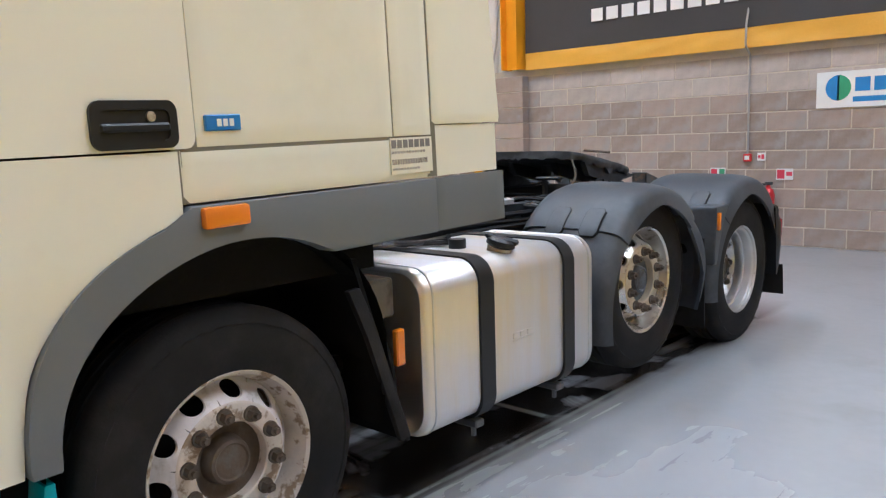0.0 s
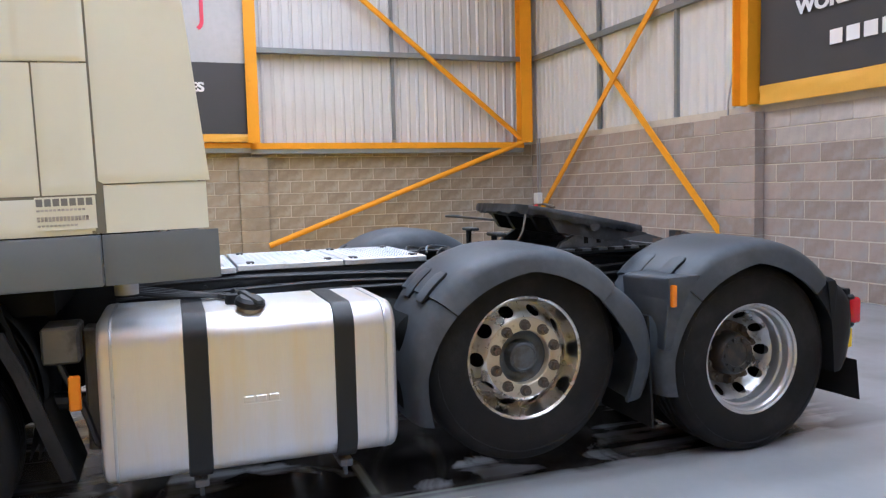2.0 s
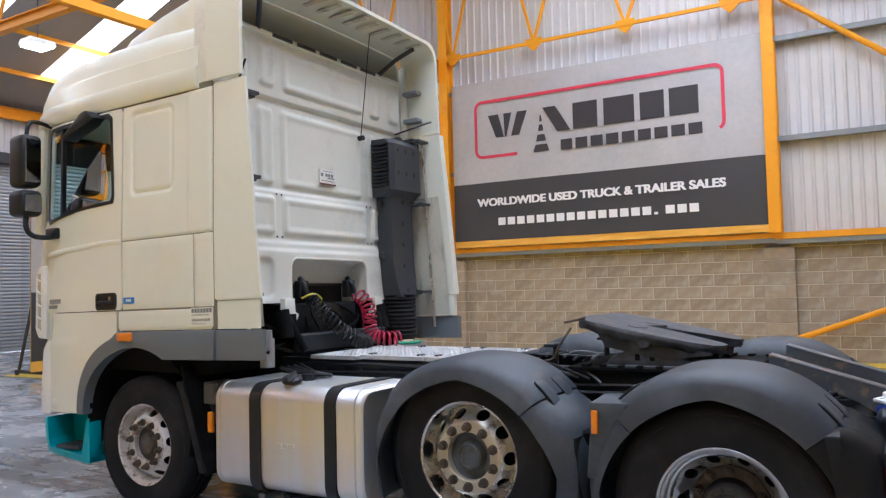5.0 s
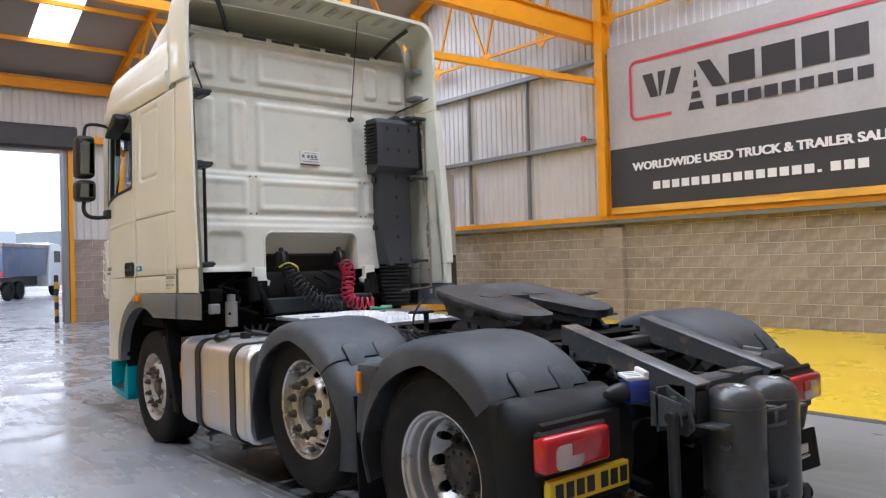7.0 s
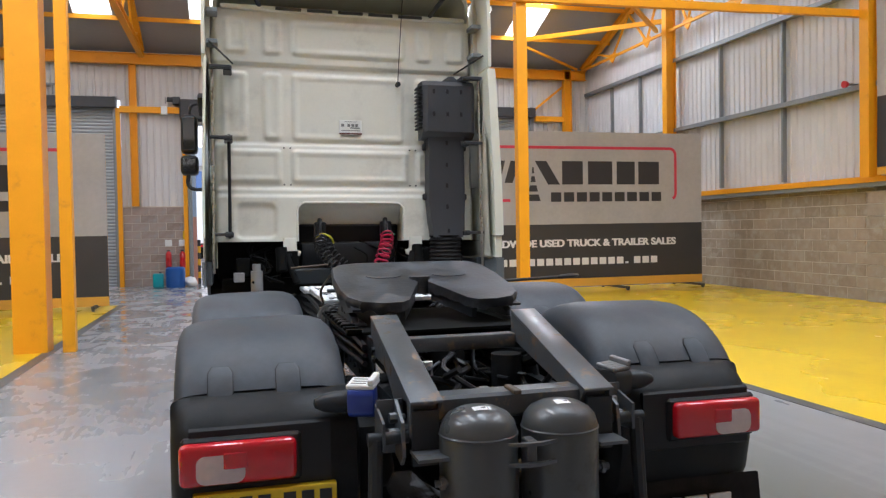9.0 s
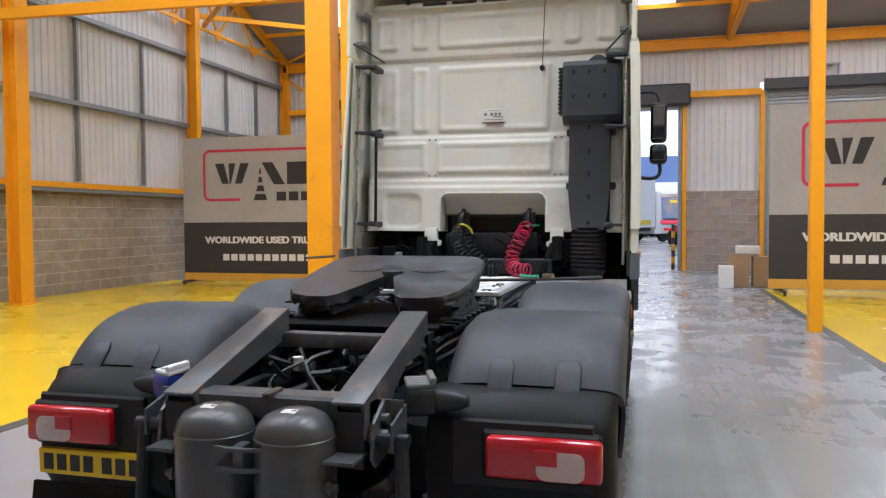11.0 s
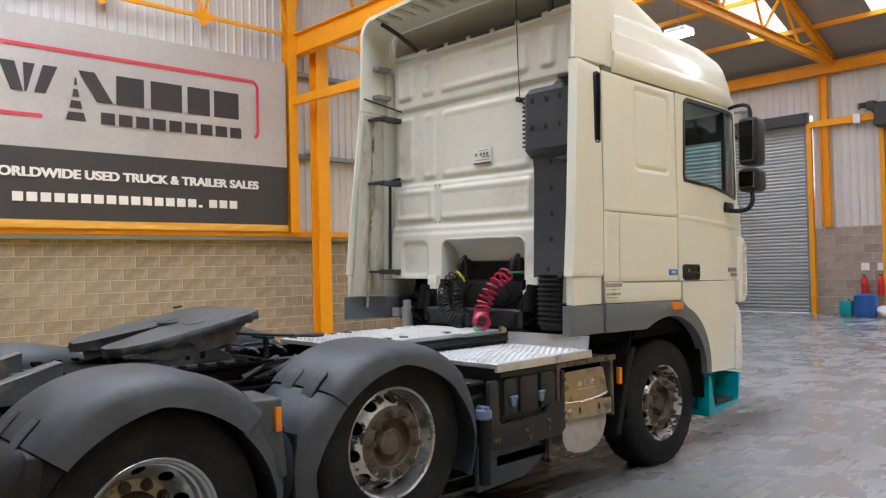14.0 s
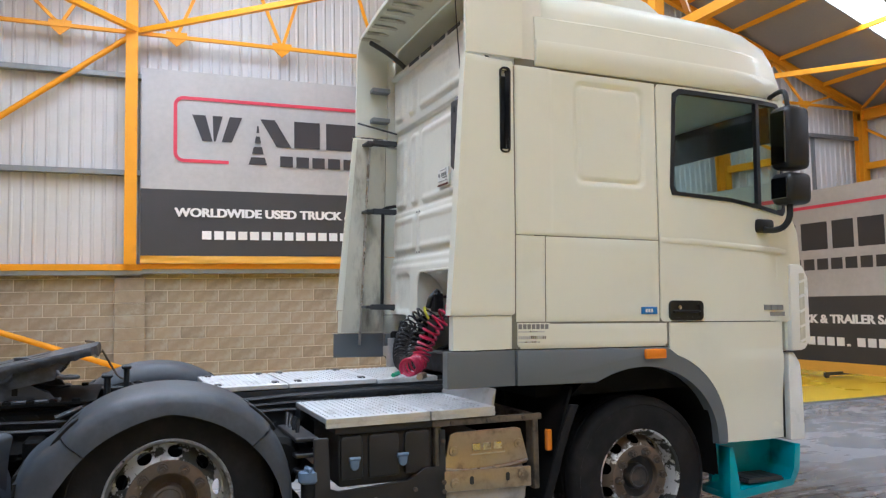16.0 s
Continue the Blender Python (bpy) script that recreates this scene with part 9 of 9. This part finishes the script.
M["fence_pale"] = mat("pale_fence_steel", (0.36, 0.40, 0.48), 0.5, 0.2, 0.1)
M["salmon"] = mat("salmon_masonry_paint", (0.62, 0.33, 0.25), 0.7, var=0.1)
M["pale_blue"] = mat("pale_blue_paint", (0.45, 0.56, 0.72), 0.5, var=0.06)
M["stripe_yellow"] = mat("yellow_stripe", (0.75, 0.55, 0.03), 0.45)


def lorry(name, m, length, colour, label, stripe=None, height=3.1, cab=True):
    t = thing(name, m, label, "lorry", "lorries in the yard")
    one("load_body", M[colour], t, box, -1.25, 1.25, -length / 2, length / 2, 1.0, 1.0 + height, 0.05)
    one("under_frame", M["dark_steel"], t, box, -0.9, 0.9, -length / 2 + 0.2, length / 2 - 0.1, 0.75, 1.0)
    if stripe:
        one("stripe", M[stripe], t, box, -1.262, 1.262, -length / 2 + 0.1, length / 2 - 0.6, 1.2, 1.5)
    if cab:
        one("driver_cab", M["lorry_white"], t, prism, [(length / 2 + 0.1, 0.55), (length / 2 + 2.1, 0.55), (length / 2 + 2.1, 1.9), (length / 2 + 1.85, 3.2), (length / 2 + 0.1, 3.5)], "x", -1.22, 1.22, 0.08)
        one("side_window", M["ink"], t, box, -1.235, 1.235, length / 2 + 0.9, length / 2 + 1.75, 2.0, 2.7)
        one("windscreen", M["ink"], t, box, -1.0, 1.0, length / 2 + 1.95, length / 2 + 2.1, 2.0, 2.8)
    ys = [-length / 2 + 1.5] + ([] if stripe else [-length / 2 + 2.7]) + ([length / 2 + 1.1] if cab else [length / 2 - 1.5])
    for y in ys:
        for x in (-1.2, 0.9):
            one("tyre", M["rubber"], t, lathe, [(0.0, 0.05), (0.28, 0.05), (0.3, 0.0), (0.48, 0.0), (0.5, 0.05), (0.5, 0.25), (0.48, 0.3), (0.3, 0.3), (0.28, 0.25), (0.0, 0.25)], (x, y, 0.5), "x", 24)
    one("tail_lamp", M["lens_red"], t, box, -1.0, 1.0, -length / 2 - 0.03, -length / 2 + 0.02, 0.8, 0.9)
    return t


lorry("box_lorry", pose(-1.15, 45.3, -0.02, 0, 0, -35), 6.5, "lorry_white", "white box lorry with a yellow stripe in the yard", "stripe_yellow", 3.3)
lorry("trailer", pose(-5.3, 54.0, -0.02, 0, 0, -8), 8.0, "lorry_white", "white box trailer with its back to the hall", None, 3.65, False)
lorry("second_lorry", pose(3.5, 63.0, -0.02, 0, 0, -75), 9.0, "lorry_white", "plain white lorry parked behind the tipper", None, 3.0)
tp = thing("tipper_lorry", pose(5.3, 42.0, -0.02, 0, 0, -32), "beige and blue tipper lorry parked in the yard", "lorry", "lorries in the yard")
# tipper blue is greyed to carry the same haze, under its dust
M["tipper_blue"] = mat("dusty_hazed_blue_tipper_paint", (0.13, 0.17, 0.29), 0.5, var=0.15, dirt=(0.30, 0.25, 0.22), amount=0.3, dscale=1.5)
one("tip_body", M["tipper_blue"], tp, prism, [(-4.2, 1.25), (1.5, 1.25), (2.0, 3.0), (-4.3, 2.97)], "x", -1.25, 1.25, 0.03)
one("body_rim", M["tipper_side"], tp, box, -1.29, 1.29, -4.32, 2.05, 2.82, 3.02, 0.02)
one("tailgate", M["tipper_blue"], tp, box, -1.1, 1.1, -4.36, -4.25, 1.6, 2.75, 0.02)
one("tailgate_rail", M["red_ink"], tp, box, -1.27, 1.27, -4.34, -4.2, 1.3, 1.5, 0.02)
one("tailgate_bar", M["stripe_yellow"], tp, box, -0.6, 0.8, -4.38, -4.355, 2.5, 2.65)
one("under_frame", M["dark_steel"], tp, box, -0.5, 0.5, -4.0, 4.1, 0.7, 1.2)
one("driver_cab", M["lorry_white"], tp, prism, [(2.2, 0.6), (4.3, 0.6), (4.3, 1.9), (4.1, 3.1), (2.2, 3.2)], "x", -1.22, 1.22, 0.08)
for x in (-1.235, 1.225):
    one("side_window", M["ink"], tp, box, x, x + 0.01, 2.9, 3.9, 2.0, 2.7)
for y in (-3.2, -1.9, 3.3):
    for x in (-1.2, 0.9):
        one("tyre", M["rubber"], tp, lathe, [(0.0, 0.05), (0.28, 0.05), (0.3, 0.0), (0.48, 0.0), (0.5, 0.05), (0.5, 0.25), (0.48, 0.3), (0.3, 0.3), (0.28, 0.25), (0.0, 0.25)], (x, y, 0.5), "x", 24)
one("tail_lamp", M["lens_red"], tp, box, -1.1, 1.1, -4.2, -4.1, 0.9, 1.05)
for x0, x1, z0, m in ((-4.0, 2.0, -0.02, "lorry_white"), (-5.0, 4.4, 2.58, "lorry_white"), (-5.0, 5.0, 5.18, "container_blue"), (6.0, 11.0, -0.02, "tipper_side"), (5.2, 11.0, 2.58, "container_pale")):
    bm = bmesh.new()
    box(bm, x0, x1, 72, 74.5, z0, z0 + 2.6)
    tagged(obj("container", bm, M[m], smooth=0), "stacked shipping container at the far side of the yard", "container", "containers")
bm = bmesh.new()
box(bm, -60, -6.5, 68, 68.5, 5.0, 7.1)
tagged(obj("yard_wall", bm, M["yard_wall"], smooth=0), "purple sheeting on top of a grey yard wall", "wall", kind="structure")
bm = bmesh.new()
box(bm, -60, -6.5, 67.95, 68.6, -0.02, 5.0)
tagged(obj("yard_wall", bm, M["yard_grey"], smooth=0), "grey boundary wall beyond the yard", "wall", kind="structure")
fb = thing("far_building", pose(0, 84, -0.02), "long pale building with a blue section beyond the wall", "building")
one("wall", M["lorry_white"], fb, box, -40, -1.0, 0, 8, 0, 9.3)
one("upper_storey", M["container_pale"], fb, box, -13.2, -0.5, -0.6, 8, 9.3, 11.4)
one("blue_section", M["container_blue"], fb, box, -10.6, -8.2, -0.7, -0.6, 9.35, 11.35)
for k in range(5):
    one("rib", M["rail_grey"], fb, box, -13.0 + 0.5 * k, -12.94 + 0.5 * k, -0.66, -0.6, 9.35, 11.35, smooth=0)
t = thing("yard_fence", pose(-14, 60, -0.02), "grey palisade fence beyond the yard", "fence")
for k in range(70):
    one("pale", M["fence_pale"], t, box, -12 + k * 0.3, -11.85 + k * 0.3, 0, 0.03, 0.0, 2.3, smooth=0)
for z in (0.5, 1.8):
    one("fence_rail", M["fence_pale"], t, box, -12, 9, 0.03, 0.07, z, z + 0.06, smooth=0)
t = thing("yard_sign", pose(-7.45, 50, -0.02), "blue direction sign on a tall post", "sign")
one("pole", M["rail_grey"], t, cyl, (0, 0.1, 0), (0, 0.1, 8.0), 0.05, 10)
one("face", M["sky_blue"], t, box, -0.22, 0.22, 0, 0.05, 7.4, 8.15)
t = thing("yard_lamp", pose(-6.9, 64, -0.02), "tall grey floodlight post in the yard", "street lamp")
one("pole", M["fence_pale"], t, cyl, (0, 0, 0), (0, 0, 11.2), 0.08, 10, 0.05)
for x in (-0.4, 0.4):
    one("lamp_head", M["fence_pale"], t, box, x - 0.25, x + 0.25, -0.15, 0.15, 11.2, 11.3, 0.02)
# painted outer reveal of the open door
for x0, x1 in ((-2.22, -2.03), (2.2, 2.36)):
    for z0, z1, m, lab in ((0.0, 2.1, "salmon", "salmon pink lower reveal of the open doorway"), (2.1, 4.95, "pale_blue", "pale blue upper reveal of the open doorway")):
        bm = bmesh.new()
        box(bm, x0, x1, N_Y + 0.30, N_Y + 0.36, z0, z1)
        tagged(obj("door_reveal", bm, M[m], smooth=0), lab, "door trim", kind="structure")
bm = bmesh.new()
rnd = random.Random(3)
row0 = [(-260 + 13 * i, 330, -1.0) for i in range(41)]
row1 = [(-260 + 13 * i, 330, 12 + 9 * noise.noise(Vector((i * 0.21, 0.3, 0)))) for i in range(41)]
loft(bm, [row0, row1], False, False)
# grey-blue base carries the haze of distance
M["far_hill"] = mat("hazy_hill", (0.30, 0.34, 0.38), 0.95, var=0.2, scale=0.05, fine=0.6, bump=0)
tagged(obj("backdrop_hill", bm, M["far_hill"], smooth=0), "hazy far hills under a white sky", "hills", kind="structure")
M["overcast"] = glow("overcast_sky", (0.955, 0.94, 1.0), 0.92)
bm = bmesh.new()
loft(bm, [[(-700, 500, -20), (700, 500, -20)], [(-700, 500, 420), (700, 500, 420)]], False, False)
tagged(obj("backdrop_sky", bm, M["overcast"], smooth=0), "plain white overcast sky", "sky", kind="structure")

# ---------------------------------------------------------------- blockwork, piece by piece


def block_mesh(length, height=COURSE - 0.015, depth=0.1):
    """A concrete block whose face looks along -y, with worn edges; its origin is the lower left corner of the face."""
    bm = bmesh.new()
    c = 0.004
    outer = [(0, 0), (length, 0), (length, height), (0, height)]
    inner = [(c, c), (length - c, c), (length - c, height - c), (c, height - c)]
    loft(bm, [[(x, depth, z) for x, z in outer], [(x, c, z) for x, z in outer], [(x, 0, z) for x, z in inner]], True, False)
    bm.faces.new([bm.verts.new((x, 0, z)) for x, z in inner])
    bmesh.ops.remove_doubles(bm, verts=bm.verts, dist=1e-5)
    bmesh.ops.recalc_face_normals(bm, faces=bm.faces)
    me = bpy.data.meshes.new("block")
    bm.to_mesh(me)
    bm.free()
    return me


BLOCKS = {}


def block_wall(parent, m, length, rows, near, material, top=None, seed=0):
    """Lays courses of blocks over a wall face. m places the face (x along it, z up); near: the stretch whose blocks are separate."""
    r = random.Random(seed)
    rest = ([], [])
    for j in range(rows):
        x = -(LEN / 2 if j % 2 else 0.0)
        while x < length - 0.02:
            x0, x1 = max(x, 0.0), min(x + LEN, length)
            w = round(x1 - x0 - 0.015, 3)
            if w > 0.04:
                mt = top[1] if top and j >= rows - top[0] and top[2] <= x0 <= top[3] else material
                key = (w, mt)
                proud = r.uniform(-0.0025, 0.0025)
                if near[0] <= x0 <= near[1]:
                    if key not in BLOCKS:
                        BLOCKS[key] = block_mesh(w)
                    o = link("block", BLOCKS[key], M[mt], parent, "", 0)
                    o.matrix_basis = m @ pose(x0 + 0.009, proud, j * COURSE + 0.006)
                else:
                    h, c, d = COURSE - 0.015, 0.004, 0.05
                    k = len(rest[0])
                    pts = [(0, d, 0), (w, d, 0), (w, d, h), (0, d, h), (0, c, 0), (w, c, 0), (w, c, h), (0, c, h), (c, 0, c), (w - c, 0, c), (w - c, 0, h - c), (c, 0, h - c)]
                    rest[0].extend((m @ Vector((x0 + 0.009 + a, b + proud, j * COURSE + 0.006 + z))) for a, b, z in pts)
                    for q in (0, 4):
                        for i in range(4):
                            rest[1].append((k + q + i, k + q + (i + 1) % 4, k + q + 4 + (i + 1) % 4, k + q + 4 + i))
                    rest[1].append((k + 8, k + 9, k + 10, k + 11))
            x += LEN
    if rest[0]:
        me = bpy.data.meshes.new("block_rest")
        me.from_pydata(rest[0], [], rest[1])
        link("block_rest", me, M[material], parent, "", 0)["kind"] = "stuff"


block_wall(wall_e, pose(E_X, N_Y, 0, 0, 0, -90), N_Y - S_Y, 10, (N_Y - 3.6, N_Y + 8.5), "block", seed=1)
block_wall(wall_w, pose(W_X, S_Y, 0, 0, 0, 90), N_Y - S_Y, 10, (0.4, 12.6), "block", seed=2)
block_wall(wall_s, pose(E_X, S_Y, 0, 0, 0, 180), E_X - W_X, 10, (0.0, 12.2), "block_grey", (2, "block_pale", 7.0, 30.0), 3)
for x0, x1 in ((W_X, -8.97), (-4.12, -2.18), (2.24, 4.53), (9.13, E_X)):
    block_wall(wall_n, pose(x0, N_Y, 0), x1 - x0, 10, (0.0, 3.0), "block_grey", None, int(50 + x0))


def block_pier(parent, m, width, depth, rows, material):
    for j in range(rows):
        bm = bmesh.new()
        box(bm, 0.004, width - 0.004, -depth, -0.001, j * COURSE + 0.005, (j + 1) * COURSE - 0.005, 0.006)
        o = obj("block", bm, M[material], parent, "", 0)
        o.matrix_basis = m
    o = one("pier_core", M["mortar"], parent, box, 0.012, width - 0.012, -depth + 0.009, 0.0, 0, rows * COURSE, smooth=0)
    o.matrix_basis = m


block_pier(wall_e, pose(E_X - 0.006, -2.76 + 0.28, 0, 0, 0, -90), 0.56, 0.13, 9, "block")
block_pier(wall_e, pose(E_X - 0.006, 4.4 + 0.28, 0, 0, 0, -90), 0.56, 0.13, 9, "block")
block_pier(wall_w, pose(W_X + 0.006, -2.93 - 0.28, 0, 0, 0, 90), 0.56, 0.13, 9, "block")
block_pier(wall_s, pose(4.75, S_Y + 0.006, 0, 0, 0, 180), 0.72, 0.16, 10, "block_grey")
